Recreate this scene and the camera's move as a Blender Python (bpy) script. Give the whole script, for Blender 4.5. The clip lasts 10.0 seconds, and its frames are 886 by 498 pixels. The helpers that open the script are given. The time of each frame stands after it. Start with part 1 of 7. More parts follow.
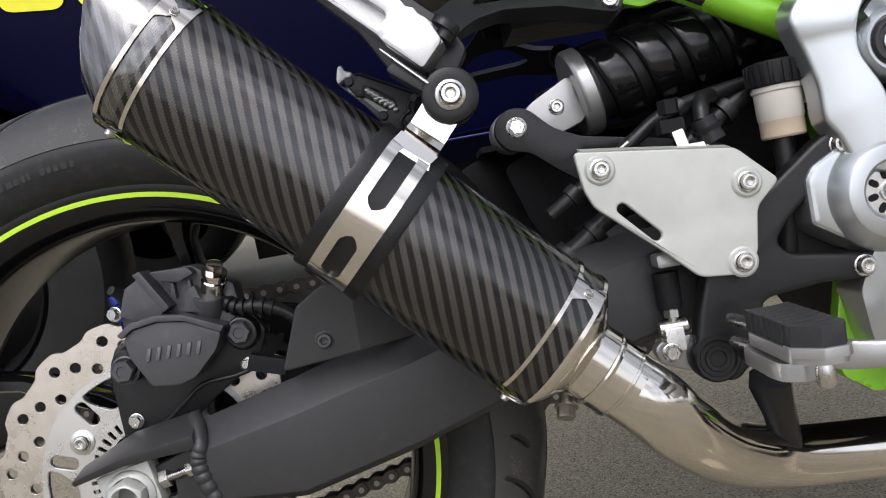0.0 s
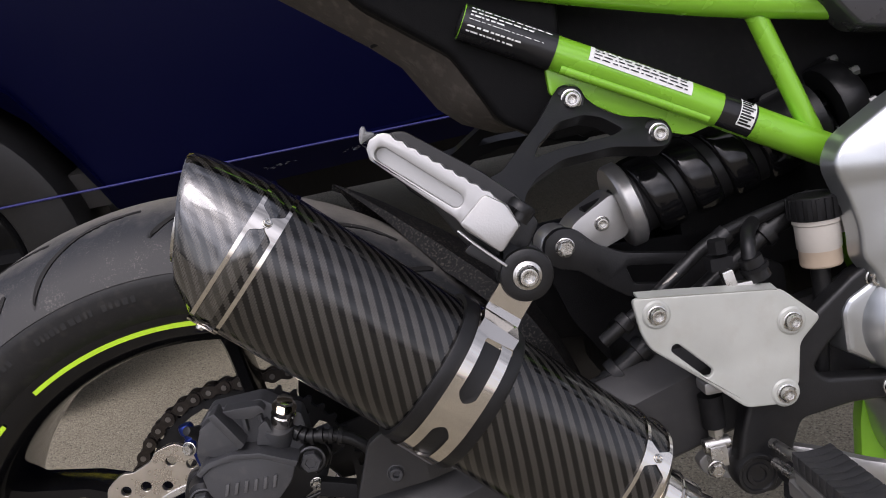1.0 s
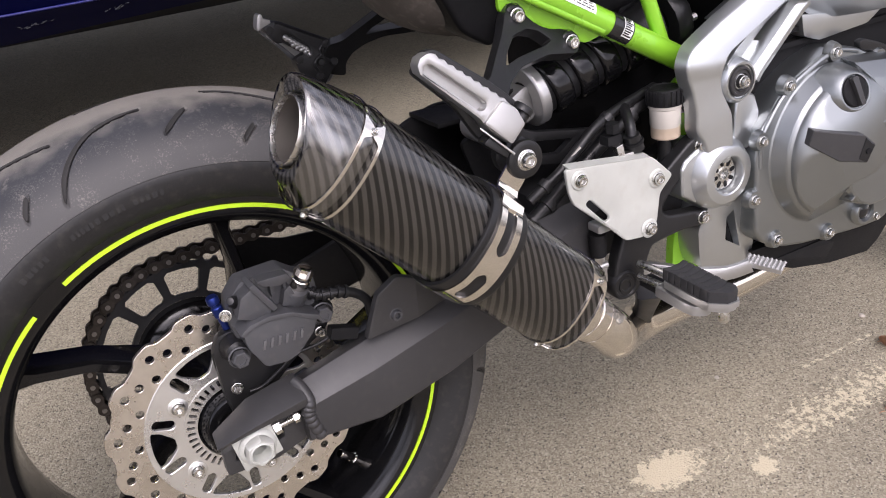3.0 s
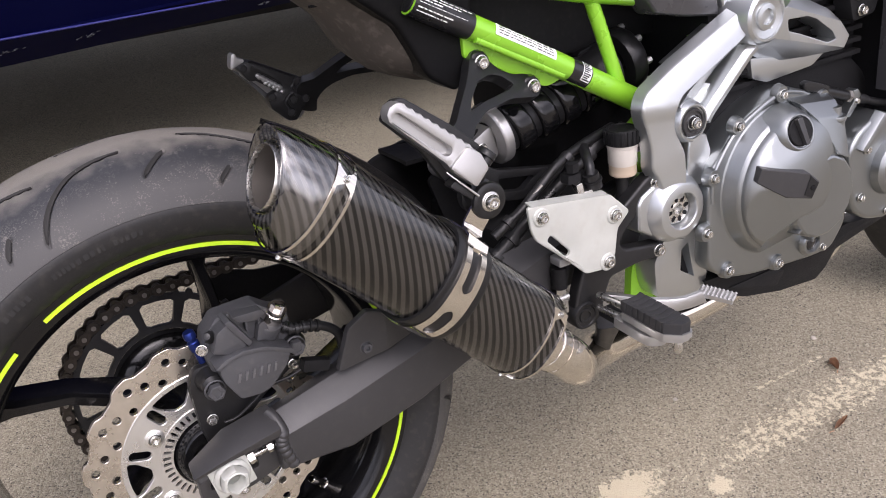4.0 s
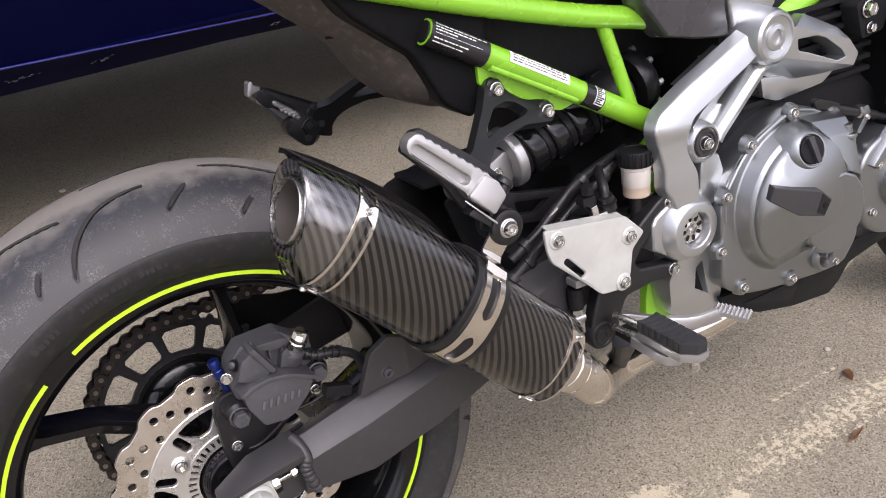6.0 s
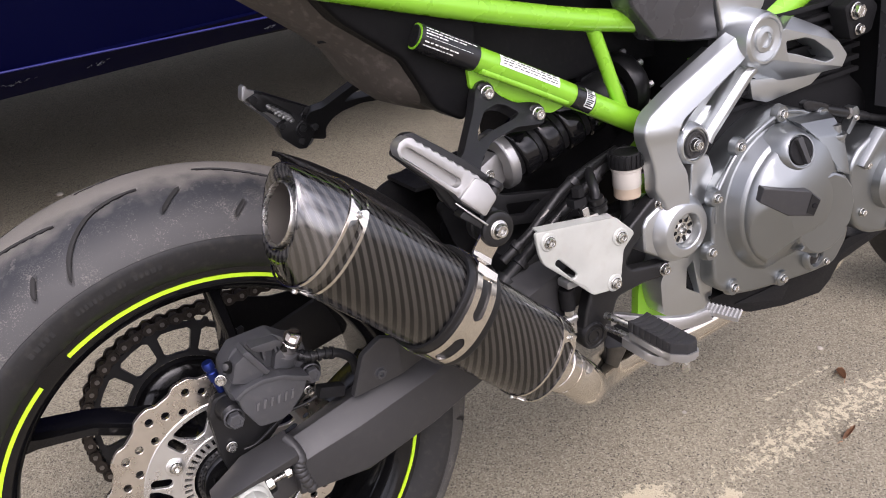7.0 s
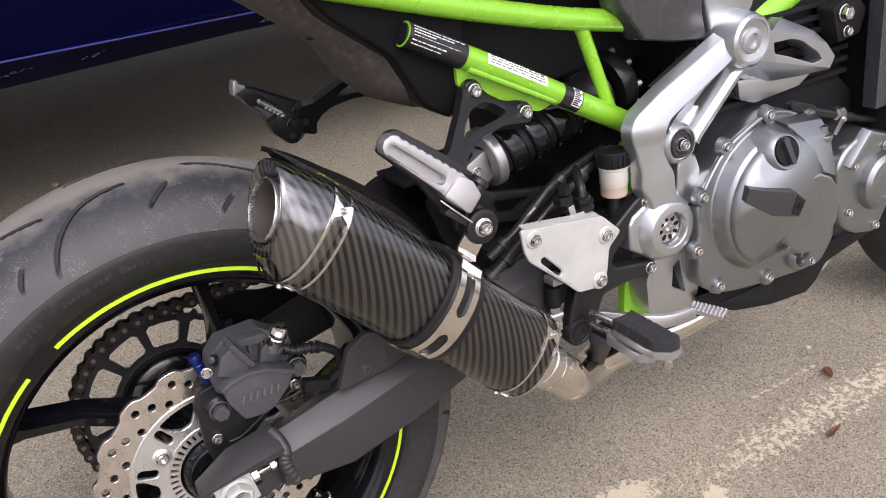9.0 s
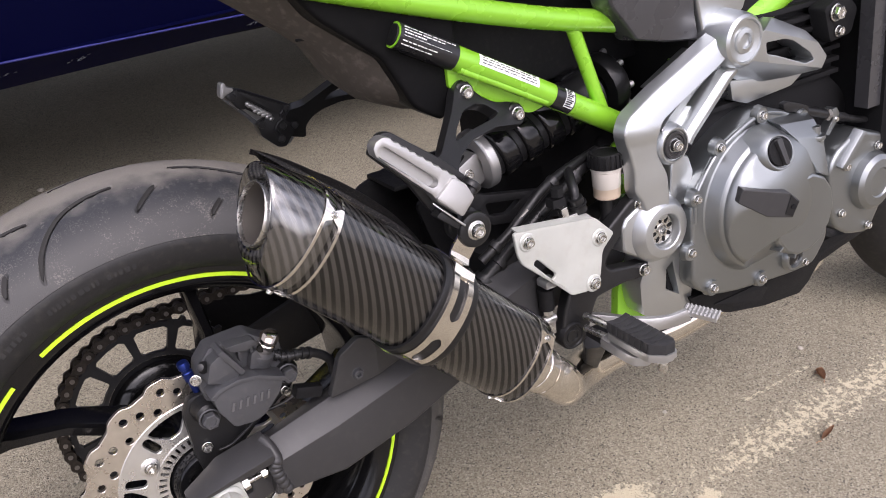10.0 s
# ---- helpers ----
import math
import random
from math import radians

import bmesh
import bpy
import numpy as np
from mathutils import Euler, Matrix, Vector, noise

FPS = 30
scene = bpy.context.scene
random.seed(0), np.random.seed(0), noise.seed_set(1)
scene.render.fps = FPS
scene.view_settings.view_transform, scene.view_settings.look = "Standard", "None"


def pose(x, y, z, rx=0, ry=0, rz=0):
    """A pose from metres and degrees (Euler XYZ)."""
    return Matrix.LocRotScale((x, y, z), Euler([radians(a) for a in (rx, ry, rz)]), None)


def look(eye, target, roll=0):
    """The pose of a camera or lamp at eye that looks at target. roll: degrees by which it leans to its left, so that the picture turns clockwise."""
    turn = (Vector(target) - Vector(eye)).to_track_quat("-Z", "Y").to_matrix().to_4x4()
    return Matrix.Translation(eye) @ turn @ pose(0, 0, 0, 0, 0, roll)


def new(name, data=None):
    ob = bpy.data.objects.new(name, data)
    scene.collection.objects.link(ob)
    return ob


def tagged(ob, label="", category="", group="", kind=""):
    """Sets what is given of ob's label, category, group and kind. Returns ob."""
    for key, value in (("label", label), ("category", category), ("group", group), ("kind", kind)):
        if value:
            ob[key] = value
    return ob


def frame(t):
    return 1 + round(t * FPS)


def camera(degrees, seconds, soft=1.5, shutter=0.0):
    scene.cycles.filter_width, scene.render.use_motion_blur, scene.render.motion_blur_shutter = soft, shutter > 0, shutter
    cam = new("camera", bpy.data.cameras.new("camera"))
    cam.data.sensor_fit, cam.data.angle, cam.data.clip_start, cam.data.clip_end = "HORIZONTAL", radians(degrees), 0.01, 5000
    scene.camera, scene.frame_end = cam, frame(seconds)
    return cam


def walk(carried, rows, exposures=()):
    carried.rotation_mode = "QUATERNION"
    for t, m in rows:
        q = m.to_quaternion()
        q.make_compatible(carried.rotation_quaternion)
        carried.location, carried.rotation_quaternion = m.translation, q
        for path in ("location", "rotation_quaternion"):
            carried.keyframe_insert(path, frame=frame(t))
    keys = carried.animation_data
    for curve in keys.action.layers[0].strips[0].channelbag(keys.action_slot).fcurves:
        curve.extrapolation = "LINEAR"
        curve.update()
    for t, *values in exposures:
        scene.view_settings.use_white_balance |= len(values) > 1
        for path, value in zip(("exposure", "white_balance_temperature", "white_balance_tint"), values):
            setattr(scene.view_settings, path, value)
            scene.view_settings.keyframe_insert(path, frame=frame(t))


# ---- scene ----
# The motorcycle's own frame: origin at the rear axle, x ahead, y to its left, z up; it leans on its side stand.
LEAN_DEG, AXLE_HEIGHT = 8.04, 0.3128
BIKE = pose(0, 0, AXLE_HEIGHT, -LEAN_DEG, 0, 0)
cam = camera(53.18, 10.0, soft=1.0, shutter=0.12)
ROWS = [  # seconds, place and yaw, pitch, roll in the motorcycle's frame
    (0, 0.2427, -0.7688, 0.1622, -1.14, -2.33, 10.31),
    (0.5, 0.2473, -0.7464, 0.2415, 1.83, -5.18, 11.37),
    (1, 0.1956, -0.7729, 0.3599, -4.71, -10.33, 11.31),
    (1.5, 0.1080, -0.8393, 0.3743, -11.67, -14.51, 10.01),
    (2, 0.0223, -0.8206, 0.4144, -18.23, -18.47, 8.04),
    (2.2, -0.0099, -0.8221, 0.4150, -20.41, -21.31, 6.70),
    (3.3, -0.1350, -0.8601, 0.5258, -30.24, -24.80, 6.93),
    (3.5, -0.1367, -0.8694, 0.5361, -30.50, -24.47, 6.43),
    (4, -0.1275, -0.8689, 0.5283, -30.75, -24.12, 6.22),
    (4.5, -0.1313, -0.8740, 0.5466, -30.52, -24.28, 6.64),
    (5, -0.1359, -0.8722, 0.5455, -30.41, -24.34, 6.94),
    (5.5, -0.1372, -0.8694, 0.5469, -30.59, -24.10, 7.15),
    (6, -0.1368, -0.8680, 0.5519, -30.68, -23.69, 7.23),
    (7.5, -0.1334, -0.8871, 0.5555, -30.82, -23.67, 7.60),
    (8, -0.1335, -0.8941, 0.5577, -30.66, -23.86, 7.72),
    (8.5, -0.1320, -0.8978, 0.5604, -30.52, -23.93, 7.43),
    (9, -0.1255, -0.8912, 0.5597, -30.66, -24.04, 6.82),
    (9.5, -0.1242, -0.8852, 0.5585, -31.05, -23.97, 6.84),
    (10, -0.1234, -0.8799, 0.5554, -31.49, -23.92, 6.89),
]
EXPOSURES = [(0.0, -1.0, 6200, 14), (0.5, -1.03, 6250, 17), (1.0, -1.3, 6250, 20), (2.0, -0.7, 6350, 23), (3.5, -0.57, 6350, 23), (10.0, -0.57, 6350, 23)]
walk(cam, [(t, BIKE @ pose(x, y, z, 90 + pitch, roll, yaw)) for t, x, y, z, yaw, pitch, roll in ROWS], EXPOSURES)

# ---- light ----
SUN_EL, SUN_AZ = 55.0, 192.0
world = bpy.data.worlds.new("world")
scene.world = world
world.use_nodes = True
wn = world.node_tree
sky = wn.nodes.new("ShaderNodeTexSky")
sky.sky_type, sky.sun_disc = "NISHITA", False
sky.sun_elevation, sky.sun_rotation = radians(SUN_EL), radians(SUN_AZ)
sky.air_density, sky.dust_density, sky.ozone_density = 1.0, 4.0, 1.0
wn.nodes["Background"].inputs["Strength"].default_value = 0.46
cloud = wn.nodes.new("ShaderNodeHueSaturation")  # a thin overcast takes most of the blue out of the sky
cloud.inputs["Saturation"].default_value = 0.3
wn.links.new(sky.outputs[0], cloud.inputs["Color"])
heaven, puffs, veil, cover_tone = wn.nodes.new("ShaderNodeTexCoord"), wn.nodes.new("ShaderNodeTexNoise"), wn.nodes.new("ShaderNodeMapRange"), wn.nodes.new("ShaderNodeMix")
puffs.inputs["Scale"].default_value, puffs.inputs["Detail"].default_value, puffs.inputs["Roughness"].default_value = 3.2, 5, 0.5
veil.inputs["From Min"].default_value, veil.inputs["From Max"].default_value = 0.36, 0.66
veil.inputs["To Min"].default_value, veil.inputs["To Max"].default_value = 0.5, 1.6
cover_tone.data_type, cover_tone.blend_type = "RGBA", "MULTIPLY"
cover_tone.inputs["Factor"].default_value = 1.0
wn.links.new(heaven.outputs["Generated"], puffs.inputs["Vector"])
wn.links.new(puffs.outputs["Fac"], veil.inputs["Value"])
wn.links.new(cloud.outputs[0], cover_tone.inputs["A"])
wn.links.new(veil.outputs["Result"], cover_tone.inputs["B"])
wn.links.new(cover_tone.outputs["Result"], wn.nodes["Background"].inputs["Color"])
sun = new("sun", bpy.data.lights.new("sun", "SUN"))
sun.data.energy, sun.data.angle, sun.data.color = 1.1, radians(26), (1.0, 0.975, 0.94)
el, az = radians(SUN_EL), radians(SUN_AZ)
sun.matrix_world = look((0, 0, 5), Vector((0, 0, 5)) - Vector((math.sin(az) * math.cos(el), math.cos(az) * math.cos(el), math.sin(el))))


# ---- materials ----
def material(name, color, rough=0.5, metal=0.0, vary=0.15, scale=60.0, bump=0.0, bump_scale=400.0, coat=0.0, rough_vary=0.1, dust=0.0, specular=0.5):
    """A principled material with tone, roughness and relief varied at two scales, and a little dust."""
    m = bpy.data.materials.new(name)
    m.use_nodes = True
    t = m.node_tree
    b = t.nodes["Principled BSDF"]
    co = t.nodes.new("ShaderNodeTexCoord")
    big, fine = t.nodes.new("ShaderNodeTexNoise"), t.nodes.new("ShaderNodeTexNoise")
    big.inputs["Scale"].default_value, fine.inputs["Scale"].default_value = scale / 6, scale
    big.inputs["Detail"].default_value, fine.inputs["Detail"].default_value = 4, 3
    for n in (big, fine):
        t.links.new(co.outputs["Object"], n.inputs["Vector"])
    mix = t.nodes.new("ShaderNodeMath")
    mix.operation = "MULTIPLY_ADD"
    t.links.new(big.outputs["Fac"], mix.inputs[0])
    mix.inputs[1].default_value = 0.6
    half = t.nodes.new("ShaderNodeMath")
    half.operation = "MULTIPLY"
    half.inputs[1].default_value = 0.4
    t.links.new(fine.outputs["Fac"], half.inputs[0])
    t.links.new(half.outputs[0], mix.inputs[2])
    span = t.nodes.new("ShaderNodeMapRange")
    span.inputs["From Min"].default_value, span.inputs["From Max"].default_value = 0.3, 0.7
    span.inputs["To Min"].default_value, span.inputs["To Max"].default_value = 1 - vary, 1 + vary
    t.links.new(mix.outputs[0], span.inputs["Value"])
    tone = t.nodes.new("ShaderNodeMix")
    tone.data_type, tone.blend_type = "RGBA", "MULTIPLY"
    tone.inputs["Factor"].default_value = 1.0
    tone.inputs["A"].default_value = (*color, 1)
    t.links.new(span.outputs["Result"], tone.inputs["B"])
    out = tone.outputs["Result"]
    if dust:
        grit = t.nodes.new("ShaderNodeTexNoise")
        grit.inputs["Scale"].default_value, grit.inputs["Detail"].default_value = scale * 1.7, 6
        t.links.new(co.outputs["Object"], grit.inputs["Vector"])
        mask = t.nodes.new("ShaderNodeMapRange")
        mask.inputs["From Min"].default_value, mask.inputs["From Max"].default_value = 0.52, 0.72
        mask.inputs["To Max"].default_value = dust
        t.links.new(grit.outputs["Fac"], mask.inputs["Value"])
        over = t.nodes.new("ShaderNodeMix")
        over.data_type = "RGBA"
        t.links.new(mask.outputs["Result"], over.inputs["Factor"])
        t.links.new(out, over.inputs["A"])
        over.inputs["B"].default_value = (0.32, 0.28, 0.23, 1)
        out = over.outputs["Result"]
    t.links.new(out, b.inputs["Base Color"])
    rr = t.nodes.new("ShaderNodeMapRange")
    rr.inputs["From Min"].default_value, rr.inputs["From Max"].default_value = 0.3, 0.7
    rr.inputs["To Min"].default_value, rr.inputs["To Max"].default_value = max(rough - rough_vary, 0.02), min(rough + rough_vary, 1)
    t.links.new(mix.outputs[0], rr.inputs["Value"])
    t.links.new(rr.outputs["Result"], b.inputs["Roughness"])
    b.inputs["Metallic"].default_value = metal
    b.inputs["Coat Weight"].default_value = coat
    b.inputs["Coat Roughness"].default_value = 0.08
    b.inputs["Specular IOR Level"].default_value = specular
    if bump:
        grain = t.nodes.new("ShaderNodeTexNoise")
        grain.inputs["Scale"].default_value, grain.inputs["Detail"].default_value = bump_scale, 3
        t.links.new(co.outputs["Object"], grain.inputs["Vector"])
        bp = t.nodes.new("ShaderNodeBump")
        bp.inputs["Strength"].default_value, bp.inputs["Distance"].default_value = bump, 0.001
        t.links.new(grain.outputs["Fac"], bp.inputs["Height"])
        t.links.new(bp.outputs["Normal"], b.inputs["Normal"])
    return m


def math_node(t, op, a, b=None):
    n = t.nodes.new("ShaderNodeMath")
    n.operation = op
    for i, v in enumerate((a, b)):
        if v is None:
            continue
        if hasattr(v, "is_linked"):
            t.links.new(v, n.inputs[i])
        else:
            n.inputs[i].default_value = v
    return n.outputs[0]


def carbon_material(name, cell, gloss, ior=1.75, ripple=0.0):
    """A long-float twill weave of carbon fibre under clear lacquer, laid out by the UV map in metres."""
    m = bpy.data.materials.new(name)
    m.use_nodes = True
    t = m.node_tree
    b = t.nodes["Principled BSDF"]
    uv = t.nodes.new("ShaderNodeUVMap")
    sep = t.nodes.new("ShaderNodeSeparateXYZ")
    t.links.new(uv.outputs[0], sep.inputs[0])
    wob = t.nodes.new("ShaderNodeTexNoise")
    wob.inputs["Scale"].default_value = 25
    t.links.new(uv.outputs[0], wob.inputs["Vector"])
    u = math_node(t, "ADD", math_node(t, "DIVIDE", sep.outputs[0], cell), math_node(t, "MULTIPLY", wob.outputs["Fac"], 0.8))
    v = math_node(t, "DIVIDE", sep.outputs[1], cell)
    i, j = math_node(t, "FLOOR", u), math_node(t, "FLOOR", v)
    k = math_node(t, "FLOORED_MODULO", math_node(t, "ADD", i, j), 8.0)
    warp = math_node(t, "LESS_THAN", k, 3.5)
    # rounded crown of each tow, along and across
    fu, fv = math_node(t, "FRACT", u), math_node(t, "FRACT", v)
    cu = math_node(t, "MULTIPLY", math_node(t, "MULTIPLY", fu, math_node(t, "SUBTRACT", 1.0, fu)), 4.0)
    cv = math_node(t, "MULTIPLY", math_node(t, "MULTIPLY", fv, math_node(t, "SUBTRACT", 1.0, fv)), 4.0)
    mixc = t.nodes.new("ShaderNodeMix")
    mixc.data_type = "FLOAT"
    t.links.new(warp, mixc.inputs["Factor"])
    t.links.new(cu, mixc.inputs["A"])
    t.links.new(cv, mixc.inputs["B"])
    strands = t.nodes.new("ShaderNodeTexNoise")
    strands.inputs["Scale"].default_value, strands.inputs["Detail"].default_value = 900, 3
    t.links.new(uv.outputs[0], strands.inputs["Vector"])
    col = t.nodes.new("ShaderNodeMix")
    col.data_type = "RGBA"
    t.links.new(warp, col.inputs["Factor"])
    col.inputs["A"].default_value, col.inputs["B"].default_value = (0.0012, 0.0012, 0.0013, 1), (0.082, 0.076, 0.068, 1)
    tone = t.nodes.new("ShaderNodeMix")
    tone.data_type, tone.blend_type = "RGBA", "MULTIPLY"
    tone.inputs["Factor"].default_value = 0.8
    t.links.new(col.outputs["Result"], tone.inputs["A"])
    t.links.new(math_node(t, "ADD", math_node(t, "MULTIPLY", mixc.outputs["Result"], 0.5), strands.outputs["Fac"]), tone.inputs["B"])
    t.links.new(tone.outputs["Result"], b.inputs["Base Color"])
    b.inputs["Roughness"].default_value = 0.46
    t.links.new(math_node(t, "MULTIPLY", warp, 0.85), b.inputs["Metallic"])
    b.inputs["Specular IOR Level"].default_value = 0.06
    smear = t.nodes.new("ShaderNodeTexNoise")
    smear.inputs["Scale"].default_value, smear.inputs["Detail"].default_value = 30, 5
    t.links.new(uv.outputs[0], smear.inputs["Vector"])
    sm = t.nodes.new("ShaderNodeMapRange")
    sm.inputs["From Min"].default_value, sm.inputs["From Max"].default_value = 0.3, 0.75
    sm.inputs["To Min"].default_value, sm.inputs["To Max"].default_value = gloss, gloss + 0.1
    t.links.new(smear.outputs["Fac"], sm.inputs["Value"])
    b.inputs["Coat Weight"].default_value = 1.0
    b.inputs["Coat IOR"].default_value = ior
    t.links.new(sm.outputs["Result"], b.inputs["Coat Roughness"])
    bp = t.nodes.new("ShaderNodeBump")
    bp.inputs["Strength"].default_value, bp.inputs["Distance"].default_value = 0.25, 0.0004
    t.links.new(mixc.outputs["Result"], bp.inputs["Height"])
    t.links.new(bp.outputs["Normal"], b.inputs["Normal"])
    # slow waves in the lacquer
    wave = t.nodes.new("ShaderNodeTexNoise")
    wave.inputs["Scale"].default_value, wave.inputs["Detail"].default_value = 28, 1
    t.links.new(uv.outputs[0], wave.inputs["Vector"])
    cb = t.nodes.new("ShaderNodeBump")
    cb.inputs["Strength"].default_value, cb.inputs["Distance"].default_value = 1.0, ripple
    t.links.new(wave.outputs["Fac"], cb.inputs["Height"])
    t.links.new(cb.outputs["Normal"], b.inputs["Coat Normal"])
    return m


BLACK_PAINT = material("satin_black_paint", (0.0105, 0.0105, 0.011), 0.36, 0, 0.2, 80, 0.12, 700, dust=0.01, specular=0.35)
GREY_PAINT = material("dark_grey_swingarm_paint", (0.034, 0.0335, 0.034), 0.4, 0.1, 0.1, 60, 0.1, 900, dust=0.02, specular=0.4)
BLACK_PLASTIC = material("black_textured_plastic", (0.009, 0.009, 0.0095), 0.5, 0, 0.2, 90, 0.25, 900, dust=0.015, specular=0.14)
TAIL_BLACK = material("deep_black_tail_plastic", (0.006, 0.006, 0.0063), 0.45, 0, 0.2, 90, 0.15, 900, dust=0.006, specular=0.06)
GLOSS_BLACK = material("gloss_black_wheel_paint", (0.005, 0.005, 0.0055), 0.14, 0, 0.2, 50, 0, dust=0.012, specular=0.4)
RUBBER = material("black_rubber", (0.0095, 0.0095, 0.0098), 0.36, 0, 0.2, 80, 0.12, 700, dust=0.01, specular=0.35)
TREAD = material("dusty_tyre_tread", (0.021, 0.0225, 0.026), 0.62, 0, 0.25, 75, 0.25, 1200)
SIDEWALL = material("tyre_sidewall_rubber", (0.016, 0.0158, 0.0158), 0.58, 0, 0.15, 60, 0.12, 400, dust=0.05, specular=0.35)
GREEN = material("lime_green_frame_paint", (0.22, 0.52, 0.026), 0.3, 0.15, 0.06, 40, 0.04, 600, coat=0.5)
STRIPE = material("fluorescent_rim_tape", (0.45, 0.72, 0.012), 0.45, 0, 0.08, 60)
SILVER = material("silver_painted_cover", (0.5, 0.52, 0.525), 0.31, 0.92, 0.03, 30, 0.04, 1400, coat=0.1, rough_vary=0.03)
ENGINE = material("grey_engine_casing_paint", (0.28, 0.295, 0.297), 0.33, 0.95, 0.04, 30, 0.05, 1400, rough_vary=0.04)
DARK_ENGINE = material("dark_engine_casting", (0.0085, 0.0085, 0.009), 0.6, 0.0, 0.3, 60, 0.3, 500, specular=0.16)
ALU = material("cast_aluminium", (0.42, 0.417, 0.408), 0.36, 0.8, 0.08, 90, 0.1, 700)
PALE_ALU = material("pale_anodised_heel_plate", (0.485, 0.495, 0.455), 0.48, 0.3, 0.12, 40, 0.06, 700, dust=0.16)
STEEL = material("stainless_bolt_steel", (0.62, 0.61, 0.58), 0.28, 1.0, 0.15, 150)
CHROME = material("polished_stainless", (0.72, 0.68, 0.62), 0.09, 1.0, 0.06, 40, rough_vary=0.05)
DISC_STEEL = material("brake_disc_steel", (0.64, 0.59, 0.52), 0.28, 0.95, 0.12, 120)
CARRIER = material("brushed_disc_carrier", (0.66, 0.65, 0.62), 0.3, 0.85, 0.05, 80)
CHAIN = material("oily_chain_steel", (0.07, 0.06, 0.052), 0.4, 0.85, 0.5, 200)
SPROCKET = material("worn_sprocket_steel", (0.05, 0.05, 0.052), 0.42, 0.6, 0.2, 90)
SOOT = material("sooty_outlet_steel", (0.13, 0.118, 0.105), 0.5, 0.6, 0.04, 20, rough_vary=0.02)
CALIPER = material("grey_caliper_paint", (0.062, 0.063, 0.067), 0.42, 0.2, 0.1, 80, 0.12, 900, dust=0.05, specular=0.45)
CALIPER_MARK = material("worn_raised_caliper_mark", (0.13, 0.13, 0.134), 0.32, 0.4, 0.1, 80)
CHAIN_PIN = material("worn_chain_pin_steel", (0.3, 0.28, 0.25), 0.4, 0.9, 0.3, 200)
LEAF = material("dry_brown_leaf", (0.34, 0.19, 0.11), 0.7, 0, 0.35, 150, 0.4, 500)
PAD_RUBBER = material("grey_black_pad_rubber", (0.02, 0.02, 0.021), 0.6, 0, 0.2, 80, 0.15, 700, dust=0.04, specular=0.35)
MUDGUARD = material("dusty_black_mudguard_plastic", (0.013, 0.013, 0.0135), 0.5, 0, 0.3, 300, 0.2, 500, dust=0.35, specular=0.25)
SCRATCH = material("bare_scratched_paint", (0.07, 0.075, 0.09), 0.5, 0, 0.3, 200)
PEBBLE = material("pale_road_stone", (0.42, 0.38, 0.32), 0.8, 0, 0.2, 200, 0.3, 600)
GROOVE_RUBBER = material("dusty_groove_rubber", (0.03, 0.029, 0.028), 0.7, 0, 0.2, 80, specular=0.2)
BLUE_ANODISED = material("blue_anodised_bolt", (0.015, 0.03, 0.16), 0.3, 0.8, 0.1, 80)
FLUID = material("translucent_fluid_bottle", (0.5, 0.47, 0.42), 0.35, 0, 0.12, 60)
BRAKE_FLUID = material("tan_fluid_behind_plastic", (0.45, 0.36, 0.27), 0.35, 0, 0.1, 60)
WHITE_LABEL = material("white_label_film", (0.75, 0.75, 0.73), 0.4, 0, 0.05, 60)
BLACK_LABEL = material("black_label_film", (0.012, 0.012, 0.013), 0.25, 0, 0.1, 60)
BROWN_TRAY = material("dusty_brown_undertray", (0.06, 0.05, 0.04), 0.75, 0, 0.25, 60, 0.4, 300, dust=0.2)
PANEL_GREY = material("graphite_side_panel", (0.05, 0.05, 0.053), 0.28, 0.3, 0.06, 40, coat=0.3)
CAR_BLUE = material("metallic_navy_car_paint", (0.0007, 0.0011, 0.0155), 0.45, 0.0, 0.08, 12, specular=0.06)
# brighter blue than the body: the crease's highlight put into the colour
CAR_CREASE_GLINT = material("navy_crease_glint", (0.006, 0.008, 0.12), 0.4, 0.0, 0.08, 12, coat=0.04)
UNDERBODY = material("black_underbody_sealant", (0.012, 0.011, 0.01), 0.8, 0, 0.3, 12, 0.3, 60)
CAR_TRIM = material("black_car_trim", (0.004, 0.004, 0.0045), 0.7, 0, 0.2, 40, specular=0.1)
YELLOW_VINYL = material("yellow_vinyl_letter", (0.8, 0.75, 0.02), 0.4, 0, 0.05, 30)
CARBON = carbon_material("carbon_twill_lacquered", 0.00135, 0.05, 1.53, 0.0004)
CARBON_CAP = carbon_material("carbon_twill_polished", 0.00135, 0.02, 2.3, 0.0006)


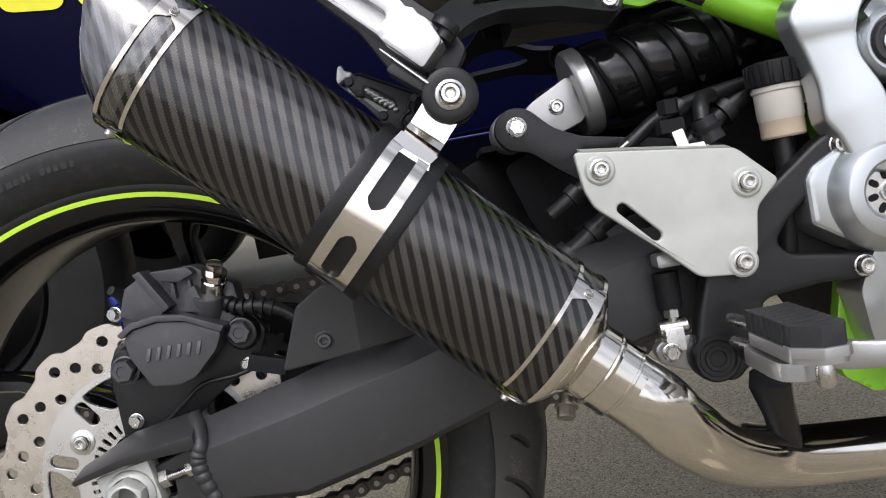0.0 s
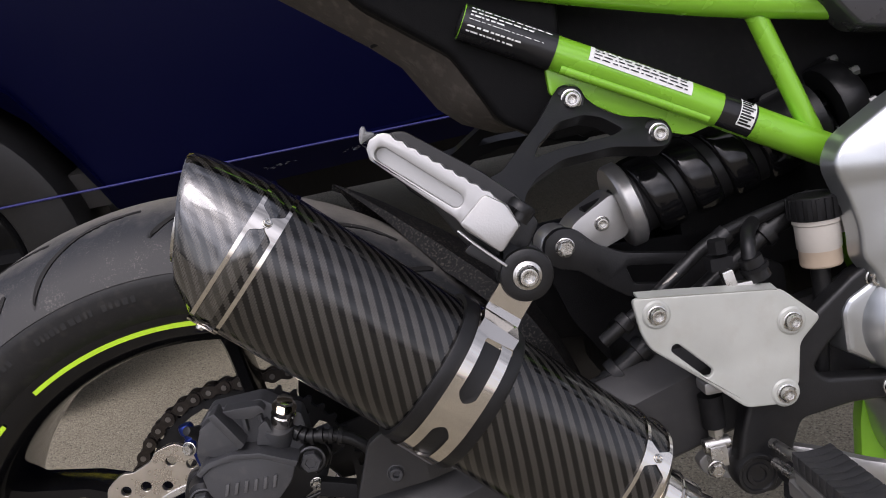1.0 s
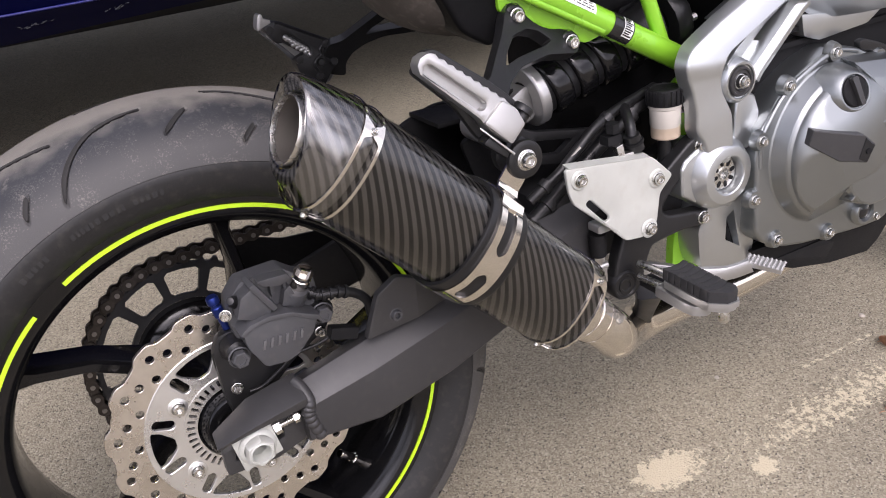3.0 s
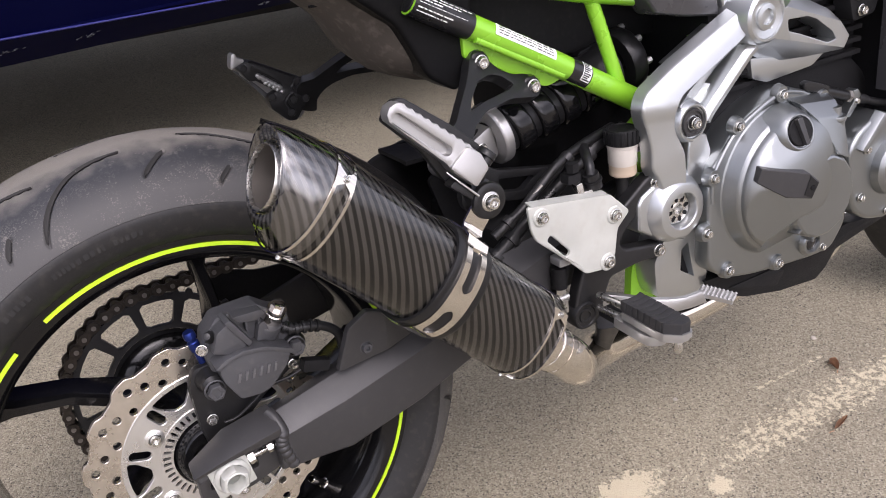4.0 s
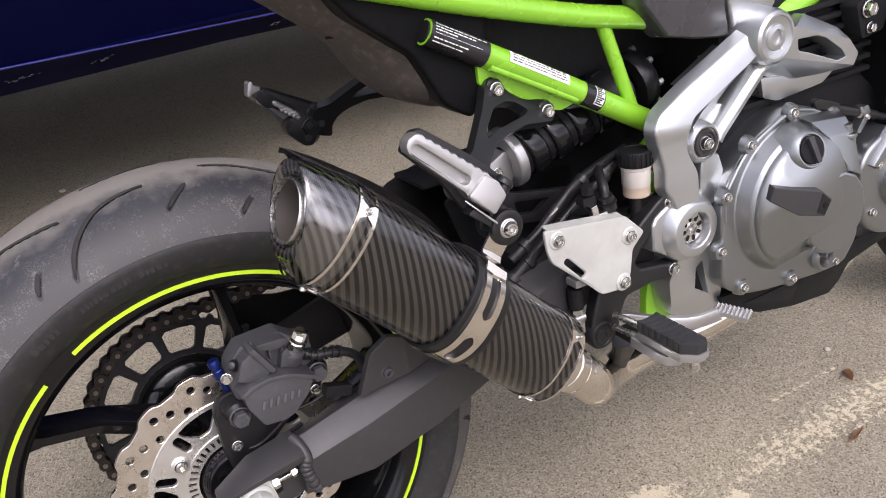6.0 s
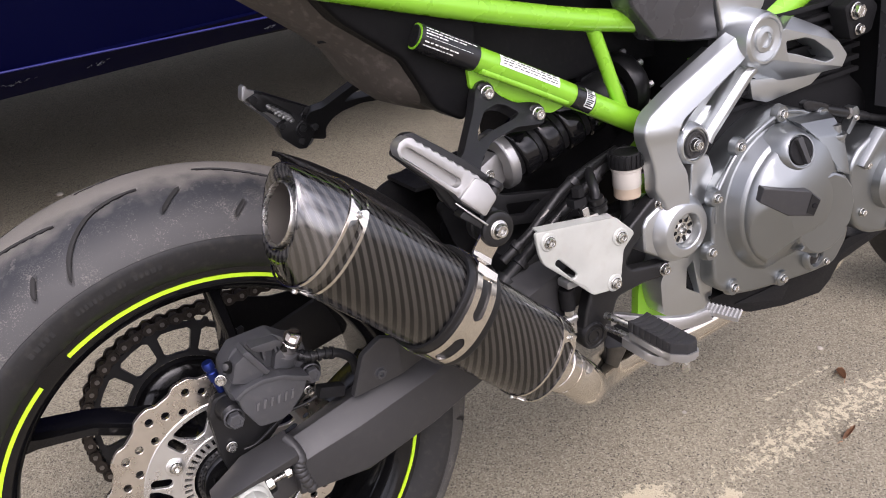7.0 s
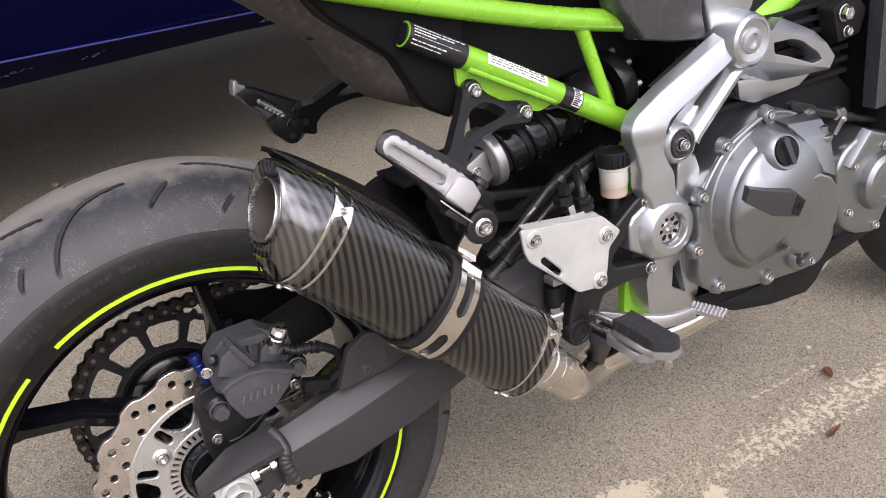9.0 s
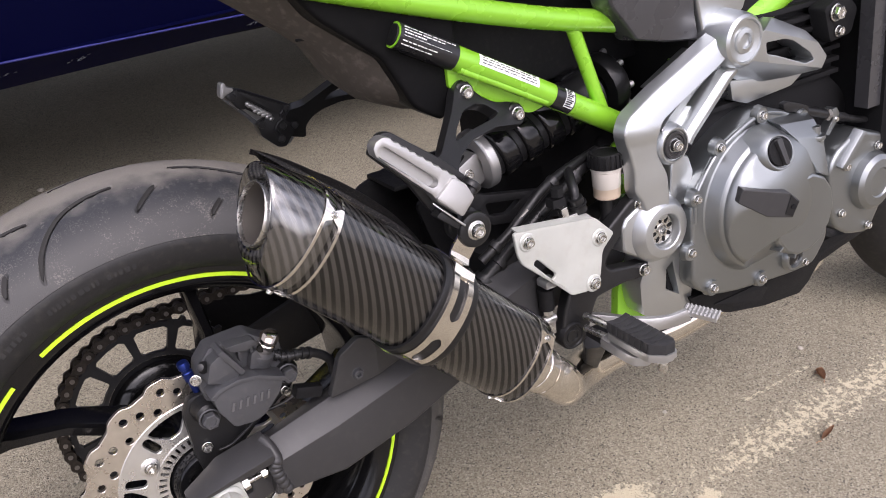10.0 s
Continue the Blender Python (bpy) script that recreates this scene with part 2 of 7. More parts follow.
def scuff_tread(m):
    """Pale road dust on the middle of the tread and fine white scuffs towards its shoulders, along the tyre's own width."""
    t = m.node_tree
    b = t.nodes["Principled BSDF"]
    base = b.inputs["Base Color"].links[0].from_socket
    co = t.nodes.new("ShaderNodeTexCoord")
    sep = t.nodes.new("ShaderNodeSeparateXYZ")
    t.links.new(co.outputs["Object"], sep.inputs[0])
    off = math_node(t, "ABSOLUTE", sep.outputs[1])
    wob = t.nodes.new("ShaderNodeTexNoise")
    wob.inputs["Scale"].default_value, wob.inputs["Detail"].default_value = 45, 5
    fine = t.nodes.new("ShaderNodeTexNoise")
    fine.inputs["Scale"].default_value, fine.inputs["Detail"].default_value, fine.inputs["Roughness"].default_value = 650, 3, 0.7
    for n in (wob, fine):
        t.links.new(co.outputs["Object"], n.inputs["Vector"])

    def ramp_of(value, lo, hi, top):
        r = t.nodes.new("ShaderNodeMapRange")
        r.inputs["From Min"].default_value, r.inputs["From Max"].default_value, r.inputs["To Max"].default_value = lo, hi, top
        t.links.new(value, r.inputs["Value"])
        return r.outputs["Result"]

    blot = t.nodes.new("ShaderNodeTexNoise")
    blot.inputs["Scale"].default_value, blot.inputs["Detail"].default_value, blot.inputs["Roughness"].default_value = 110, 6, 0.65
    t.links.new(co.outputs["Object"], blot.inputs["Vector"])
    ragged = math_node(t, "ADD", off, math_node(t, "MULTIPLY", math_node(t, "SUBTRACT", wob.outputs["Fac"], 0.5), 0.05))
    middle = ramp_of(ragged, 0.05, 0.018, 0.9)
    smudge = math_node(t, "MULTIPLY", math_node(t, "MULTIPLY", ramp_of(off, 0.062, 0.042, 1.0), ramp_of(off, 0.02, 0.034, 1.0)), ramp_of(blot.outputs["Fac"], 0.54, 0.68, 0.6))
    shoulder = math_node(t, "MULTIPLY", ramp_of(off, 0.05, 0.068, 1.0), ramp_of(math_node(t, "ADD", fine.outputs["Fac"], math_node(t, "MULTIPLY", wob.outputs["Fac"], 0.7)), 0.9, 1.06, 0.6))
    rubbed = ramp_of(off, 0.058, 0.08, 0.18)
    amount = math_node(t, "MAXIMUM", math_node(t, "MAXIMUM", middle, smudge), math_node(t, "MAXIMUM", shoulder, rubbed))
    over = t.nodes.new("ShaderNodeMix")
    over.data_type = "RGBA"
    t.links.new(amount, over.inputs["Factor"])
    t.links.new(base, over.inputs["A"])
    over.inputs["B"].default_value = (0.19, 0.175, 0.152, 1)
    t.links.new(over.outputs["Result"], b.inputs["Base Color"])


scuff_tread(TREAD)


def ground_material():
    """Weathered tarmac with exposed warm aggregate and the remains of a white painted line."""
    m = bpy.data.materials.new("weathered_tarmac")
    m.use_nodes = True
    t = m.node_tree
    b = t.nodes["Principled BSDF"]
    co = t.nodes.new("ShaderNodeTexCoord")
    stones, soft, dirt = t.nodes.new("ShaderNodeTexVoronoi"), t.nodes.new("ShaderNodeTexNoise"), t.nodes.new("ShaderNodeTexNoise")
    stones.inputs["Scale"].default_value = 430
    soft.inputs["Scale"].default_value, soft.inputs["Detail"].default_value = 420, 4
    dirt.inputs["Scale"].default_value, dirt.inputs["Detail"].default_value = 2.2, 5
    for n in (stones, soft, dirt):
        t.links.new(co.outputs["Object"], n.inputs["Vector"])
    sep = t.nodes.new("ShaderNodeSeparateColor")
    t.links.new(stones.outputs["Color"], sep.inputs[0])
    ramp = t.nodes.new("ShaderNodeValToRGB")
    e = ramp.color_ramp.elements
    e[0].position, e[0].color = 0.1, (0.045, 0.038, 0.033, 1)
    e[1].position, e[1].color = 1.0, (0.5, 0.45, 0.37, 1)
    for p, c in ((0.2, (0.186, 0.163, 0.117, 1)), (0.5, (0.255, 0.226, 0.162, 1)), (0.8, (0.325, 0.29, 0.21, 1))):
        n = e.new(p)
        n.color = c
    t.links.new(math_node(t, "ADD", math_node(t, "MULTIPLY", sep.outputs[0], 0.75), math_node(t, "MULTIPLY", soft.outputs["Fac"], 0.25)), ramp.inputs[0])
    tone = t.nodes.new("ShaderNodeMix")
    tone.data_type, tone.blend_type = "RGBA", "MULTIPLY"
    tone.inputs["Factor"].default_value = 1.0
    t.links.new(ramp.outputs[0], tone.inputs["A"])
    t.links.new(math_node(t, "ADD", math_node(t, "MULTIPLY", dirt.outputs["Fac"], 0.7), 0.65), tone.inputs["B"])
    # worn line: flakes of paint that survive along a strip beside the motorcycle, its thin edge, and two thick cream patches
    xyz = t.nodes.new("ShaderNodeSeparateXYZ")
    t.links.new(co.outputs["Object"], xyz.inputs[0])
    flakes = t.nodes.new("ShaderNodeTexNoise")
    flakes.inputs["Scale"].default_value, flakes.inputs["Detail"].default_value, flakes.inputs["Roughness"].default_value = 85, 9, 0.78
    t.links.new(co.outputs["Object"], flakes.inputs["Vector"])

    def ramp_of(value, lo, hi):
        r = t.nodes.new("ShaderNodeMapRange")
        r.inputs["From Min"].default_value, r.inputs["From Max"].default_value = lo, hi
        t.links.new(value, r.inputs["Value"])
        return r.outputs["Result"]

    def patch(x, y, rx, ry):
        dx = math_node(t, "DIVIDE", math_node(t, "SUBTRACT", xyz.outputs[0], x), rx)
        dy = math_node(t, "DIVIDE", math_node(t, "SUBTRACT", xyz.outputs[1], y), ry)
        return ramp_of(math_node(t, "SQRT", math_node(t, "ADD", math_node(t, "MULTIPLY", dx, dx), math_node(t, "MULTIPLY", dy, dy))), 1.25, 0.3)

    strip = ramp_of(math_node(t, "ABSOLUTE", math_node(t, "ADD", xyz.outputs[1], 0.162)), 0.08, 0.012)
    along = ramp_of(xyz.outputs[0], 0.45, 0.78)
    edge = math_node(t, "MULTIPLY", ramp_of(math_node(t, "ABSOLUTE", math_node(t, "ADD", xyz.outputs[1], 0.078)), 0.008, 0.002), ramp_of(math_node(t, "ABSOLUTE", math_node(t, "SUBTRACT", xyz.outputs[0], 0.93)), 0.17, 0.08))
    keep = math_node(t, "ADD", math_node(t, "MULTIPLY", math_node(t, "MULTIPLY", strip, along), 0.18), math_node(t, "MULTIPLY", edge, 0.15))
    cream = math_node(t, "MAXIMUM", patch(0.535, -0.128, 0.065, 0.035), patch(0.655, -0.196, 0.02, 0.016))
    keep = math_node(t, "ADD", keep, math_node(t, "MULTIPLY", cream, 0.3))
    cut = ramp_of(math_node(t, "ADD", flakes.outputs["Fac"], keep), 0.675, 0.695)
    gate = math_node(t, "MULTIPLY", math_node(t, "MULTIPLY", cut, 0.85), math_node(t, "GREATER_THAN", keep, 0.004))
    paint = t.nodes.new("ShaderNodeMix")
    paint.data_type = "RGBA"
    t.links.new(gate, paint.inputs["Factor"])
    t.links.new(tone.outputs["Result"], paint.inputs["A"])
    paint.inputs["B"].default_value = (0.58, 0.51, 0.36, 1)
    t.links.new(paint.outputs["Result"], b.inputs["Base Color"])
    b.inputs["Roughness"].default_value = 0.85
    bp = t.nodes.new("ShaderNodeBump")
    bp.inputs["Strength"].default_value, bp.inputs["Distance"].default_value = 0.6, 0.002
    t.links.new(math_node(t, "ADD", math_node(t, "MULTIPLY", stones.outputs["Distance"], -1.0), math_node(t, "MULTIPLY", soft.outputs["Fac"], 0.4)), bp.inputs["Height"])
    t.links.new(bp.outputs["Normal"], b.inputs["Normal"])
    return m


TARMAC = ground_material()


# ---- mesh helpers ----
def mesh_of(name, bm, mats, sharp=38.0):
    me = bpy.data.meshes.new(name)
    bmesh.ops.recalc_face_normals(bm, faces=bm.faces)
    bm.to_mesh(me)
    bm.free()
    for m in mats if isinstance(mats, (list, tuple)) else [mats]:
        me.materials.append(m)
    me.shade_smooth()
    me.set_sharp_from_angle(angle=radians(sharp))
    return me


def part(name, bm, mats, parent, label="", sharp=38.0):
    """Links a bmesh as one mesh object under a thing or a part."""
    ob = new(name, mesh_of(name, bm, mats, sharp))
    ob.parent = parent
    return tagged(ob, label)


def again(name, data, parent, m, label=""):
    """One more object on a shared mesh."""
    ob = new(name, data)
    ob.parent = parent
    ob.matrix_basis = m
    return tagged(ob, label)


def empty(name, m=Matrix.Identity(4)):
    ob = new(name)
    ob.empty_display_size = 0.1
    ob.matrix_basis = m
    return ob


def facing(pos, way):
    """A pose at pos whose local z points along way."""
    return Matrix.Translation(pos) @ Vector(way).to_track_quat("Z", "Y").to_matrix().to_4x4()


SIDE = Matrix(((1, 0, 0, 0), (0, 0, -1, 0), (0, 1, 0, 0), (0, 0, 0, 1)))  # local x, y, z to x, z, -y: outlines seen from the right


def rounded(pts, r, n=4):
    """The outline with its corners rounded."""
    out = []
    for i, p in enumerate(pts):
        p, a, b = Vector(p[:2]), Vector(pts[i - 1][:2]), Vector(pts[(i + 1) % len(pts)][:2])
        da, db = a - p, b - p
        d = min(r, da.length * 0.45, db.length * 0.45)
        s, e = p + da.normalized() * d, p + db.normalized() * d
        for k in range(n + 1):
            w = k / n
            out.append((s * (1 - w) ** 2 + p * 2 * w * (1 - w) + e * w * w)[:])
    return out


def circle(cx, cy, r, n=24, start=0.0):
    return [(cx + r * math.cos(start + 2 * math.pi * k / n), cy + r * math.sin(start + 2 * math.pi * k / n)) for k in range(n)]


def slot(ax, ay, bx, by, r, n=8):
    d = math.atan2(by - ay, bx - ax)
    return [(bx + r * math.cos(d - math.pi / 2 + math.pi * k / n), by + r * math.sin(d - math.pi / 2 + math.pi * k / n)) for k in range(n + 1)] + [
        (ax + r * math.cos(d + math.pi / 2 + math.pi * k / n), ay + r * math.sin(d + math.pi / 2 + math.pi * k / n)) for k in range(n + 1)]


def slab(outline, z0, z1, holes=(), bevel=0.002, m=Matrix.Identity(4), bm=None, segments=2):
    """A plate of the outline with holes through it, from height z0 to z1, its rims bevelled, placed by m."""
    own = bmesh.new()
    edges = []
    for loop in (outline, *holes):
        vs = [own.verts.new((x, y, z0)) for x, y in loop]
        edges += [own.edges.new((vs[i - 1], vs[i])) for i in range(len(vs))]
    bmesh.ops.triangle_fill(own, use_beauty=True, use_dissolve=True, edges=edges, normal=(0, 0, 1))
    lid = bmesh.ops.extrude_face_region(own, geom=own.faces[:])
    bmesh.ops.translate(own, vec=(0, 0, z1 - z0), verts=[v for v in lid["geom"] if isinstance(v, bmesh.types.BMVert)])
    bmesh.ops.recalc_face_normals(own, faces=own.faces)
    if bevel:
        rim = [e for e in own.edges if len(e.link_faces) == 2 and abs(e.verts[0].co.z - e.verts[1].co.z) < 1e-7 and e.calc_face_angle(0) > 1.0 and abs(e.verts[0].co.z - z1) < 1e-7]
        bmesh.ops.bevel(own, geom=rim, offset=bevel, segments=segments, profile=0.6, affect="EDGES", clamp_overlap=True)
    return merge(own, m, bm)


def merge(own, m=Matrix.Identity(4), bm=None):
    own.transform(m)
    if bm is None:
        return own
    tmp = bpy.data.meshes.new("tmp")
    own.to_mesh(tmp)
    own.free()
    bm.from_mesh(tmp)
    bpy.data.meshes.remove(tmp)
    return bm


def side(outline, y_out, y_in, holes=(), bevel=0.002, bm=None, segments=2):
    """A plate in the motorcycle's side view: outline in x and z, its outer face at y_out (towards the right), its back at y_in."""
    return slab(outline, -y_in, -y_out, holes, bevel, SIDE, bm, segments)


def lathe(profile, m=Matrix.Identity(4), n=48, bm=None, a0=0.0, a1=2 * math.pi, mats=None):
    """Profile rows (radius, height) turned about the local z axis."""
    own = bmesh.new()
    full = a1 - a0 > 6.28
    steps = n if full else n + 1
    rings = []
    for k in range(steps):
        a = a0 + (a1 - a0) * k / n
        rings.append([own.verts.new((r * math.cos(a), r * math.sin(a), h)) for r, h in profile])
    for k in range(n if full else n):
        p, q = rings[k], rings[(k + 1) % steps]
        for i in range(len(profile) - 1):
            f = own.faces.new((p[i], q[i], q[i + 1], p[i + 1]))
            if mats:
                f.material_index = mats[i]
    bmesh.ops.remove_doubles(own, verts=own.verts, dist=1e-6)
    return merge(own, m, bm)


def spline(pts, n=8):
    """A smooth way through the points."""
    pts = [Vector(p) for p in pts]
    out = []
    for i in range(len(pts) - 1):
        a, b, c, d = pts[max(i - 1, 0)], pts[i], pts[i + 1], pts[min(i + 2, len(pts) - 1)]
        for k in range(n):
            t = k / n
            out.append(0.5 * (2 * b + (c - a) * t + (2 * a - 5 * b + 4 * c - d) * t * t + (3 * b - a - 3 * c + d) * t ** 3))
    return out + [pts[-1]]


def sweep(path, radius, n=12, bm=None, cross=None, caps=True, up=None):
    """A tube (or the cross outline) along the path; radius may be a row of values."""
    own = bmesh.new()
    path = [Vector(p) for p in path]
    rad = radius if isinstance(radius, (list, tuple)) else [radius] * len(path)
    if len(rad) != len(path):
        rad = [rad[min(int(k * (len(rad) - 1) / (len(path) - 1)), len(rad) - 2)] * (1 - (k * (len(rad) - 1) / (len(path) - 1)) % 1) + rad[min(int(k * (len(rad) - 1) / (len(path) - 1)) + 1, len(rad) - 1)] * ((k * (len(rad) - 1) / (len(path) - 1)) % 1) for k in range(len(path))]
    shape = cross or circle(0, 0, 1.0, n)
    side_way, rings = None, []
    for k, p in enumerate(path):
        t = (path[min(k + 1, len(path) - 1)] - path[max(k - 1, 0)]).normalized()
        if side_way is None:
            ref = Vector(up) if up else (Vector((0, 0, 1)) if abs(t.z) < 0.9 else Vector((0, 1, 0)))
            side_way = ref.cross(t).normalized()
        side_way = (side_way - t * side_way.dot(t)).normalized()
        over = t.cross(side_way)
        rings.append([own.verts.new(p + (side_way * x + over * y) * rad[k]) for x, y in shape])
    for a, b in zip(rings, rings[1:]):
        for i in range(len(shape)):
            own.faces.new((a[i - 1], a[i], b[i], b[i - 1]))
    if caps:
        own.faces.new(rings[0][::-1])
        own.faces.new(rings[-1])
    return merge(own, Matrix.Identity(4), bm)


def block(x0, x1, y0, y1, z0, z1, bevel=0.003, m=Matrix.Identity(4), bm=None):
    return slab([(x0, y0), (x1, y0), (x1, y1), (x0, y1)], z0, z1, (), bevel, m, bm)


def ball(center, r, bm=None, n=12, squash=(1, 1, 1)):
    own = bmesh.new()
    bmesh.ops.create_uvsphere(own, u_segments=n, v_segments=n // 2 + 2, radius=r)
    own.transform(Matrix.Translation(center) @ Matrix.Diagonal((*squash, 1)))
    return merge(own, Matrix.Identity(4), bm)


def bolt_mesh(name, r, kind, mat=STEEL):
    """A bolt head on its washer, local z outwards: a button head with a hex socket, or a flanged hex head."""
    bm = lathe([(0.0, 0.0), (r * 1.3, 0.0), (r * 1.3, r * 0.18), (r * 1.15, r * 0.25)], n=20)
    if kind == "socket":
        lathe([(r * 1.02, r * 0.2), (r * 1.02, r * 0.75), (r * 0.9, r * 0.98), (r * 0.62, r * 1.02), (r * 0.55, r * 1.0)], n=20, bm=bm)
        lathe([(r * 0.58, r * 1.01), (r * 0.5, r * 0.95), (r * 0.48, r * 0.35), (0.0, r * 0.3)], n=6, bm=bm)
    else:
        lathe([(r * 1.02, r * 0.2), (r * 1.02, r * 1.0), (r * 0.92, r * 1.12), (r * 0.55, r * 1.12), (r * 0.5, r * 1.02), (0.0, r * 1.02)], n=6, bm=bm)
    return mesh_of(name, bm, mat, 30)


SOCKET_BOLT, HEX_BOLT = bolt_mesh("socket_bolt", 0.01, "socket"), bolt_mesh("hex_bolt", 0.01, "hex")
DARK_SOCKET = bolt_mesh("dark_socket_bolt", 0.01, "socket", CALIPER)
DARK_HEX = bolt_mesh("dark_hex_bolt", 0.01, "hex", CALIPER)


def bolt(parent, pos, r=0.008, way=(0, -1, 0), mesh=None, label="", name="bolt"):
    mesh = mesh or SOCKET_BOLT
    return again(name, mesh, parent, facing(pos, way) @ Matrix.Scale(r * (0.7 if mesh is HEX_BOLT else 0.78) / 0.01, 4), label)


def grown(outline, d):
    """The outline moved outwards by d."""
    area = sum(outline[i - 1][0] * outline[i][1] - outline[i][0] * outline[i - 1][1] for i in range(len(outline)))
    sgn = 1 if area > 0 else -1
    out = []
    for i, p in enumerate(outline):
        a, b = Vector(outline[i - 1]), Vector(outline[(i + 1) % len(outline)])
        t = (b - a).normalized()
        out.append((p[0] + sgn * t.y * d, p[1] - sgn * t.x * d))
    return out


def flared(outline, y_out, y_in, flare, edge=0.003, bm=None, lift=None):
    """A raised casting in side view: a flat face, a soft edge and flanks that spread towards its root; lift(x, z) bends the face in or out."""
    own = bmesh.new()
    rows = [(y_out, grown(outline, -edge)), (y_out + edge * 0.12, grown(outline, -edge * 0.45)), (y_out + edge * 0.5, grown(outline, -edge * 0.08)), (y_out + edge, grown(outline, edge * 0.1)), (y_in, grown(outline, flare))]
    rings = [[own.verts.new((x, y + (lift(x, z) if lift else 0.0), z)) for x, z in row] for y, row in rows]
    for p, q in zip(rings, rings[1:]):
        for i in range(len(p)):
            own.faces.new((p[i - 1], p[i], q[i], q[i - 1]))
    bmesh.ops.triangle_fill(own, use_beauty=True, use_dissolve=False, edges=[e for e in own.edges if e.verts[0] in rings[0] and e.verts[1] in rings[0]])
    return merge(own, Matrix.Identity(4), bm)


# ---- setting ----
bm = bmesh.new()
bmesh.ops.create_grid(bm, x_segments=8, y_segments=8, size=150)
ground = new("ground", mesh_of("ground", bm, TARMAC))
tagged(ground, "weathered warm grey tarmac with a worn white line", "ground", kind="structure")

# ---- motorcycle ----
motorcycle = empty("motorcycle", BIKE)
tagged(motorcycle, "lime green and black motorcycle with carbon silencer, leaning on its stand", "motorcycle")


def polar_cell(bm, r0, r1, a0, a1, hole, y, rim=None, n=6):
    """One sector of a flat ring at depth y with a hole cut in it; hole is an outline of (radius, angle); rim bends the outer edge."""
    edge = []
    for k in range(n):
        edge.append((r0, a0 + (a1 - a0) * k / n))
    for k in range(n):
        edge.append((r0 + (r1 - r0) * k / n, a1))
    for k in range(n):
        a = a1 + (a0 - a1) * k / n
        edge.append((r1, a))
    for k in range(n):
        edge.append((r1 + (r0 - r1) * k / n, a0))
    vo, vi = [], []
    mid_r, mid_a = sum(p[0] for p in hole) / len(hole), sum(p[1] for p in hole) / len(hole)

    def put(r, a):
        if rim and r > r1 - 1e-6:
            r = rim(a)
        return bm.verts.new((r * math.cos(a), r * math.sin(a), y))

    ways = [math.atan2((a - mid_a) * mid_r, r - mid_r) for r, a in edge]
    hw = sorted((math.atan2((a - mid_a) * mid_r, r - mid_r), i) for i, (r, a) in enumerate(hole))
    for (r, a), w in zip(edge, ways):
        vo.append(put(r, a))
        best = min(hw, key=lambda h: abs(math.atan2(math.sin(h[0] - w), math.cos(h[0] - w))))[1]
        vi.append(best)
    hv = [bm.verts.new((r * math.cos(a), r * math.sin(a), y)) for r, a in hole]
    m = len(edge)
    for k in range(m):
        p, q = vi[k], vi[(k + 1) % m]
        if p == q:
            bm.faces.new((vo[k], vo[(k + 1) % m], hv[p]))
        else:
            # walk the hole's rim from p to q the short way
            step = 1 if (q - p) % len(hole) <= len(hole) / 2 else -1
            chain = [p]
            while chain[-1] != q:
                chain.append((chain[-1] + step) % len(hole))
            bm.faces.new([vo[k], vo[(k + 1) % m]] + [hv[c] for c in reversed(chain)])


def box_hole(r0, r1, a0, a1, n=3):
    w = 0.12
    ra, rb, aa, ab = r0 + (r1 - r0) * w, r1 - (r1 - r0) * w, a0 + (a1 - a0) * w, a1 - (a1 - a0) * w
    return [(r0, aa), (r0, (aa + ab) / 2), (r0, ab), (ra, a1), ((ra + rb) / 2, a1), (rb, a1), (r1, ab), (r1, (aa + ab) / 2), (r1, aa), (rb, a0), ((ra + rb) / 2, a0), (ra, a0)]


def thicken(bm, depth, m=SIDE):
    """Gives a flat sheet at local z its depth downwards, then places it."""
    bmesh.ops.remove_doubles(bm, verts=bm.verts, dist=1e-5)
    bmesh.ops.recalc_face_normals(bm, faces=bm.faces)
    lid = bmesh.ops.extrude_face_region(bm, geom=bm.faces[:])
    bmesh.ops.translate(bm, vec=(0, 0, -depth), verts=[v for v in lid["geom"] if isinstance(v, bmesh.types.BMVert)])
    bm.transform(m)
    return bm


TAU = 2 * math.pi


# -- wheels --
GROOVES = [[(109.2, 0.083), (106.9, 0.07), (104.2, 0.057), (100.5, 0.043), (96.3, 0.035), (91.4, 0.031)], [(80.7, 0.014), (75.8, 0.018), (70.6, 0.026), (66.3, 0.032)], [(89.1, 0.067), (84.5, 0.044)], [(76.0, 0.079), (73.6, 0.067)]]  # degrees round the wheel, and metres from the middle of the tread


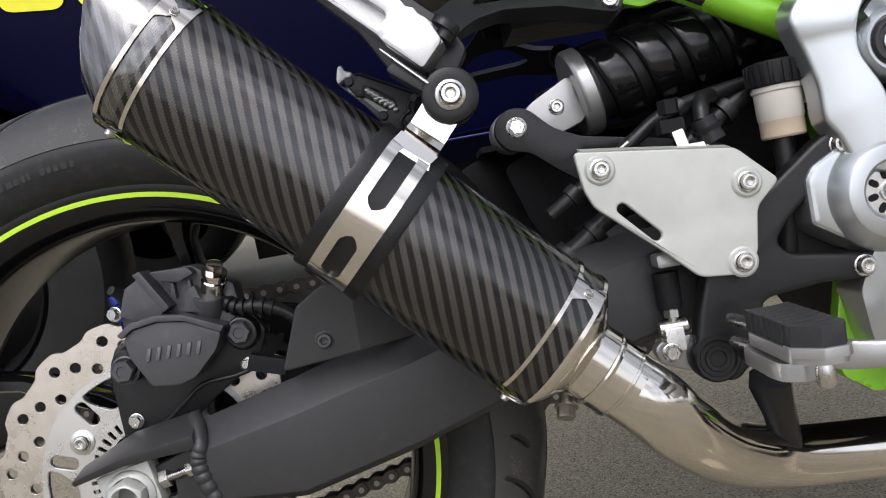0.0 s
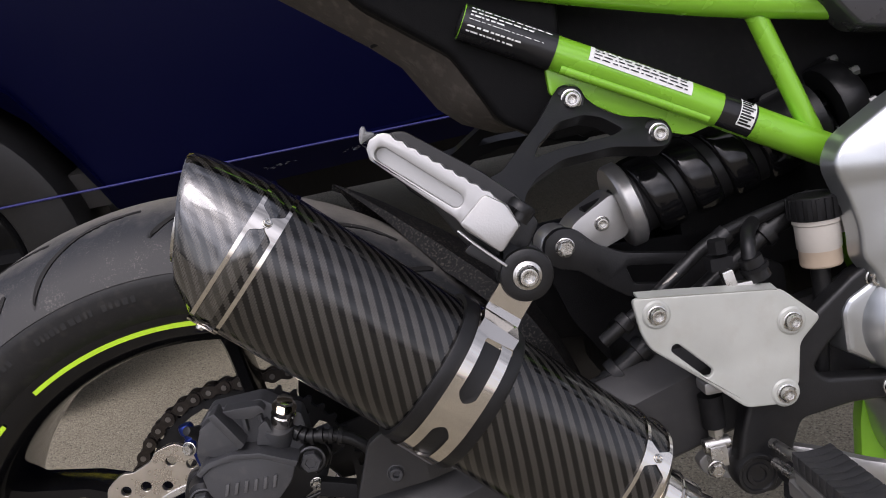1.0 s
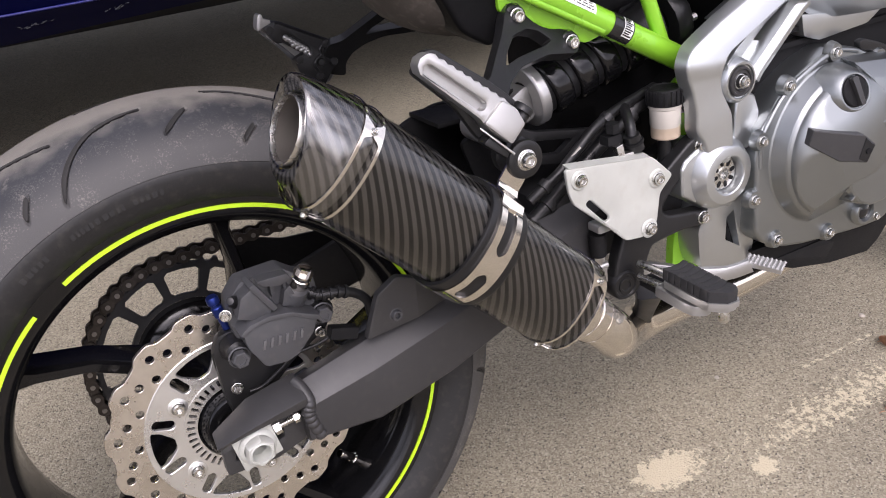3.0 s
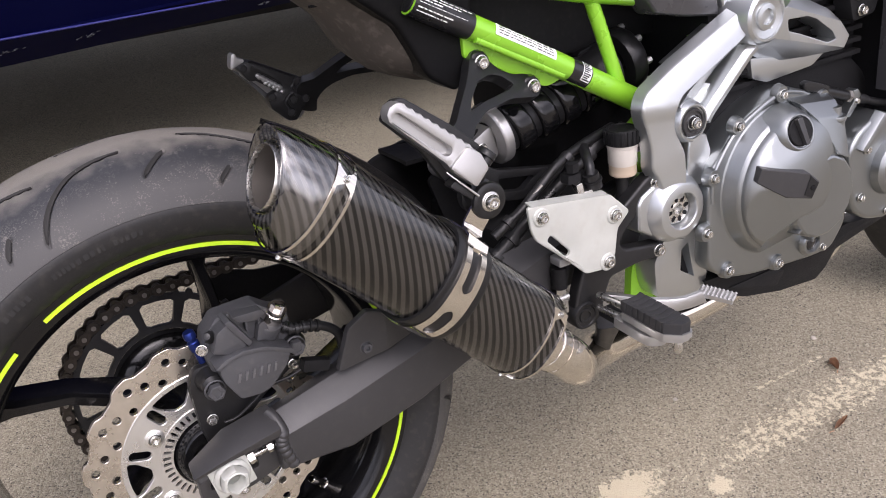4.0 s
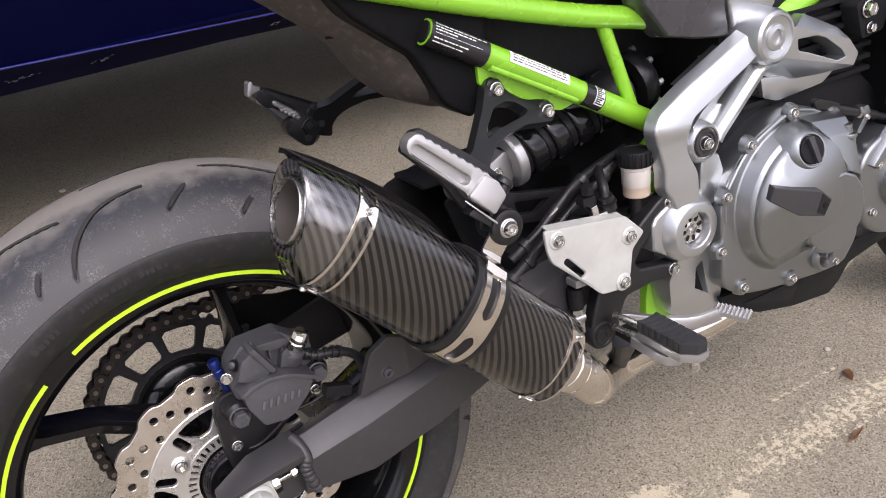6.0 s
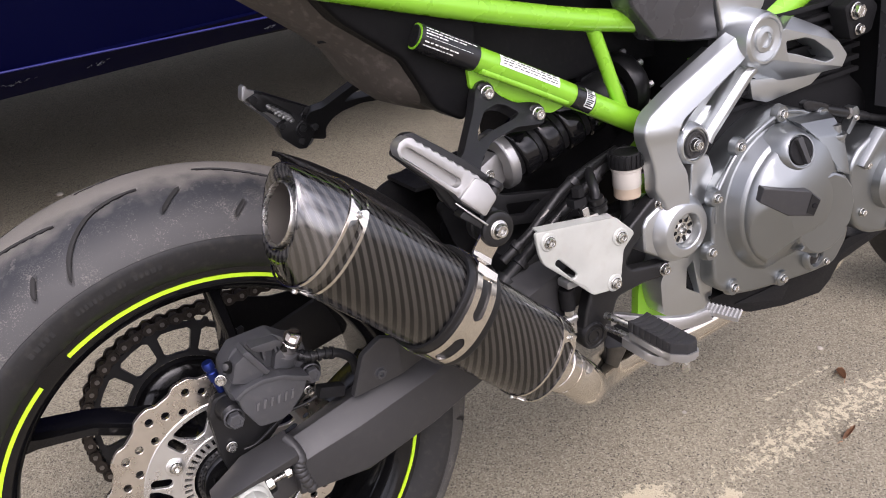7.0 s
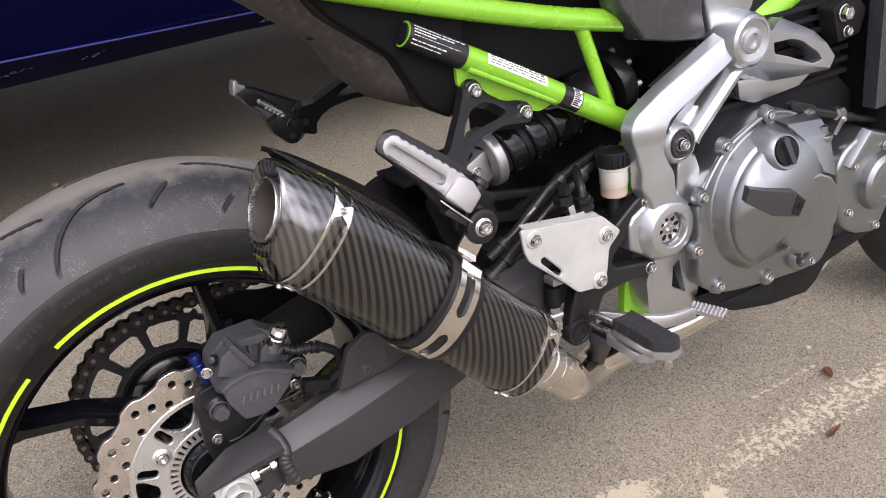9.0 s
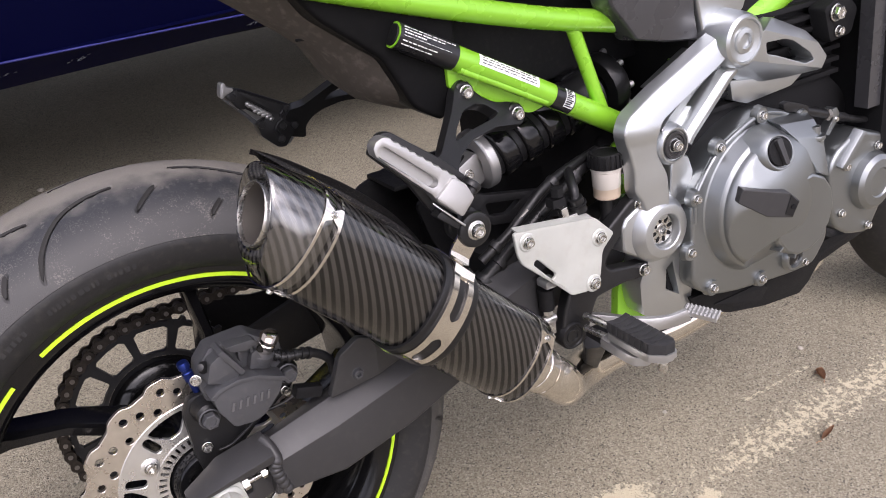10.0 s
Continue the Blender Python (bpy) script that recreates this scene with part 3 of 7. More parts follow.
def tyre_bmesh(radius, half, bead, steps=1800, grooves=True):
    """A sport tyre about the y axis, its tread cut by long curved grooves and short dashes."""
    k = half / 0.09
    prof = [(bead - 0.004, 0.066 * k), (bead, 0.074 * k), (bead + 0.006, 0.0805 * k), (bead + 0.012, 0.0845 * k), (bead + 0.022, 0.0885 * k), (bead + 0.031, 0.0896 * k), (bead + 0.036, 0.0893 * k), (bead + 0.0375, 0.0882 * k)]
    crown = []
    fine = 100 if grooves else 28
    for i in range(fine + 1):
        a = radians(76 - i * 152 / fine)
        y = half * 0.985 * math.sin(a) / math.sin(radians(76))
        crown.append((radius - (radius - bead - 0.038) * (1 - math.cos(a)) / (1 - math.cos(radians(76))), y))
    prof = [(r, y) for r, y in prof] + crown + [(r, -y) for r, y in reversed(prof)]
    own = bmesh.new()
    rings = []
    period = TAU / 9
    ways = GROOVES

    def cut(a, y):
        """How far a place of the tread lies from the nearest groove; the left half runs half a period late."""
        best, sgn = 9.0, (-1 if y <= 0 else 1)
        for w in ways:
            for (s0, y0), (s1, y1) in zip(w, w[1:]):
                mid = radians((s0 + s1) / 2)
                p = (a + (0.5 * period if sgn > 0 else 0.0) - mid + period / 2) % period - period / 2 + mid
                px, ax, bx = p * radius, radians(s0) * radius, radians(s1) * radius
                dx, dy = bx - ax, y1 - y0
                t = max(0, min(1, ((px - ax) * dx + (abs(y) - y0) * dy) / (dx * dx + dy * dy)))
                best = min(best, math.hypot(px - ax - t * dx, abs(y) - y0 - t * dy))
        return best

    per = steps // 9
    depth = {}
    for q in range(per):
        for i, (r, y) in enumerate(prof):
            depth[q, i] = 0.0
            if grooves and 8 <= i <= 8 + fine:
                depth[q, i] = 0.0035 * max(0.0, min(1.0, (0.0025 - cut(q * TAU / steps, y)) / 0.0014))
    for s in range(steps):
        a = TAU * s / steps
        rings.append([own.verts.new(((r - depth[s % per, i]) * math.cos(a), y, (r - depth[s % per, i]) * math.sin(a))) for i, (r, y) in enumerate(prof)])
    for s in range(steps):
        p, q = rings[s - 1], rings[s]
        for i in range(len(prof) - 1):
            f = own.faces.new((p[i], p[i + 1], q[i + 1], q[i]))
            f.material_index = 0 if 8 <= i < 8 + fine else 1
    return own


def rim_bmesh(lip, barrel, half):
    """The hollow hoop of a cast wheel about the y axis."""
    prof = []
    for sgn in (1, -1):
        row = [(barrel, 0.0), (barrel, half * 0.55), (barrel + 0.004, half * 0.82), (lip - 0.024, half * 0.93), (lip - 0.02, half * 0.955), (lip - 0.006, half * 0.965), (lip - 0.003, half * 1.0), (lip, half * 1.0), (lip + 0.001, half * 0.96), (lip - 0.012, half * 0.86), (lip - 0.016, half * 0.4), (lip - 0.018, 0.0)]
        prof.append([(r, sgn * h) for r, h in row])
    own = lathe(prof[0] + prof[1][::-1][1:], SIDE, 120)
    return own


wheel = part("rear_wheel", rim_bmesh(0.2345, 0.198, 0.079), GLOSS_BLACK, motorcycle, "gloss black cast five-spoke rear wheel with lime tape")
part("tyre", tyre_bmesh(0.315, 0.09, 0.226), [TREAD, SIDEWALL], wheel, "dusty worn sport tyre with curved grooves", 50)


def crown_radius(y, radius=0.315, half=0.09, bead=0.226):
    a = math.asin(min(0.9999, abs(y) / (half * 0.985) * math.sin(radians(76))))
    return radius - (radius - bead - 0.038) * (1 - math.cos(a)) / (1 - math.cos(radians(76)))


def groove_mesh(way, sgn):
    """The dark lining of one tread groove: a shallow trough with tapered ends, set into its cut."""
    own = bmesh.new()
    rows = []
    pts = spline([(math.radians(a) * 0.3, y, 0) for a, y in way], 10)
    for k, p in enumerate(pts):
        d = (pts[min(k + 1, len(pts) - 1)] - pts[max(k - 1, 0)]).normalized()
        w = 0.0021 * min(1.0, 0.25 + min(k, len(pts) - 1 - k) / len(pts) * 5)
        row = []
        for v, deep in ((-1, 0.0003), (-0.75, -0.0006), (-0.3, -0.0019), (0.3, -0.0019), (0.75, -0.0006), (1, 0.0003)):
            s, y = p.x - d.y * w * v, p.y + d.x * w * v
            r = crown_radius(min(y, 0.0875)) + deep
            row.append(own.verts.new((r * math.cos(s / 0.3), sgn * y, r * math.sin(s / 0.3))))
        rows.append(row)
    for p, q in zip(rows, rows[1:]):
        for i in range(5):
            own.faces.new((p[i], p[i + 1], q[i + 1], q[i]))
    return mesh_of("tread_groove", own, GROOVE_RUBBER, 70)


for sgn, late in ((-1, 0.0), (1, -20.0)):
    for way in GROOVES:
        data = groove_mesh(way, sgn)
        for k in range(9):
            again("tread_groove", data, wheel, Matrix.Rotation(radians(-40 * k - late), 4, "Y"))
random.seed(11)
for start, end in ((93, 99), (101, 112), (118, 124), (140, 152)):
    a = start
    while a < end:
        w = random.uniform(0.5, 1.1)
        own = lathe([(0.2475, 0.0), (0.2475, 0.0006), (0.2535, 0.0006), (0.2535, 0.0)], SIDE @ Matrix.Translation((0, 0, 0.0885)), 3, None, radians(a), radians(a + w))
        part("sidewall_mark", own, SIDEWALL, wheel)
        a += w + random.uniform(0.3, 0.7)
# spokes: boxed, swept back slightly, waisted
for k in range(5):
    a = radians(77.5 + 72 * k)
    own = bmesh.new()
    rings = []
    for w, turn, half_w, half_y in ((0.04, -0.5, 0.013, 0.034), (0.08, -0.3, 0.0085, 0.028), (0.14, -0.11, 0.007, 0.023), (0.185, 0.01, 0.008, 0.024), (0.203, 0.03, 0.014, 0.03)):
        c, s = math.cos(a + turn), math.sin(a + turn)
        rings.append([own.verts.new((w * c - u * s, y, w * s + u * c)) for u, y in ((-half_w, -0.012 - half_y * 0.75), (-half_w * 0.6, -0.012 - half_y), (half_w * 0.6, -0.012 - half_y), (half_w, -0.012 - half_y * 0.75), (half_w * 0.8, -0.012 + half_y * 0.8), (-half_w * 0.8, -0.012 + half_y * 0.8))])
    for p, q in zip(rings, rings[1:]):
        for i in range(6):
            own.faces.new((p[i - 1], p[i], q[i], q[i - 1]))
    own.faces.new(rings[0])
    own.faces.new(rings[-1])
    part("spoke", own, GLOSS_BLACK, wheel)
part("hub", lathe([(0.0, -0.1), (0.042, -0.1), (0.05, -0.085), (0.052, -0.04), (0.046, 0.0), (0.046, 0.04), (0.0515, 0.07), (0.039, 0.074), (0.036, 0.09), (0.033, 0.094), (0.024, 0.094), (0.022, 0.09), (0.0, 0.09)], SIDE, 40), GLOSS_BLACK, wheel)
# lime tape in arcs on the right flange, and the pin stripe by its lip
for start, end in ((60, 120.6), (130, 190), (199, 262), (300, 411)):
    own = lathe([(0.222, 0.0), (0.222, 0.0014), (0.2182, 0.0014), (0.2182, 0.0)], SIDE @ Matrix.Translation((0, 0, 0.0762)), 40, None, radians(start), radians(end))
    part("rim_tape", own, STRIPE, wheel, "fluorescent yellow-green rim tape")
part("pin_stripe", lathe([(0.2342, 0.0), (0.2342, 0.0008), (0.2325, 0.0008), (0.2325, 0.0)], SIDE @ Matrix.Translation((0, 0, 0.0791)), 120), CARRIER, wheel, "thin grey stripe on the rim lip")


def wave(a):
    """The disc's rim: sixteen flat-topped petals."""
    return 0.1232 + 0.0028 * math.tanh(2.2 * math.sin(16 * (a - radians(118.4)))) / math.tanh(2.2)


def polar(loop):
    return [(r * math.cos(a), r * math.sin(a)) for r, a in loop]


DISC_Y = 0.078
holes = [circle(0, 0, 0.0868, 120)]
for k in range(16):
    for r, a in ((0.0958, 108.4), (0.1056, 116.4), (0.1135, 124.0)):
        a = radians(a + 22.5 * k)
        holes.append(circle(r * math.cos(a), r * math.sin(a), 0.0042, 14))
part("brake_disc", slab([(wave(TAU * k / 320) * math.cos(TAU * k / 320), wave(TAU * k / 320) * math.sin(TAU * k / 320)) for k in range(320)], DISC_Y - 0.005, DISC_Y, holes, 0.0004, SIDE, None, 1), DISC_STEEL, wheel, "drilled petal brake disc of worn steel", 30)
holes = [circle(0, 0, 0.0525, 80)]
for k in range(5):
    a = radians(145 + 72 * k)
    for d in (-17.5, 16.5):
        c, s_ = math.cos(a + radians(d)), math.sin(a + radians(d))
        holes.append(slot(0.0665 * c, 0.0665 * s_, 0.079 * c, 0.079 * s_, 0.0048))
    b = a - radians(36)
    holes.append(rounded(polar([(0.085, b + radians(d)) for d in (14, 7, 0, -7, -14)] + [(0.076, b - radians(13)), (0.0625, b - radians(5)), (0.0625, b + radians(5)), (0.076, b + radians(13))]), 0.003, 3))
disc_carrier = part("disc_carrier", slab(circle(0, 0, 0.0905, 120), DISC_Y - 0.003, DISC_Y + 0.0012, holes, 0.0006, SIDE, None, 1), CARRIER, wheel, "slotted bright disc carrier", 30)
bm = bmesh.new()
for k in range(44):
    a0, a1 = TAU * k / 44, TAU * (k + 1) / 44
    polar_cell(bm, 0.0405, 0.0535, a0, a1, box_hole(0.0428, 0.0508, a0 + 0.04, a1 - 0.04), DISC_Y + 0.0025, None, 3)
part("sensor_ring", thicken(bm, 0.003), CARRIER, wheel, "slotted wheel speed sensor ring", 30)
for k in range(5):
    a = radians(145 + 72 * k)
    part("bolt_washer", lathe([(0.0, 0.0), (0.0098, 0.0), (0.0098, 0.0012), (0.009, 0.0018), (0.0, 0.0018)], facing((0.0635 * math.cos(a), -DISC_Y - 0.001, 0.0635 * math.sin(a)), (0, -1, 0)), 28), CARRIER, disc_carrier)
    bolt(disc_carrier, (0.0635 * math.cos(a), -DISC_Y - 0.0028, 0.0635 * math.sin(a)), 0.0068)
# valve stem and its cap on the barrel of the rim
a = radians(-50)
stem = Matrix.Translation((0.2 * math.cos(a), -0.012, 0.2 * math.sin(a))) @ (Vector((-math.cos(a), -0.35, -math.sin(a)))).to_track_quat("Z", "Y").to_matrix().to_4x4()
bm = lathe([(0.0, -0.004), (0.0065, -0.004), (0.0065, 0.004), (0.0045, 0.005), (0.0042, 0.018), (0.0, 0.018)], stem, 16)
lathe([(0.0, 0.018), (0.0052, 0.018), (0.0052, 0.03), (0.004, 0.032), (0.0, 0.032)], stem, 12, bm)
part("valve_stem", bm, CHROME, wheel, "bright metal valve stem with cap")

# sprocket on the far side
bm = bmesh.new()
teeth = 44
for k in range(12):
    a0, a1 = TAU * k / 12 + radians(11), TAU * (k + 1) / 12 + radians(11)
    polar_cell(bm, 0.066, 0.108, a0, a1, box_hole(0.0715, 0.1025, a0 + 0.06, a1 - 0.06), -0.088, lambda a: 0.1085, 11)
own = bm
for k in range(teeth):
    a = TAU * k / teeth
    vs = [own.verts.new((r * math.cos(a + d), r * math.sin(a + d), -0.088)) for r, d in ((0.1075, -0.045), (0.114, -0.014), (0.114, 0.014), (0.1075, 0.045))]
    own.faces.new(vs)
part("sprocket", thicken(own, 0.006), SPROCKET, wheel, "dark steel rear sprocket with open windows", 30)
part("cush_drive", lathe([(0.0, 0.0), (0.066, 0.0), (0.066, 0.012), (0.058, 0.02), (0.03, 0.024), (0.0, 0.024)], SIDE @ Matrix.Translation((0, 0, -0.088)), 40), GLOSS_BLACK, wheel)


# chain: links round the sprocket, forward along both runs to the small sprocket
def link_mesh(name, wide):
    """Two waisted side plates with their pins."""
    bm = bmesh.new()
    p = 0.0079
    plate = []
    for s in (1, -1):
        plate += [(s * (p + 0.0069 * math.cos(a)), s * 0.0069 * math.sin(a)) for a in (radians(-110 + 220 * k / 8) for k in range(9))]
        plate += [(0.0, s * 0.0042)]
    for s in (-1, 1):
        slab(plate, s * wide - 0.0009, s * wide + 0.0009, (), 0.0004, SIDE, bm, 1)
    for s in (-1, 1):
        lathe([(0.0, -wide - 0.0022), (0.0028, -wide - 0.0022), (0.0028, wide + 0.0022), (0.0, wide + 0.0022)], SIDE @ Matrix.Translation((s * p, 0, 0)), 10, bm, mats=[1, 1, 1])
        lathe([(0.0, -wide + 0.001), (0.0048, -wide + 0.001), (0.0048, wide - 0.001), (0.0, wide - 0.001)], SIDE @ Matrix.Translation((s * p, 0, 0)), 10, bm)
    return mesh_of(name, bm, [CHAIN, CHAIN_PIN], 30)


LINKS = (link_mesh("chain_link_outer", 0.0085), link_mesh("chain_link_inner", 0.0062))
R_BIG, R_SMALL, FRONT = 0.1165, 0.042, Vector((0.575, 0.0, 0.095))
tilt = math.atan2(FRONT.z, FRONT.x)
lean_top = tilt + math.acos((R_BIG - R_SMALL) / FRONT.length)
lean_low = tilt - math.acos((R_BIG - R_SMALL) / FRONT.length)
way = []
steps = 80
for k in range(steps + 1):
    a = lean_top + (TAU - (lean_top - lean_low)) * k / steps
    way.append(Vector((R_BIG * math.cos(a), 0, R_BIG * math.sin(a))))
low_end = FRONT + Vector((R_SMALL * math.cos(lean_low), 0, R_SMALL * math.sin(lean_low)))
for k in range(1, 40):
    w = k / 40
    p = way[steps] * (1 - w) + low_end * w
    way.append(p + Vector((0, 0, -0.012 * math.sin(math.pi * w))))
for k in range(17):
    a = lean_low + (lean_top - lean_low) * k / 16
    way.append(FRONT + Vector((R_SMALL * math.cos(a), 0, R_SMALL * math.sin(a))))
top_start = way[-1]
for k in range(1, 40):
    w = k / 40
    way.append(top_start * (1 - w) + way[0] * w + Vector((0, 0, -0.004 * math.sin(math.pi * w))))
way.append(way[0])
chain = part("chain", sweep([p + Vector((0, 0.091, 0)) for p in way], 0.0016, 6, caps=False), CHAIN, motorcycle, "oily dark drive chain")
lengths = [0.0]
for p, q in zip(way, way[1:]):
    lengths.append(lengths[-1] + (q - p).length)
count = int(lengths[-1] / 0.0158) // 2 * 2
pitch = lengths[-1] / count


def along(d):
    d %= lengths[-1]
    i = max(j for j in range(len(lengths) - 1) if lengths[j] <= d)
    return way[i].lerp(way[i + 1], (d - lengths[i]) / max(lengths[i + 1] - lengths[i], 1e-9))


for k in range(count):
    p, q = along(k * pitch), along((k + 1) * pitch)
    c, d = (p + q) / 2, q - p
    again("chain_link", LINKS[k % 2], chain, Matrix.Translation((c.x, 0.091, c.z)) @ Matrix.Rotation(-math.atan2(d.z, d.x), 4, "Y"))

# front wheel, only its tyre's rear edge comes into view
front = part("front_wheel", rim_bmesh(0.2345, 0.2, 0.058), GLOSS_BLACK, motorcycle, "front wheel with black sport tyre")
front.matrix_basis = Matrix.Translation((1.455, 0, -0.013))
part("tyre", tyre_bmesh(0.3, 0.062, 0.226, 180, False), [SIDEWALL, SIDEWALL], front, "black front tyre", 50)
for k in range(5):
    a = radians(20 + 72 * k)
    c, s = math.cos(a), math.sin(a)
    part("spoke", sweep([(0.03 * c, 0, 0.03 * s), (0.12 * c, 0, 0.12 * s), (0.205 * c, 0, 0.205 * s)], [0.022, 0.015, 0.02], 6), GLOSS_BLACK, front)
part("hub", lathe([(0.0, -0.05), (0.04, -0.05), (0.03, 0.0), (0.04, 0.05), (0.0, 0.05)], SIDE, 24), GLOSS_BLACK, front)


# -- swingarm --
def loft(sections, bm=None):
    """Skins rows of equally many corners."""
    own = bmesh.new()
    rings = [[own.verts.new(p) for p in row] for row in sections]
    n = len(rings[0])
    for a, b in zip(rings, rings[1:]):
        for i in range(n):
            own.faces.new((a[i - 1], a[i], b[i], b[i - 1]))
    own.faces.new(rings[0])
    own.faces.new(rings[-1][::-1])
    bmesh.ops.recalc_face_normals(own, faces=own.faces)
    return own if bm is None else merge(own, Matrix.Identity(4), bm)


def soften(bm, width=0.003, segments=2, least=0.5):
    bmesh.ops.bevel(bm, geom=[e for e in bm.edges if len(e.link_faces) == 2 and e.calc_face_angle(0) > least], offset=width, segments=segments, profile=0.6, affect="EDGES", clamp_overlap=True)
    return bm


def arm_section(x, low, facet, top, y_out, y_in):
    return [(x, y_out, low + 0.004), (x, y_out, facet), (x, y_out + 0.02, top), (x, y_in, top - 0.004), (x, y_in, low), (x, y_out + 0.008, low - 0.002)]


swingarm = part("swingarm", soften(loft([arm_section(0.05, -0.012, 0.026, 0.045, -0.148, -0.112), arm_section(0.125, -0.017, 0.041, 0.064, -0.15, -0.108), arm_section(0.21, 0.002, 0.061, 0.086, -0.148, -0.104), arm_section(0.3, 0.028, 0.085, 0.11, -0.14, -0.1), arm_section(0.42, 0.05, 0.112, 0.13, -0.125, -0.085), arm_section(0.57, 0.07, 0.13, 0.145, -0.11, -0.06)]), 0.0018), GREY_PAINT, motorcycle, "dark grey braced aluminium swingarm", 18)
bm = side(rounded([(-0.03, 0.002), (0.02, 0.02), (0.052, 0.03), (0.055, -0.013), (0.02, -0.024), (-0.03, -0.022)], 0.004), -0.132, -0.12, [rounded([(-0.02, -0.01), (0.03, -0.004), (0.03, 0.012), (-0.018, 0.002)], 0.003)], 0.002)
merge(soften(loft([[(-0.036, -0.15, 0.0225), (-0.034, -0.128, 0.028), (-0.034, -0.128, 0.022), (-0.035, -0.148, 0.0185)], [(0.004, -0.154, 0.034), (0.004, -0.12, 0.045), (0.004, -0.12, 0.036), (0.004, -0.152, 0.0275)], [(0.054, -0.151, 0.04), (0.054, -0.118, 0.053), (0.054, -0.118, 0.028), (0.054, -0.149, 0.03)]]), 0.0015, 2, 0.4), Matrix.Identity(4), bm)
part("axle_fork", bm, GREY_PAINT, swingarm)
bead = [Vector((0.051, -0.126, 0.048)), Vector((0.055, -0.135, 0.042)), Vector((0.057, -0.1445, 0.032)), Vector((0.054, -0.1455, 0.022)), Vector((0.056, -0.146, 0.008)), Vector((0.062, -0.145, -0.009))]
bead = spline(bead, 40)
own = sweep(bead, [0.0058 + 0.0011 * abs(math.sin(k * 0.19)) * max(0, min(1, (k - 70) / 40)) for k in range(len(bead))], 14)
part("weld_bead", own, GREY_PAINT, swingarm, "raised weld bead")
# far arm, mostly hidden behind the wheel
part("far_arm", soften(loft([[(x, -y, z) for x, y, z in arm_section(*s)] for s in ((-0.03, -0.02, 0.015, 0.022, -0.15, -0.115), (0.125, -0.017, 0.036, 0.05, -0.15, -0.115), (0.3, 0.02, 0.08, 0.098, -0.14, -0.11), (0.57, 0.07, 0.13, 0.145, -0.11, -0.06))]), 0.004), GREY_PAINT, swingarm)
part("cross_brace", soften(loft([[(0.36, y, 0.06), (0.36, y, 0.13), (0.46, y, 0.15), (0.46, y, 0.075)] for y in (-0.11, 0.12)]), 0.006), BLACK_PAINT, swingarm)
AXLE_END = SIDE @ Matrix.Translation((0.0008, 0.0042, 0)) @ pose(0, 0, 0, 0, 0, 10.6)
adjuster = part("adjuster_block", soften(slab([(-0.0197, -0.0195), (0.0197, -0.0195), (0.0197, 0.0195), (-0.0197, 0.0195)], 0.121, 0.141, (), 0, AXLE_END), 0.0015), PALE_ALU, swingarm, "pale anodised chain adjuster block")
bm = lathe([(0.0, 0.141), (0.0182, 0.141), (0.0182, 0.1425), (0.0165, 0.1445), (0.014, 0.1455)], AXLE_END, 40)
lathe([(0.0148, 0.143), (0.0148, 0.1535), (0.0132, 0.1555), (0.0102, 0.1555)], AXLE_END @ pose(0, 0, 0, 0, 0, 12), 6, bm)
lathe([(0.0112, 0.1553), (0.0098, 0.1562), (0.009, 0.1545), (0.0088, 0.132), (0.0, 0.132)], AXLE_END, 32, bm)
part("axle_nut", bm, PALE_ALU, adjuster, "flanged hexagonal axle nut on a hollow axle")
bm = sweep([(0.019, -0.131, 0.0085), (0.048, -0.134, 0.0145)], 0.0032, 12)
for k in range(9):
    lathe([(0.003, -0.0006), (0.0038, 0.0), (0.003, 0.0006)], facing(Vector((0.029, -0.132, 0.0106)).lerp(Vector((0.041, -0.1333, 0.0131)), k / 8), (0.96, -0.1, 0.21)), 12, bm)
lathe([(0.0, 0.0), (0.0072, 0.0), (0.0072, 0.0065), (0.0, 0.0065)], facing((0.0215, -0.1313, 0.009), (0.96, -0.1, 0.21)), 6, bm)
lathe([(0.0, 0.0), (0.0056, 0.0), (0.0056, 0.0055), (0.0, 0.0055)], facing((0.0415, -0.1334, 0.0132), (0.96, -0.1, 0.21)), 6, bm)
part("adjuster_bolt", bm, STEEL, adjuster, "bright adjuster bolt and lock nut")
part("guard_plate", side(rounded([(0.06, 0.086), (0.066, 0.108), (0.1, 0.1), (0.135, 0.088), (0.26, 0.078), (0.26, 0.03), (0.15, 0.0), (0.06, 0.06)], 0.006), 0.118, 0.121, (), 0.001), BLACK_PLASTIC, swingarm, "black plastic guard plate behind the chain")
# wing that carries the mudguard
wing_bm = side(rounded([(0.124, 0.072), (0.141, 0.116), (0.163, 0.129), (0.19, 0.117), (0.225, 0.09), (0.222, 0.08)], 0.004), -0.146, -0.138, (), 0.002)
bmesh.ops.bisect_plane(wing_bm, geom=wing_bm.verts[:] + wing_bm.edges[:] + wing_bm.faces[:], plane_co=(0.181, 0, 0), plane_no=(1, 0, 0))
for v in wing_bm.verts:  # the plate is folded back ahead of its bolt
    v.co.y += 0.28 * max(0.0, v.co.x - 0.181) - 0.12 * max(0.0, v.co.z - 0.1)
wing = part("mudguard_wing", wing_bm, GREY_PAINT, swingarm, "dark grey folded wing plate bolted to the swingarm", 8)
bolt(wing, (0.157, -0.146, 0.089), 0.0068, mesh=DARK_SOCKET)

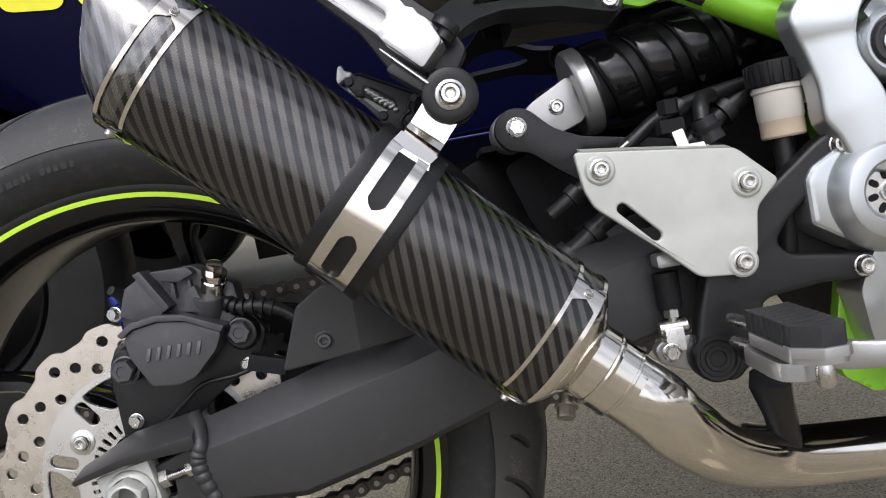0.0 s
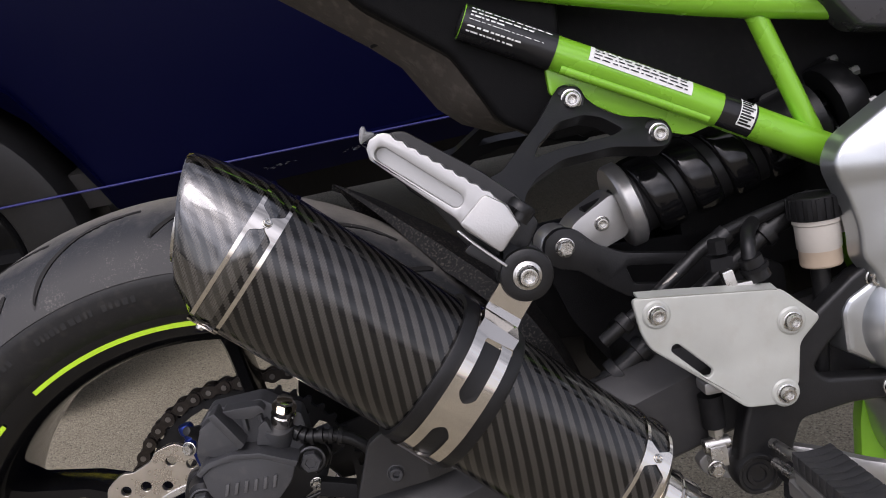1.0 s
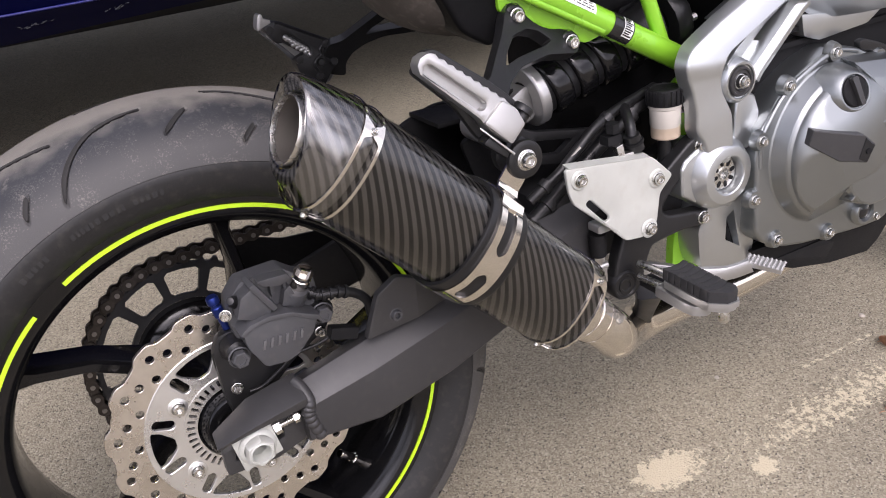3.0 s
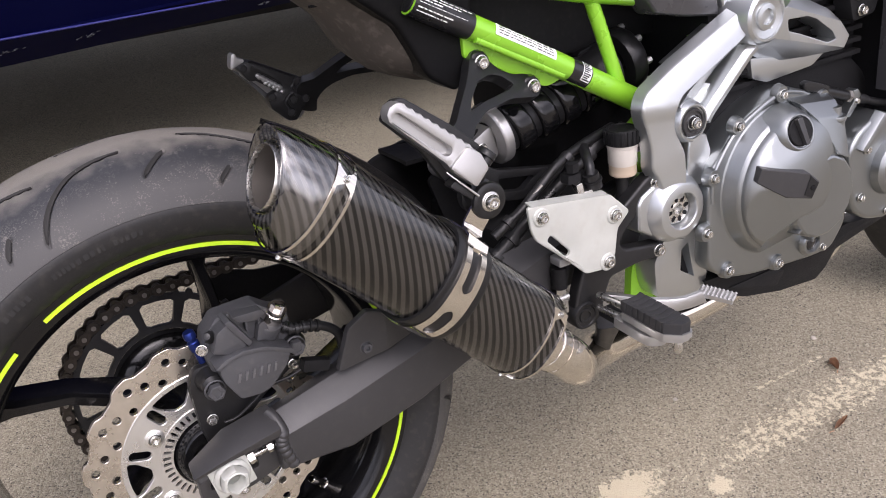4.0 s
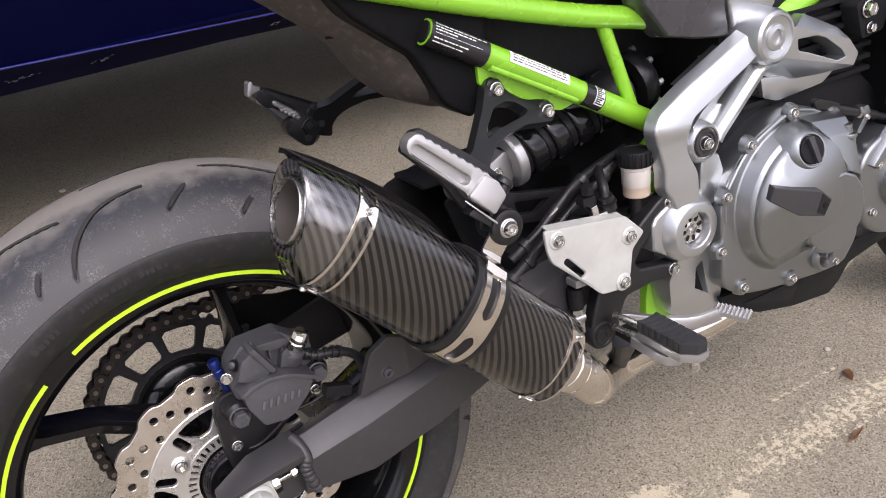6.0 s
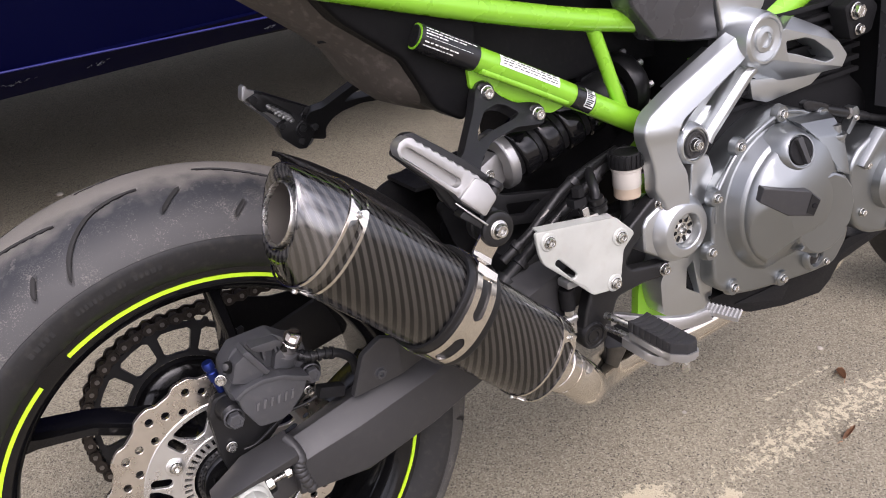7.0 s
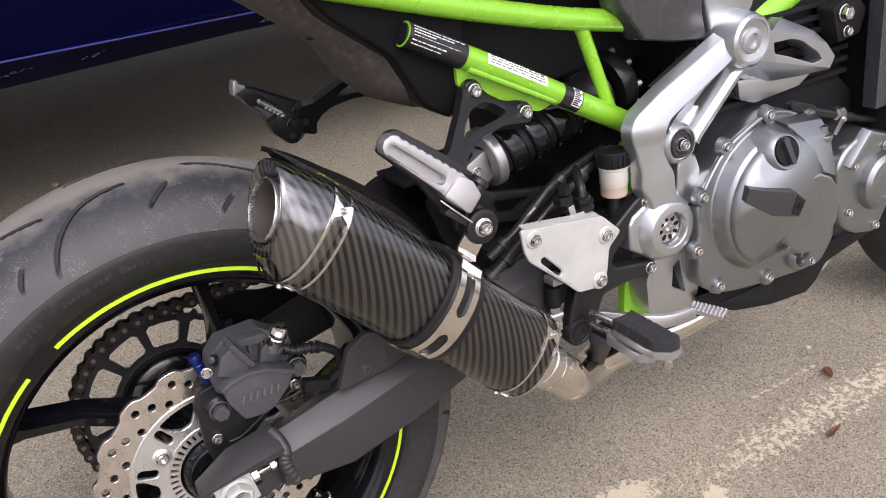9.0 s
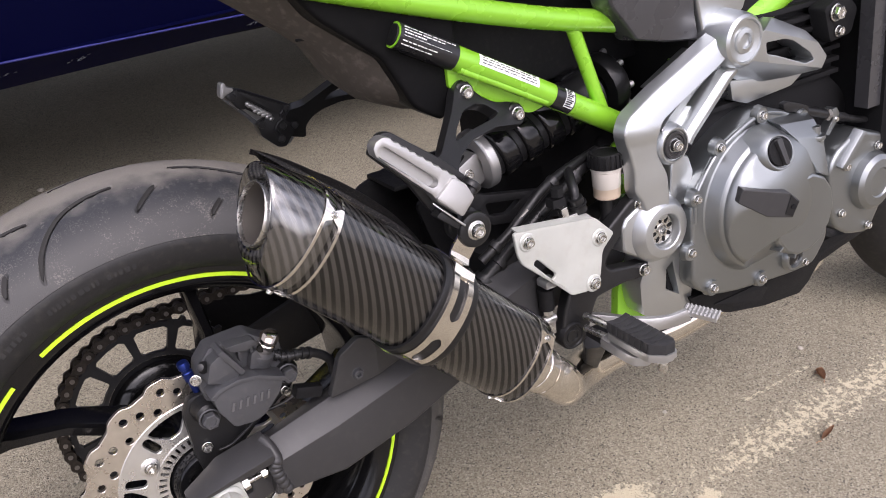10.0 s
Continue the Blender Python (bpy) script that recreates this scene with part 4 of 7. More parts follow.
# -- exhaust --
CAN_A, CAN_B = Vector((0.1, -0.214, 0.2796)), Vector((0.31, -0.2007, 0.0715))
CAN_K = (CAN_B - CAN_A).normalized()
CAN_W = (Vector((0, 1, 0)) - CAN_K * CAN_K.y).normalized()  # inboard
CAN_U = CAN_K.cross(CAN_W)  # up and ahead, square to the can
if CAN_U.z < 0:
    CAN_U = -CAN_U


def can_radius(th):
    """The can's oval: th 0 points outboard (to the right), 90 degrees up."""
    a, b, p = 0.049, 0.0452, 2.35
    return (abs(math.cos(th) / b) ** p + abs(math.sin(th) / a) ** p) ** (-1 / p)


def can_point(s, th, scale=1.0, extra=0.0):
    r = can_radius(th) * scale * (1 - 0.05 * s) + extra
    return CAN_A + CAN_K * s - CAN_W * (r * math.cos(th)) + CAN_U * (r * math.sin(th))


def can_skin(rows, n=72, t0=-math.pi, t1=math.pi, bm=None, shift=None):
    """Skins rows (s, scale, extra) round the can from angle t0 to t1; shift(th) slides a row along the can where its third value asks."""
    own = bmesh.new()
    full = t1 - t0 > 6.28
    layer = own.loops.layers.uv.new("UVMap")
    steps = n if full else n + 1
    grid = []
    for k in range(steps):
        th = t0 + (t1 - t0) * k / n
        grid.append([own.verts.new(can_point(s + (shift(th) * sl if shift else 0), th, sc, ex)) for s, sc, ex, *rest in rows for sl in [rest[0] if rest else 0.0]])
    for k in range(n):
        th0, th1 = t0 + (t1 - t0) * k / n, t0 + (t1 - t0) * (k + 1) / n
        for i in range(len(rows) - 1):
            f = own.faces.new((grid[k][i], grid[(k + 1) % steps][i], grid[(k + 1) % steps][i + 1], grid[k][i + 1]))
            for lp, (th, j) in zip(f.loops, ((th0, i), (th1, i), (th1, i + 1), (th0, i + 1))):
                s = rows[j][0] + (shift(th) * rows[j][3] if shift and len(rows[j]) > 3 else 0)
                lp[layer].uv = (0.047 * th, s)
    return own if bm is None else merge(own, Matrix.Identity(4), bm)


exhaust = part("silencer", can_skin([(0.0, 1, 0.0)] + [(0.3 * k / 12, 1, 0.0) for k in range(1, 13)]), CARBON, motorcycle, "aftermarket silencer with a glossy carbon twill sleeve", 60)
oblique = lambda th: -0.0185 * math.sin(th)
part("end_cap", can_skin([(0.003, 0.985, 0.0), (-0.006, 1.0, 0.0004), (-0.014, 0.99, 0.0, 0.2), (-0.02, 0.96, 0.0, 0.4), (-0.029, 0.905, 0.0, 0.7), (-0.038, 0.845, 0.0, 0.95), (-0.043, 0.805, 0.0, 1.0), (-0.0455, 0.775, 0.0, 1.0), (-0.0462, 0.755, 0.0, 1.0)], 96, shift=oblique), CARBON_CAP, exhaust, "oblique carbon end cap with a smooth lacquered rim", 60)
mouth = Matrix.Translation(CAN_A + CAN_K * -0.0455) @ (CAN_K * -1 - CAN_U * 0.38).to_track_quat("Z", "Y").to_matrix().to_4x4()
face = bmesh.new()
face_uv = face.loops.layers.uv.new("UVMap")
face_rows = []
for k in range(97):
    th = -math.pi + TAU * k / 96
    edge = can_point(-0.0462 + oblique(th), th, 0.755)
    flat = mouth.inverted() @ edge
    flat.z = 0
    ring = [(mouth @ (flat.normalized() * r + Vector((0, 0, h)))) for r, h in ((0.0302, -0.001), (0.0288, -0.0025), (0.0282, -0.008))]
    face_rows.append([face.verts.new(p) for p in (edge, edge.lerp(ring[0], 0.5) - CAN_K * 0.0012, *ring)])
for k, (p, q) in enumerate(zip(face_rows, face_rows[1:])):
    for i in range(4):
        f = face.faces.new((p[i], q[i], q[i + 1], p[i + 1]))
        for lp, (a, b) in zip(f.loops, ((k, i), (k + 1, i), (k + 1, i + 1), (k, i + 1))):
            lp[face_uv].uv = (0.047 * TAU * a / 96, -0.047 - 0.004 * b)
part("rolled_rim", face, CARBON_CAP, exhaust, "carbon rim rolled in round the outlet", 60)
part("outlet", lathe([(0.0274, -0.03), (0.0276, 0.0015), (0.027, 0.0028), (0.0261, 0.0026), (0.0257, 0.0005), (0.0255, -0.002)], mouth, 64), STEEL, exhaust, "steel outlet lip")
part("outlet_bore", lathe([(0.0255, -0.0015), (0.0248, -0.07), (0.0, -0.072)], mouth, 64), SOOT, exhaust, "sooty bore of the outlet")


def slotted(s0, s1, half, plates, taper, e0, e1, power=1.0, n=180):
    """A band round the can from s0 to s1 with windows between the plates (middle angle, half angle); the windows narrow towards their ends."""
    own = bmesh.new()
    mid = (s0 + s1) / 2
    grid, gaps = [], []
    for k in range(n):
        th = 360 * k / n - 180
        d = min(abs((th - c + 180) % 360 - 180) - hw for c, hw in plates)
        h = half * max(0.0, min(1.0, d / taper)) ** power
        gaps.append(h)
        row = []
        for s in (s0, mid - max(h, 0.0001), mid + max(h, 0.0001), s1):
            row.append((own.verts.new(can_point(s, radians(th), 1, e0)), own.verts.new(can_point(s, radians(th), 1, e1))))
        grid.append(row)
    for k in range(n):
        a, b = grid[k - 1], grid[k]
        for i in range(3):
            if i == 1 and max(gaps[k - 1], gaps[k]) > 0:
                continue
            for layer in (0, 1):
                own.faces.new((a[i][layer], b[i][layer], b[i + 1][layer], a[i + 1][layer]))
        for i in (0, 3) if max(gaps[k - 1], gaps[k]) == 0 else (0, 1, 2, 3):
            own.faces.new((a[i][0], b[i][0], b[i][1], a[i][1]))
    return own


def band(s0, s1, plates, name, label):
    """A polished band of two thin strips that run together into plates."""
    return part(name, slotted(s0, s1, (s1 - s0) / 2 - 0.0026, plates, 5, 0.0004, 0.0014, 0.6), CHROME, exhaust, label)


rear_band = band(-0.013, 0.007, ((40, 5.5), (-76, 8), (170, 14)), "rear_band", "polished double-strip band at the end cap")
front_band = band(0.28, 0.301, ((43, 6), (-80, 8), (170, 14)), "front_band", "polished double-strip band at the front of the sleeve")
for bnd, s, th in ((rear_band, -0.003, 40), (rear_band, -0.003, -76), (front_band, 0.2905, 43), (front_band, 0.2905, -80)):
    p = can_point(s, radians(th), 1, 0.0014)
    out = p - (CAN_A + CAN_K * (p - CAN_A).dot(CAN_K))
    again("rivet", SOCKET_BOLT, bnd, facing(p, out) @ Matrix.Scale(0.24, 4))
part("front_cone", can_skin([(0.298, 0.985, 0.0005), (0.303, 0.97, 0.0), (0.309, 0.83, 0.0), (0.3145, 0.68, 0.0), (0.318, 0.585, 0.0), (0.3185, 0.5, 0)], 96), CHROME, exhaust, "polished steel front cone", 50)
link_path = [CAN_A + CAN_K * s for s in (0.318, 0.33, 0.342, 0.35)] + spline([CAN_A + CAN_K * 0.357, CAN_A + CAN_K * 0.378, (0.3875, -0.181, -0.009), (0.427, -0.138, -0.044), (0.485, -0.094, -0.071), (0.579, -0.062, -0.089), (0.68, -0.055, -0.098), (0.8, -0.05, -0.09)], 8)
part("link_pipe", sweep(link_path, 0.0243, 48), CHROME, exhaust, "polished stainless link pipe bending under the footrest")
coll = facing(CAN_A + CAN_K * 0.317, CAN_K)
part("collar", lathe([(0.0235, 0.0), (0.0262, 0.0), (0.0264, 0.0006), (0.0264, 0.0136), (0.0272, 0.0142), (0.0275, 0.0154), (0.0272, 0.0166), (0.0262, 0.0172), (0.026, 0.0182), (0.026, 0.0304), (0.0264, 0.0306), (0.0264, 0.0324), (0.0258, 0.033), (0.0235, 0.033)], coll, 96), CHROME, exhaust, "double-ringed polished pipe collar", 10)
clamp = facing((0.3103, -0.2, 0.0246), (-0.22, -0.55, -0.8))
bm = lathe([(0.0, -0.02), (0.0042, -0.02), (0.0042, 0.0), (0.0078, 0.0), (0.0078, 0.0012), (0.0, 0.0012)], clamp, 20)
lathe([(0.0, 0.001), (0.0062, 0.001), (0.0062, 0.0075), (0.0055, 0.0084), (0.0, 0.0084)], clamp, 6, bm)
part("clamp_bolt", bm, CHAIN_PIN, exhaust, "hexagonal clamp bolt", 25)
# hanging strap over its rubber sleeve
MID = 0.154
part("strap_rubber", can_skin([(MID - 0.023, 1, 0.0003), (MID - 0.023, 1, 0.0035), (MID - 0.021, 1, 0.0042), (MID - 0.014, 1, 0.0034), (MID + 0.014, 1, 0.0034), (MID + 0.021, 1, 0.0042), (MID + 0.023, 1, 0.0035), (MID + 0.023, 1, 0.0003)], 96), RUBBER, exhaust, "black rubber sleeve under the strap")
part("strap", slotted(MID - 0.0135, MID + 0.0135, 0.0062, ((64, 9), (-8, 11), (-82, 26), (-170, 60), (108, 20)), 6, 0.0037, 0.0055, 0.5, 540), CHROME, exhaust, "polished slotted hanging strap", 50)
TAB = Vector((0.271, -0.206, 0.233))
base = can_point(MID, radians(52), 1, 0.0045)
tab_rows = []
bend = [base + Vector((-0.004, 0, -0.008)), base, base + Vector((0.006, 0.006, 0.0045)), Vector((0.249, -0.2205, 0.2085)), Vector((0.253, -0.2165, 0.2125)), TAB + Vector((0.004, -0.0095, 0.004))]
for k, p in enumerate(bend):
    d = (bend[min(k + 1, 5)] - bend[max(k - 1, 0)]).normalized()
    wide = (CAN_K - d * CAN_K.dot(d)).normalized() * (0.0135, 0.0135, 0.0135, 0.0128, 0.0125, 0.0125)[k]
    thick = d.cross(wide).normalized() * 0.0012
    tab_rows.append([p - wide - thick, p + wide - thick, p + wide + thick, p - wide + thick])
part("strap_tab", loft(tab_rows), CHROME, exhaust, "bent polished tab up to the hanger", 20)
grommet = part("grommet", lathe([(0.0, -0.016), (0.0165, -0.016), (0.0178, -0.013), (0.0178, -0.005), (0.014, -0.003), (0.014, 0.0085), (0.0172, 0.0095), (0.018, 0.012), (0.0172, 0.015), (0.0145, 0.0165), (0.0098, 0.016), (0.0092, 0.0145), (0.0, 0.0145)], facing(TAB, (0, -1, 0)), 40), RUBBER, exhaust, "round black rubber grommet")
part("bush", lathe([(0.0098, 0.0142), (0.0095, 0.0165), (0.0085, 0.0172), (0.0, 0.0172)], facing(TAB, (0, -1, 0)), 28), STEEL, grommet, "steel bush")
bolt(grommet, TAB + Vector((0, -0.0172, 0)), 0.0082)

# -- green rear frame --
def tube(name, path, r, mat, parent, label="", n=20):
    return part(name, sweep(path, r, n), mat, parent, label, 50)


subframe = tube("rear_frame", [(0.273, -0.104, 0.4045), (0.4, -0.105, 0.3338), (0.56, -0.108, 0.2398), (0.6, -0.108, 0.2163)], 0.0134, GREEN, motorcycle, "lime green tubular rear frame")
tube("upper_tube", spline([(0.15, -0.1, 0.478), (0.32, -0.102, 0.424), (0.45, -0.103, 0.387), (0.53, -0.105, 0.369), (0.6, -0.107, 0.354)], 6), 0.0126, GREEN, subframe)
tube("brace_tube", [(0.493, -0.101, 0.373), (0.529, -0.105, 0.262)], 0.0082, GREEN, subframe)
tube("front_tube", spline([(0.645, -0.105, 0.285), (0.69, -0.115, 0.305), (0.752, -0.12, 0.331), (0.79, -0.121, 0.347), (0.88, -0.125, 0.39)], 6), 0.0195, GREEN, subframe)
tube("lower_tube", spline([(0.565, -0.118, 0.25), (0.585, -0.108, 0.2), (0.59, -0.106, 0.15), (0.585, -0.105, 0.1)], 6), 0.013, GREEN, subframe)
part("pivot_plate", side(rounded([(0.535, 0.19), (0.6, 0.2), (0.63, 0.12), (0.62, 0.0), (0.6, -0.02), (0.555, -0.03), (0.53, -0.012), (0.533, 0.03), (0.54, 0.06), (0.534, 0.09), (0.55, 0.13)], 0.006), -0.112, -0.1, (), 0.002), GREEN, subframe, "lime green swingarm pivot plate")
bead = [Vector((0.338, -0.1125, 0.3565)).lerp(Vector((0.443, -0.1135, 0.298)), k / 60) for k in range(61)]
part("weld_bead", sweep(bead, [0.0038 + 0.00012 * math.sin(k * 1.9) for k in range(61)], 10), GREEN, subframe, "", 60)
part("gusset", side(rounded([(0.329, 0.362), (0.336, 0.37), (0.452, 0.302), (0.452, 0.292), (0.43, 0.287), (0.4, 0.298), (0.365, 0.322), (0.338, 0.334), (0.329, 0.338)], 0.005), -0.103, -0.096, (), 0.002), GREEN, subframe, "lime green gusset plate under the tube")


def wrap(name, p, q, r, a0, a1, mat, label, grow=0.0006):
    """A film wrapped part of the way round a tube, from p to q; angle 90 faces outboard."""
    d = (Vector(q) - Vector(p))
    z = d.normalized()
    x = Vector((0, 0, 1)) - z * z.z
    x.normalize()
    y = z.cross(x)
    if y.y > 0:
        y = -y
    own = bmesh.new()
    rows = []
    for k in range(25):
        a = radians(a0 + (a1 - a0) * k / 24)
        off = (x * math.cos(a) + y * math.sin(a)) * (r + grow)
        rows.append((own.verts.new(Vector(p) + off), own.verts.new(Vector(q) + off)))
    for a, b in zip(rows, rows[1:]):
        own.faces.new((a[0], b[0], b[1], a[1]))
    return part(name, own, mat, subframe, label, 60)


def on_tube(x):
    if x < 0.4:
        w = (x - 0.262) / 0.138
        return Vector((x, -0.104 - 0.001 * w, 0.4107 - 0.0769 * w))
    w = (x - 0.4) / 0.16
    return Vector((x, -0.105 - 0.003 * w, 0.3338 - 0.094 * w))


part("tube_plug", lathe([(0.0, 0.0), (0.0112, 0.0), (0.0112, 0.0025), (0.0104, 0.0034), (0.0, 0.0036)], facing((0.2745, -0.104, 0.4037), (-0.87, 0, 0.485)), 24), BLACK_PLASTIC, subframe)
wrap("black_label", on_tube(0.2735), on_tube(0.336), 0.0134, -60, 178, BLACK_LABEL, "black data label with white print")
wrap("white_label", on_tube(0.358), on_tube(0.43), 0.0134, 28, 82, WHITE_LABEL, "white warning label with black print")
wrap("code_label", on_tube(0.453), on_tube(0.477), 0.0134, 5, 150, BLACK_LABEL, "small black and white tyre label")
wrap("code_print", on_tube(0.4645), on_tube(0.4755), 0.0134, 22, 118, WHITE_LABEL, "", 0.001)
for k in range(10):
    wrap("print_bar", on_tube(0.4652), on_tube(0.4745 - 0.0015 * (k % 3)), 0.0134, 25 + 9 * k, 31 + 9 * k, BLACK_LABEL, "", 0.0013)
random.seed(4)
for row, (a, cover) in enumerate(((38, 0.92), (52, 0.7), (64, 0.4), (78, 0.9)  , (96, 0.6), (112, 0.5))):
    x = 0.277
    while x < 0.277 + 0.056 * cover:
        w = random.uniform(0.0012, 0.005)
        wrap("print_bar", on_tube(x), on_tube(min(x + w, 0.334)), 0.0134, a, a + (5 if row != 3 else 2), WHITE_LABEL, "", 0.0011)
        x += w + random.uniform(0.0006, 0.0016)
for row, a in enumerate((33, 44, 56, 68)):
    x = 0.361
    while x < 0.426:
        w = random.uniform(0.001, 0.006)
        wrap("print_bar", on_tube(x), on_tube(min(x + w, 0.428)), 0.0134, a, a + 4, BLACK_LABEL, "", 0.0011)
        x += w + random.uniform(0.001, 0.0022)


# -- passenger footrests and their hangers --
def box_section(wide, deep, bev=0.25):
    a, b = wide, deep
    return [(-a, -b * (1 - bev)), (-a * (1 - bev), -b), (a * (1 - bev), -b), (a, -b * (1 - bev)), (a, b * (1 - bev)), (a * (1 - bev), b), (-a * (1 - bev), b), (-a, b * (1 - bev))]


def passenger_side(flip):
    """The black hanger with its folded aluminium footrest; flip 1 is the right side, -1 the left."""
    f = lambda x, y, z: (x, y * flip, z)
    a, b, c = Vector((0.342, -0.1125, 0.3327)), Vector((0.4036, -0.1125, 0.2948)), Vector((0.271, -0.212, 0.238))
    if flip < 0:
        a.y = b.y = -0.134
    reach = 1.08 if flip > 0 else 1.0
    u = (b - a).normalized()
    v = ((c - a) - u * (c - a).dot(u)).normalized()
    m = Matrix((v, u, v.cross(u))).transposed().to_4x4()
    m.translation = a
    plate = [(0.004, -0.015), (-0.01, -0.0105), (-0.0135, 0.002), (-0.006, 0.0125), (-0.0015, 0.027), (-0.004, 0.045), (-0.0115, 0.062), (-0.0125, 0.074), (-0.003, 0.083), (0.008, 0.0815), (0.0135, 0.07), (0.0265, 0.0395), (0.053, 0.003), (0.074, -0.0125), (0.09, -0.0185), (0.108, -0.0185), (0.125, -0.008)]
    if flip > 0:
        plate += [(0.142, 0.006), (0.155, 0.002), (0.159, -0.01), (0.15, -0.023)]
    plate += [(0.132, -0.028), (0.118, -0.04), (0.106, -0.05), (0.092, -0.05), (0.0862, -0.044), (0.0795, -0.0385), (0.055, -0.03), (0.0313, -0.0215), (0.015, -0.017)]
    window = [(0.0235, -0.0055), (0.009, 0.012), (0.005, 0.026), (0.0075, 0.045), (0.0165, 0.0375), (0.0445, -0.0005), (0.061, -0.0185), (0.048, -0.0165)]
    bm = slab(rounded([(p * reach, q) for p, q in plate], 0.006, 4), -0.013, 0.0, [rounded([(p * reach, q) for p, q in window], 0.004, 4)], 0.0032, m, None, 3)
    for p in (a, b):
        lathe([(0.0125, -0.004), (0.012, 0.0015), (0.0105, 0.0028), (0.0, 0.0028)], facing(p - m.to_3x3().col[2] * 0.003, (0, -1, 0.1)), 24, bm)
        lathe([(0.0, -0.01), (0.0115, -0.01), (0.0115, 0.006)], facing(p + Vector((0, 0.012, 0)), (0, -1, 0)), 24, bm)
    if flip < 0:
        bm.transform(Matrix.Diagonal((1, -1, 1, 1)))
    hang = part("hanger", bm, BLACK_PAINT, motorcycle, "satin black forked footrest hanger", 22)
    bolt(hang, f(a.x, a.y - 0.001, a.z), 0.0078, (0, -flip, 0))
    bolt(hang, f(b.x, b.y - 0.001, b.z), 0.0078, (0, -flip, 0))
    # footrest: a ribbed casting that lies folded along the hanger
    tip, root = Vector(f(0.191, -0.2, 0.336)), Vector(f(0.277, -0.217, 0.253))
    along_way = (root - tip).normalized()
    outw = (Vector((0, -flip, 0)) - along_way * along_way.dot(Vector((0, -flip, 0)))).normalized()
    up_way = outw.cross(along_way)
    if up_way.z < 0:
        up_way = -up_way
    m = Matrix((along_way, up_way, outw)).transposed().to_4x4()
    m.translation = tip
    top = [(0.004 + 0.082 * k / 18, 0.0085 + (0.0016 if k % 2 else 0.0) + 0.004 * k / 18) for k in range(19)]
    outline = [(0.0015, 0.006), (-0.001, 0.0), (0.0005, -0.006), (0.006, -0.0105)] + [(0.072, -0.0125), (0.082, -0.0155), (0.107, -0.0155), (0.1095, -0.012), (0.1095, 0.006), (0.096, 0.0125)] + top[::-1]
    bm = slab(outline, -0.012, 0.006, [slot(0.011, -0.0035, 0.066, -0.0025, 0.0048)], 0.0016, m)
    slab(slot(0.011, -0.0035, 0.066, -0.0025, 0.006), -0.012, -0.005, (), 0, m, bm)
    slab(rounded([(0.076, -0.0145), (0.109, -0.0152), (0.1092, 0.006), (0.094, 0.0125), (0.079, 0.0105)], 0.003), 0.004, 0.0095, (), 0.0025, m, bm)
    if flip < 0:
        bm.transform(Matrix.Translation((-0.004, 0.0, -0.014)))
    peg = part("passenger_footrest", bm, ALU, motorcycle, "folded bare aluminium passenger footrest with ribbed edge", 40)
    if flip < 0:
        backing = part("footrest_backing", side(rounded([(0.1948, 0.3255), (0.2008, 0.3248), (0.2607, 0.2913), (0.2702, 0.2803), (0.2671, 0.2647), (0.2586, 0.2555), (0.2452, 0.2392), (0.2345, 0.241), (0.2154, 0.2604), (0.2115, 0.2775), (0.2251, 0.2815), (0.2335, 0.284), (0.2325, 0.2895), (0.2171, 0.3025), (0.207, 0.308), (0.2018, 0.306), (0.2024, 0.2988), (0.1929, 0.3004), (0.1804, 0.3208)], 0.003, 3), 0.184, 0.2, (), 0.002, None, 2), BLACK_PAINT, peg, "black underside of the footrest", 25)
        part("edge_rib", sweep([(0.1955, 0.1832, 0.3243), (0.2005, 0.1832, 0.3238), (0.23, 0.1832, 0.3072), (0.2595, 0.1832, 0.2906)], 0.0016, 8), BLACK_PAINT, backing)
        part("scroll_rib", sweep(spline([(0.252, 0.184, 0.2885), (0.2455, 0.184, 0.283), (0.246, 0.184, 0.276), (0.2395, 0.184, 0.272), (0.235, 0.184, 0.2655), (0.238, 0.184, 0.258), (0.2385, 0.184, 0.252)], 5), 0.0022, 8), BLACK_PAINT, backing)
        for x, z in ((0.1877, 0.3177), (0.2175, 0.276), (0.2535, 0.2881), (0.2605, 0.2651), (0.2399, 0.2515), (0.2445, 0.2672)):
            part("stud", lathe([(0.0, 0.0), (0.0052, 0.0), (0.0049, 0.003), (0.0042, 0.0038), (0.0, 0.004)], facing((x, 0.1842, z), (0, -1, 0)), 20), BLACK_PAINT, backing)
        inlay = part("tread_inlay", side(rounded([(0.2005, 0.309), (0.208, 0.31), (0.2345, 0.291), (0.236, 0.281), (0.228, 0.279), (0.2, 0.301)], 0.002), 0.186, 0.196, (), 0.0005), BLACK_PAINT, backing, "black recess of the tread")
        for k in range(6):
            for j in range(3):
                x, z = 0.2055 + 0.0046 * k + 0.0018 * j, 0.3055 - 0.0037 * k - 0.0047 * j + (0.0022 if j else 0)
                if j < 2 or k > 0:
                    part("tread_bead", ball((x, 0.1835, z), 0.0036, None, 8, (1, 0.8, 0.85)), ALU, inlay, "" if k + j else "bare aluminium bead")
        part("tip_plate", side(rounded([(0.1781, 0.3347), (0.181, 0.3371), (0.1838, 0.3358), (0.1844, 0.3309), (0.1924, 0.3279), (0.1925, 0.3237), (0.1869, 0.3226), (0.1802, 0.3201), (0.176, 0.3176), (0.1748, 0.3226)], 0.0012, 2), 0.186, 0.2, (), 0.0015, None, 2), ALU, peg, "bare aluminium tip")
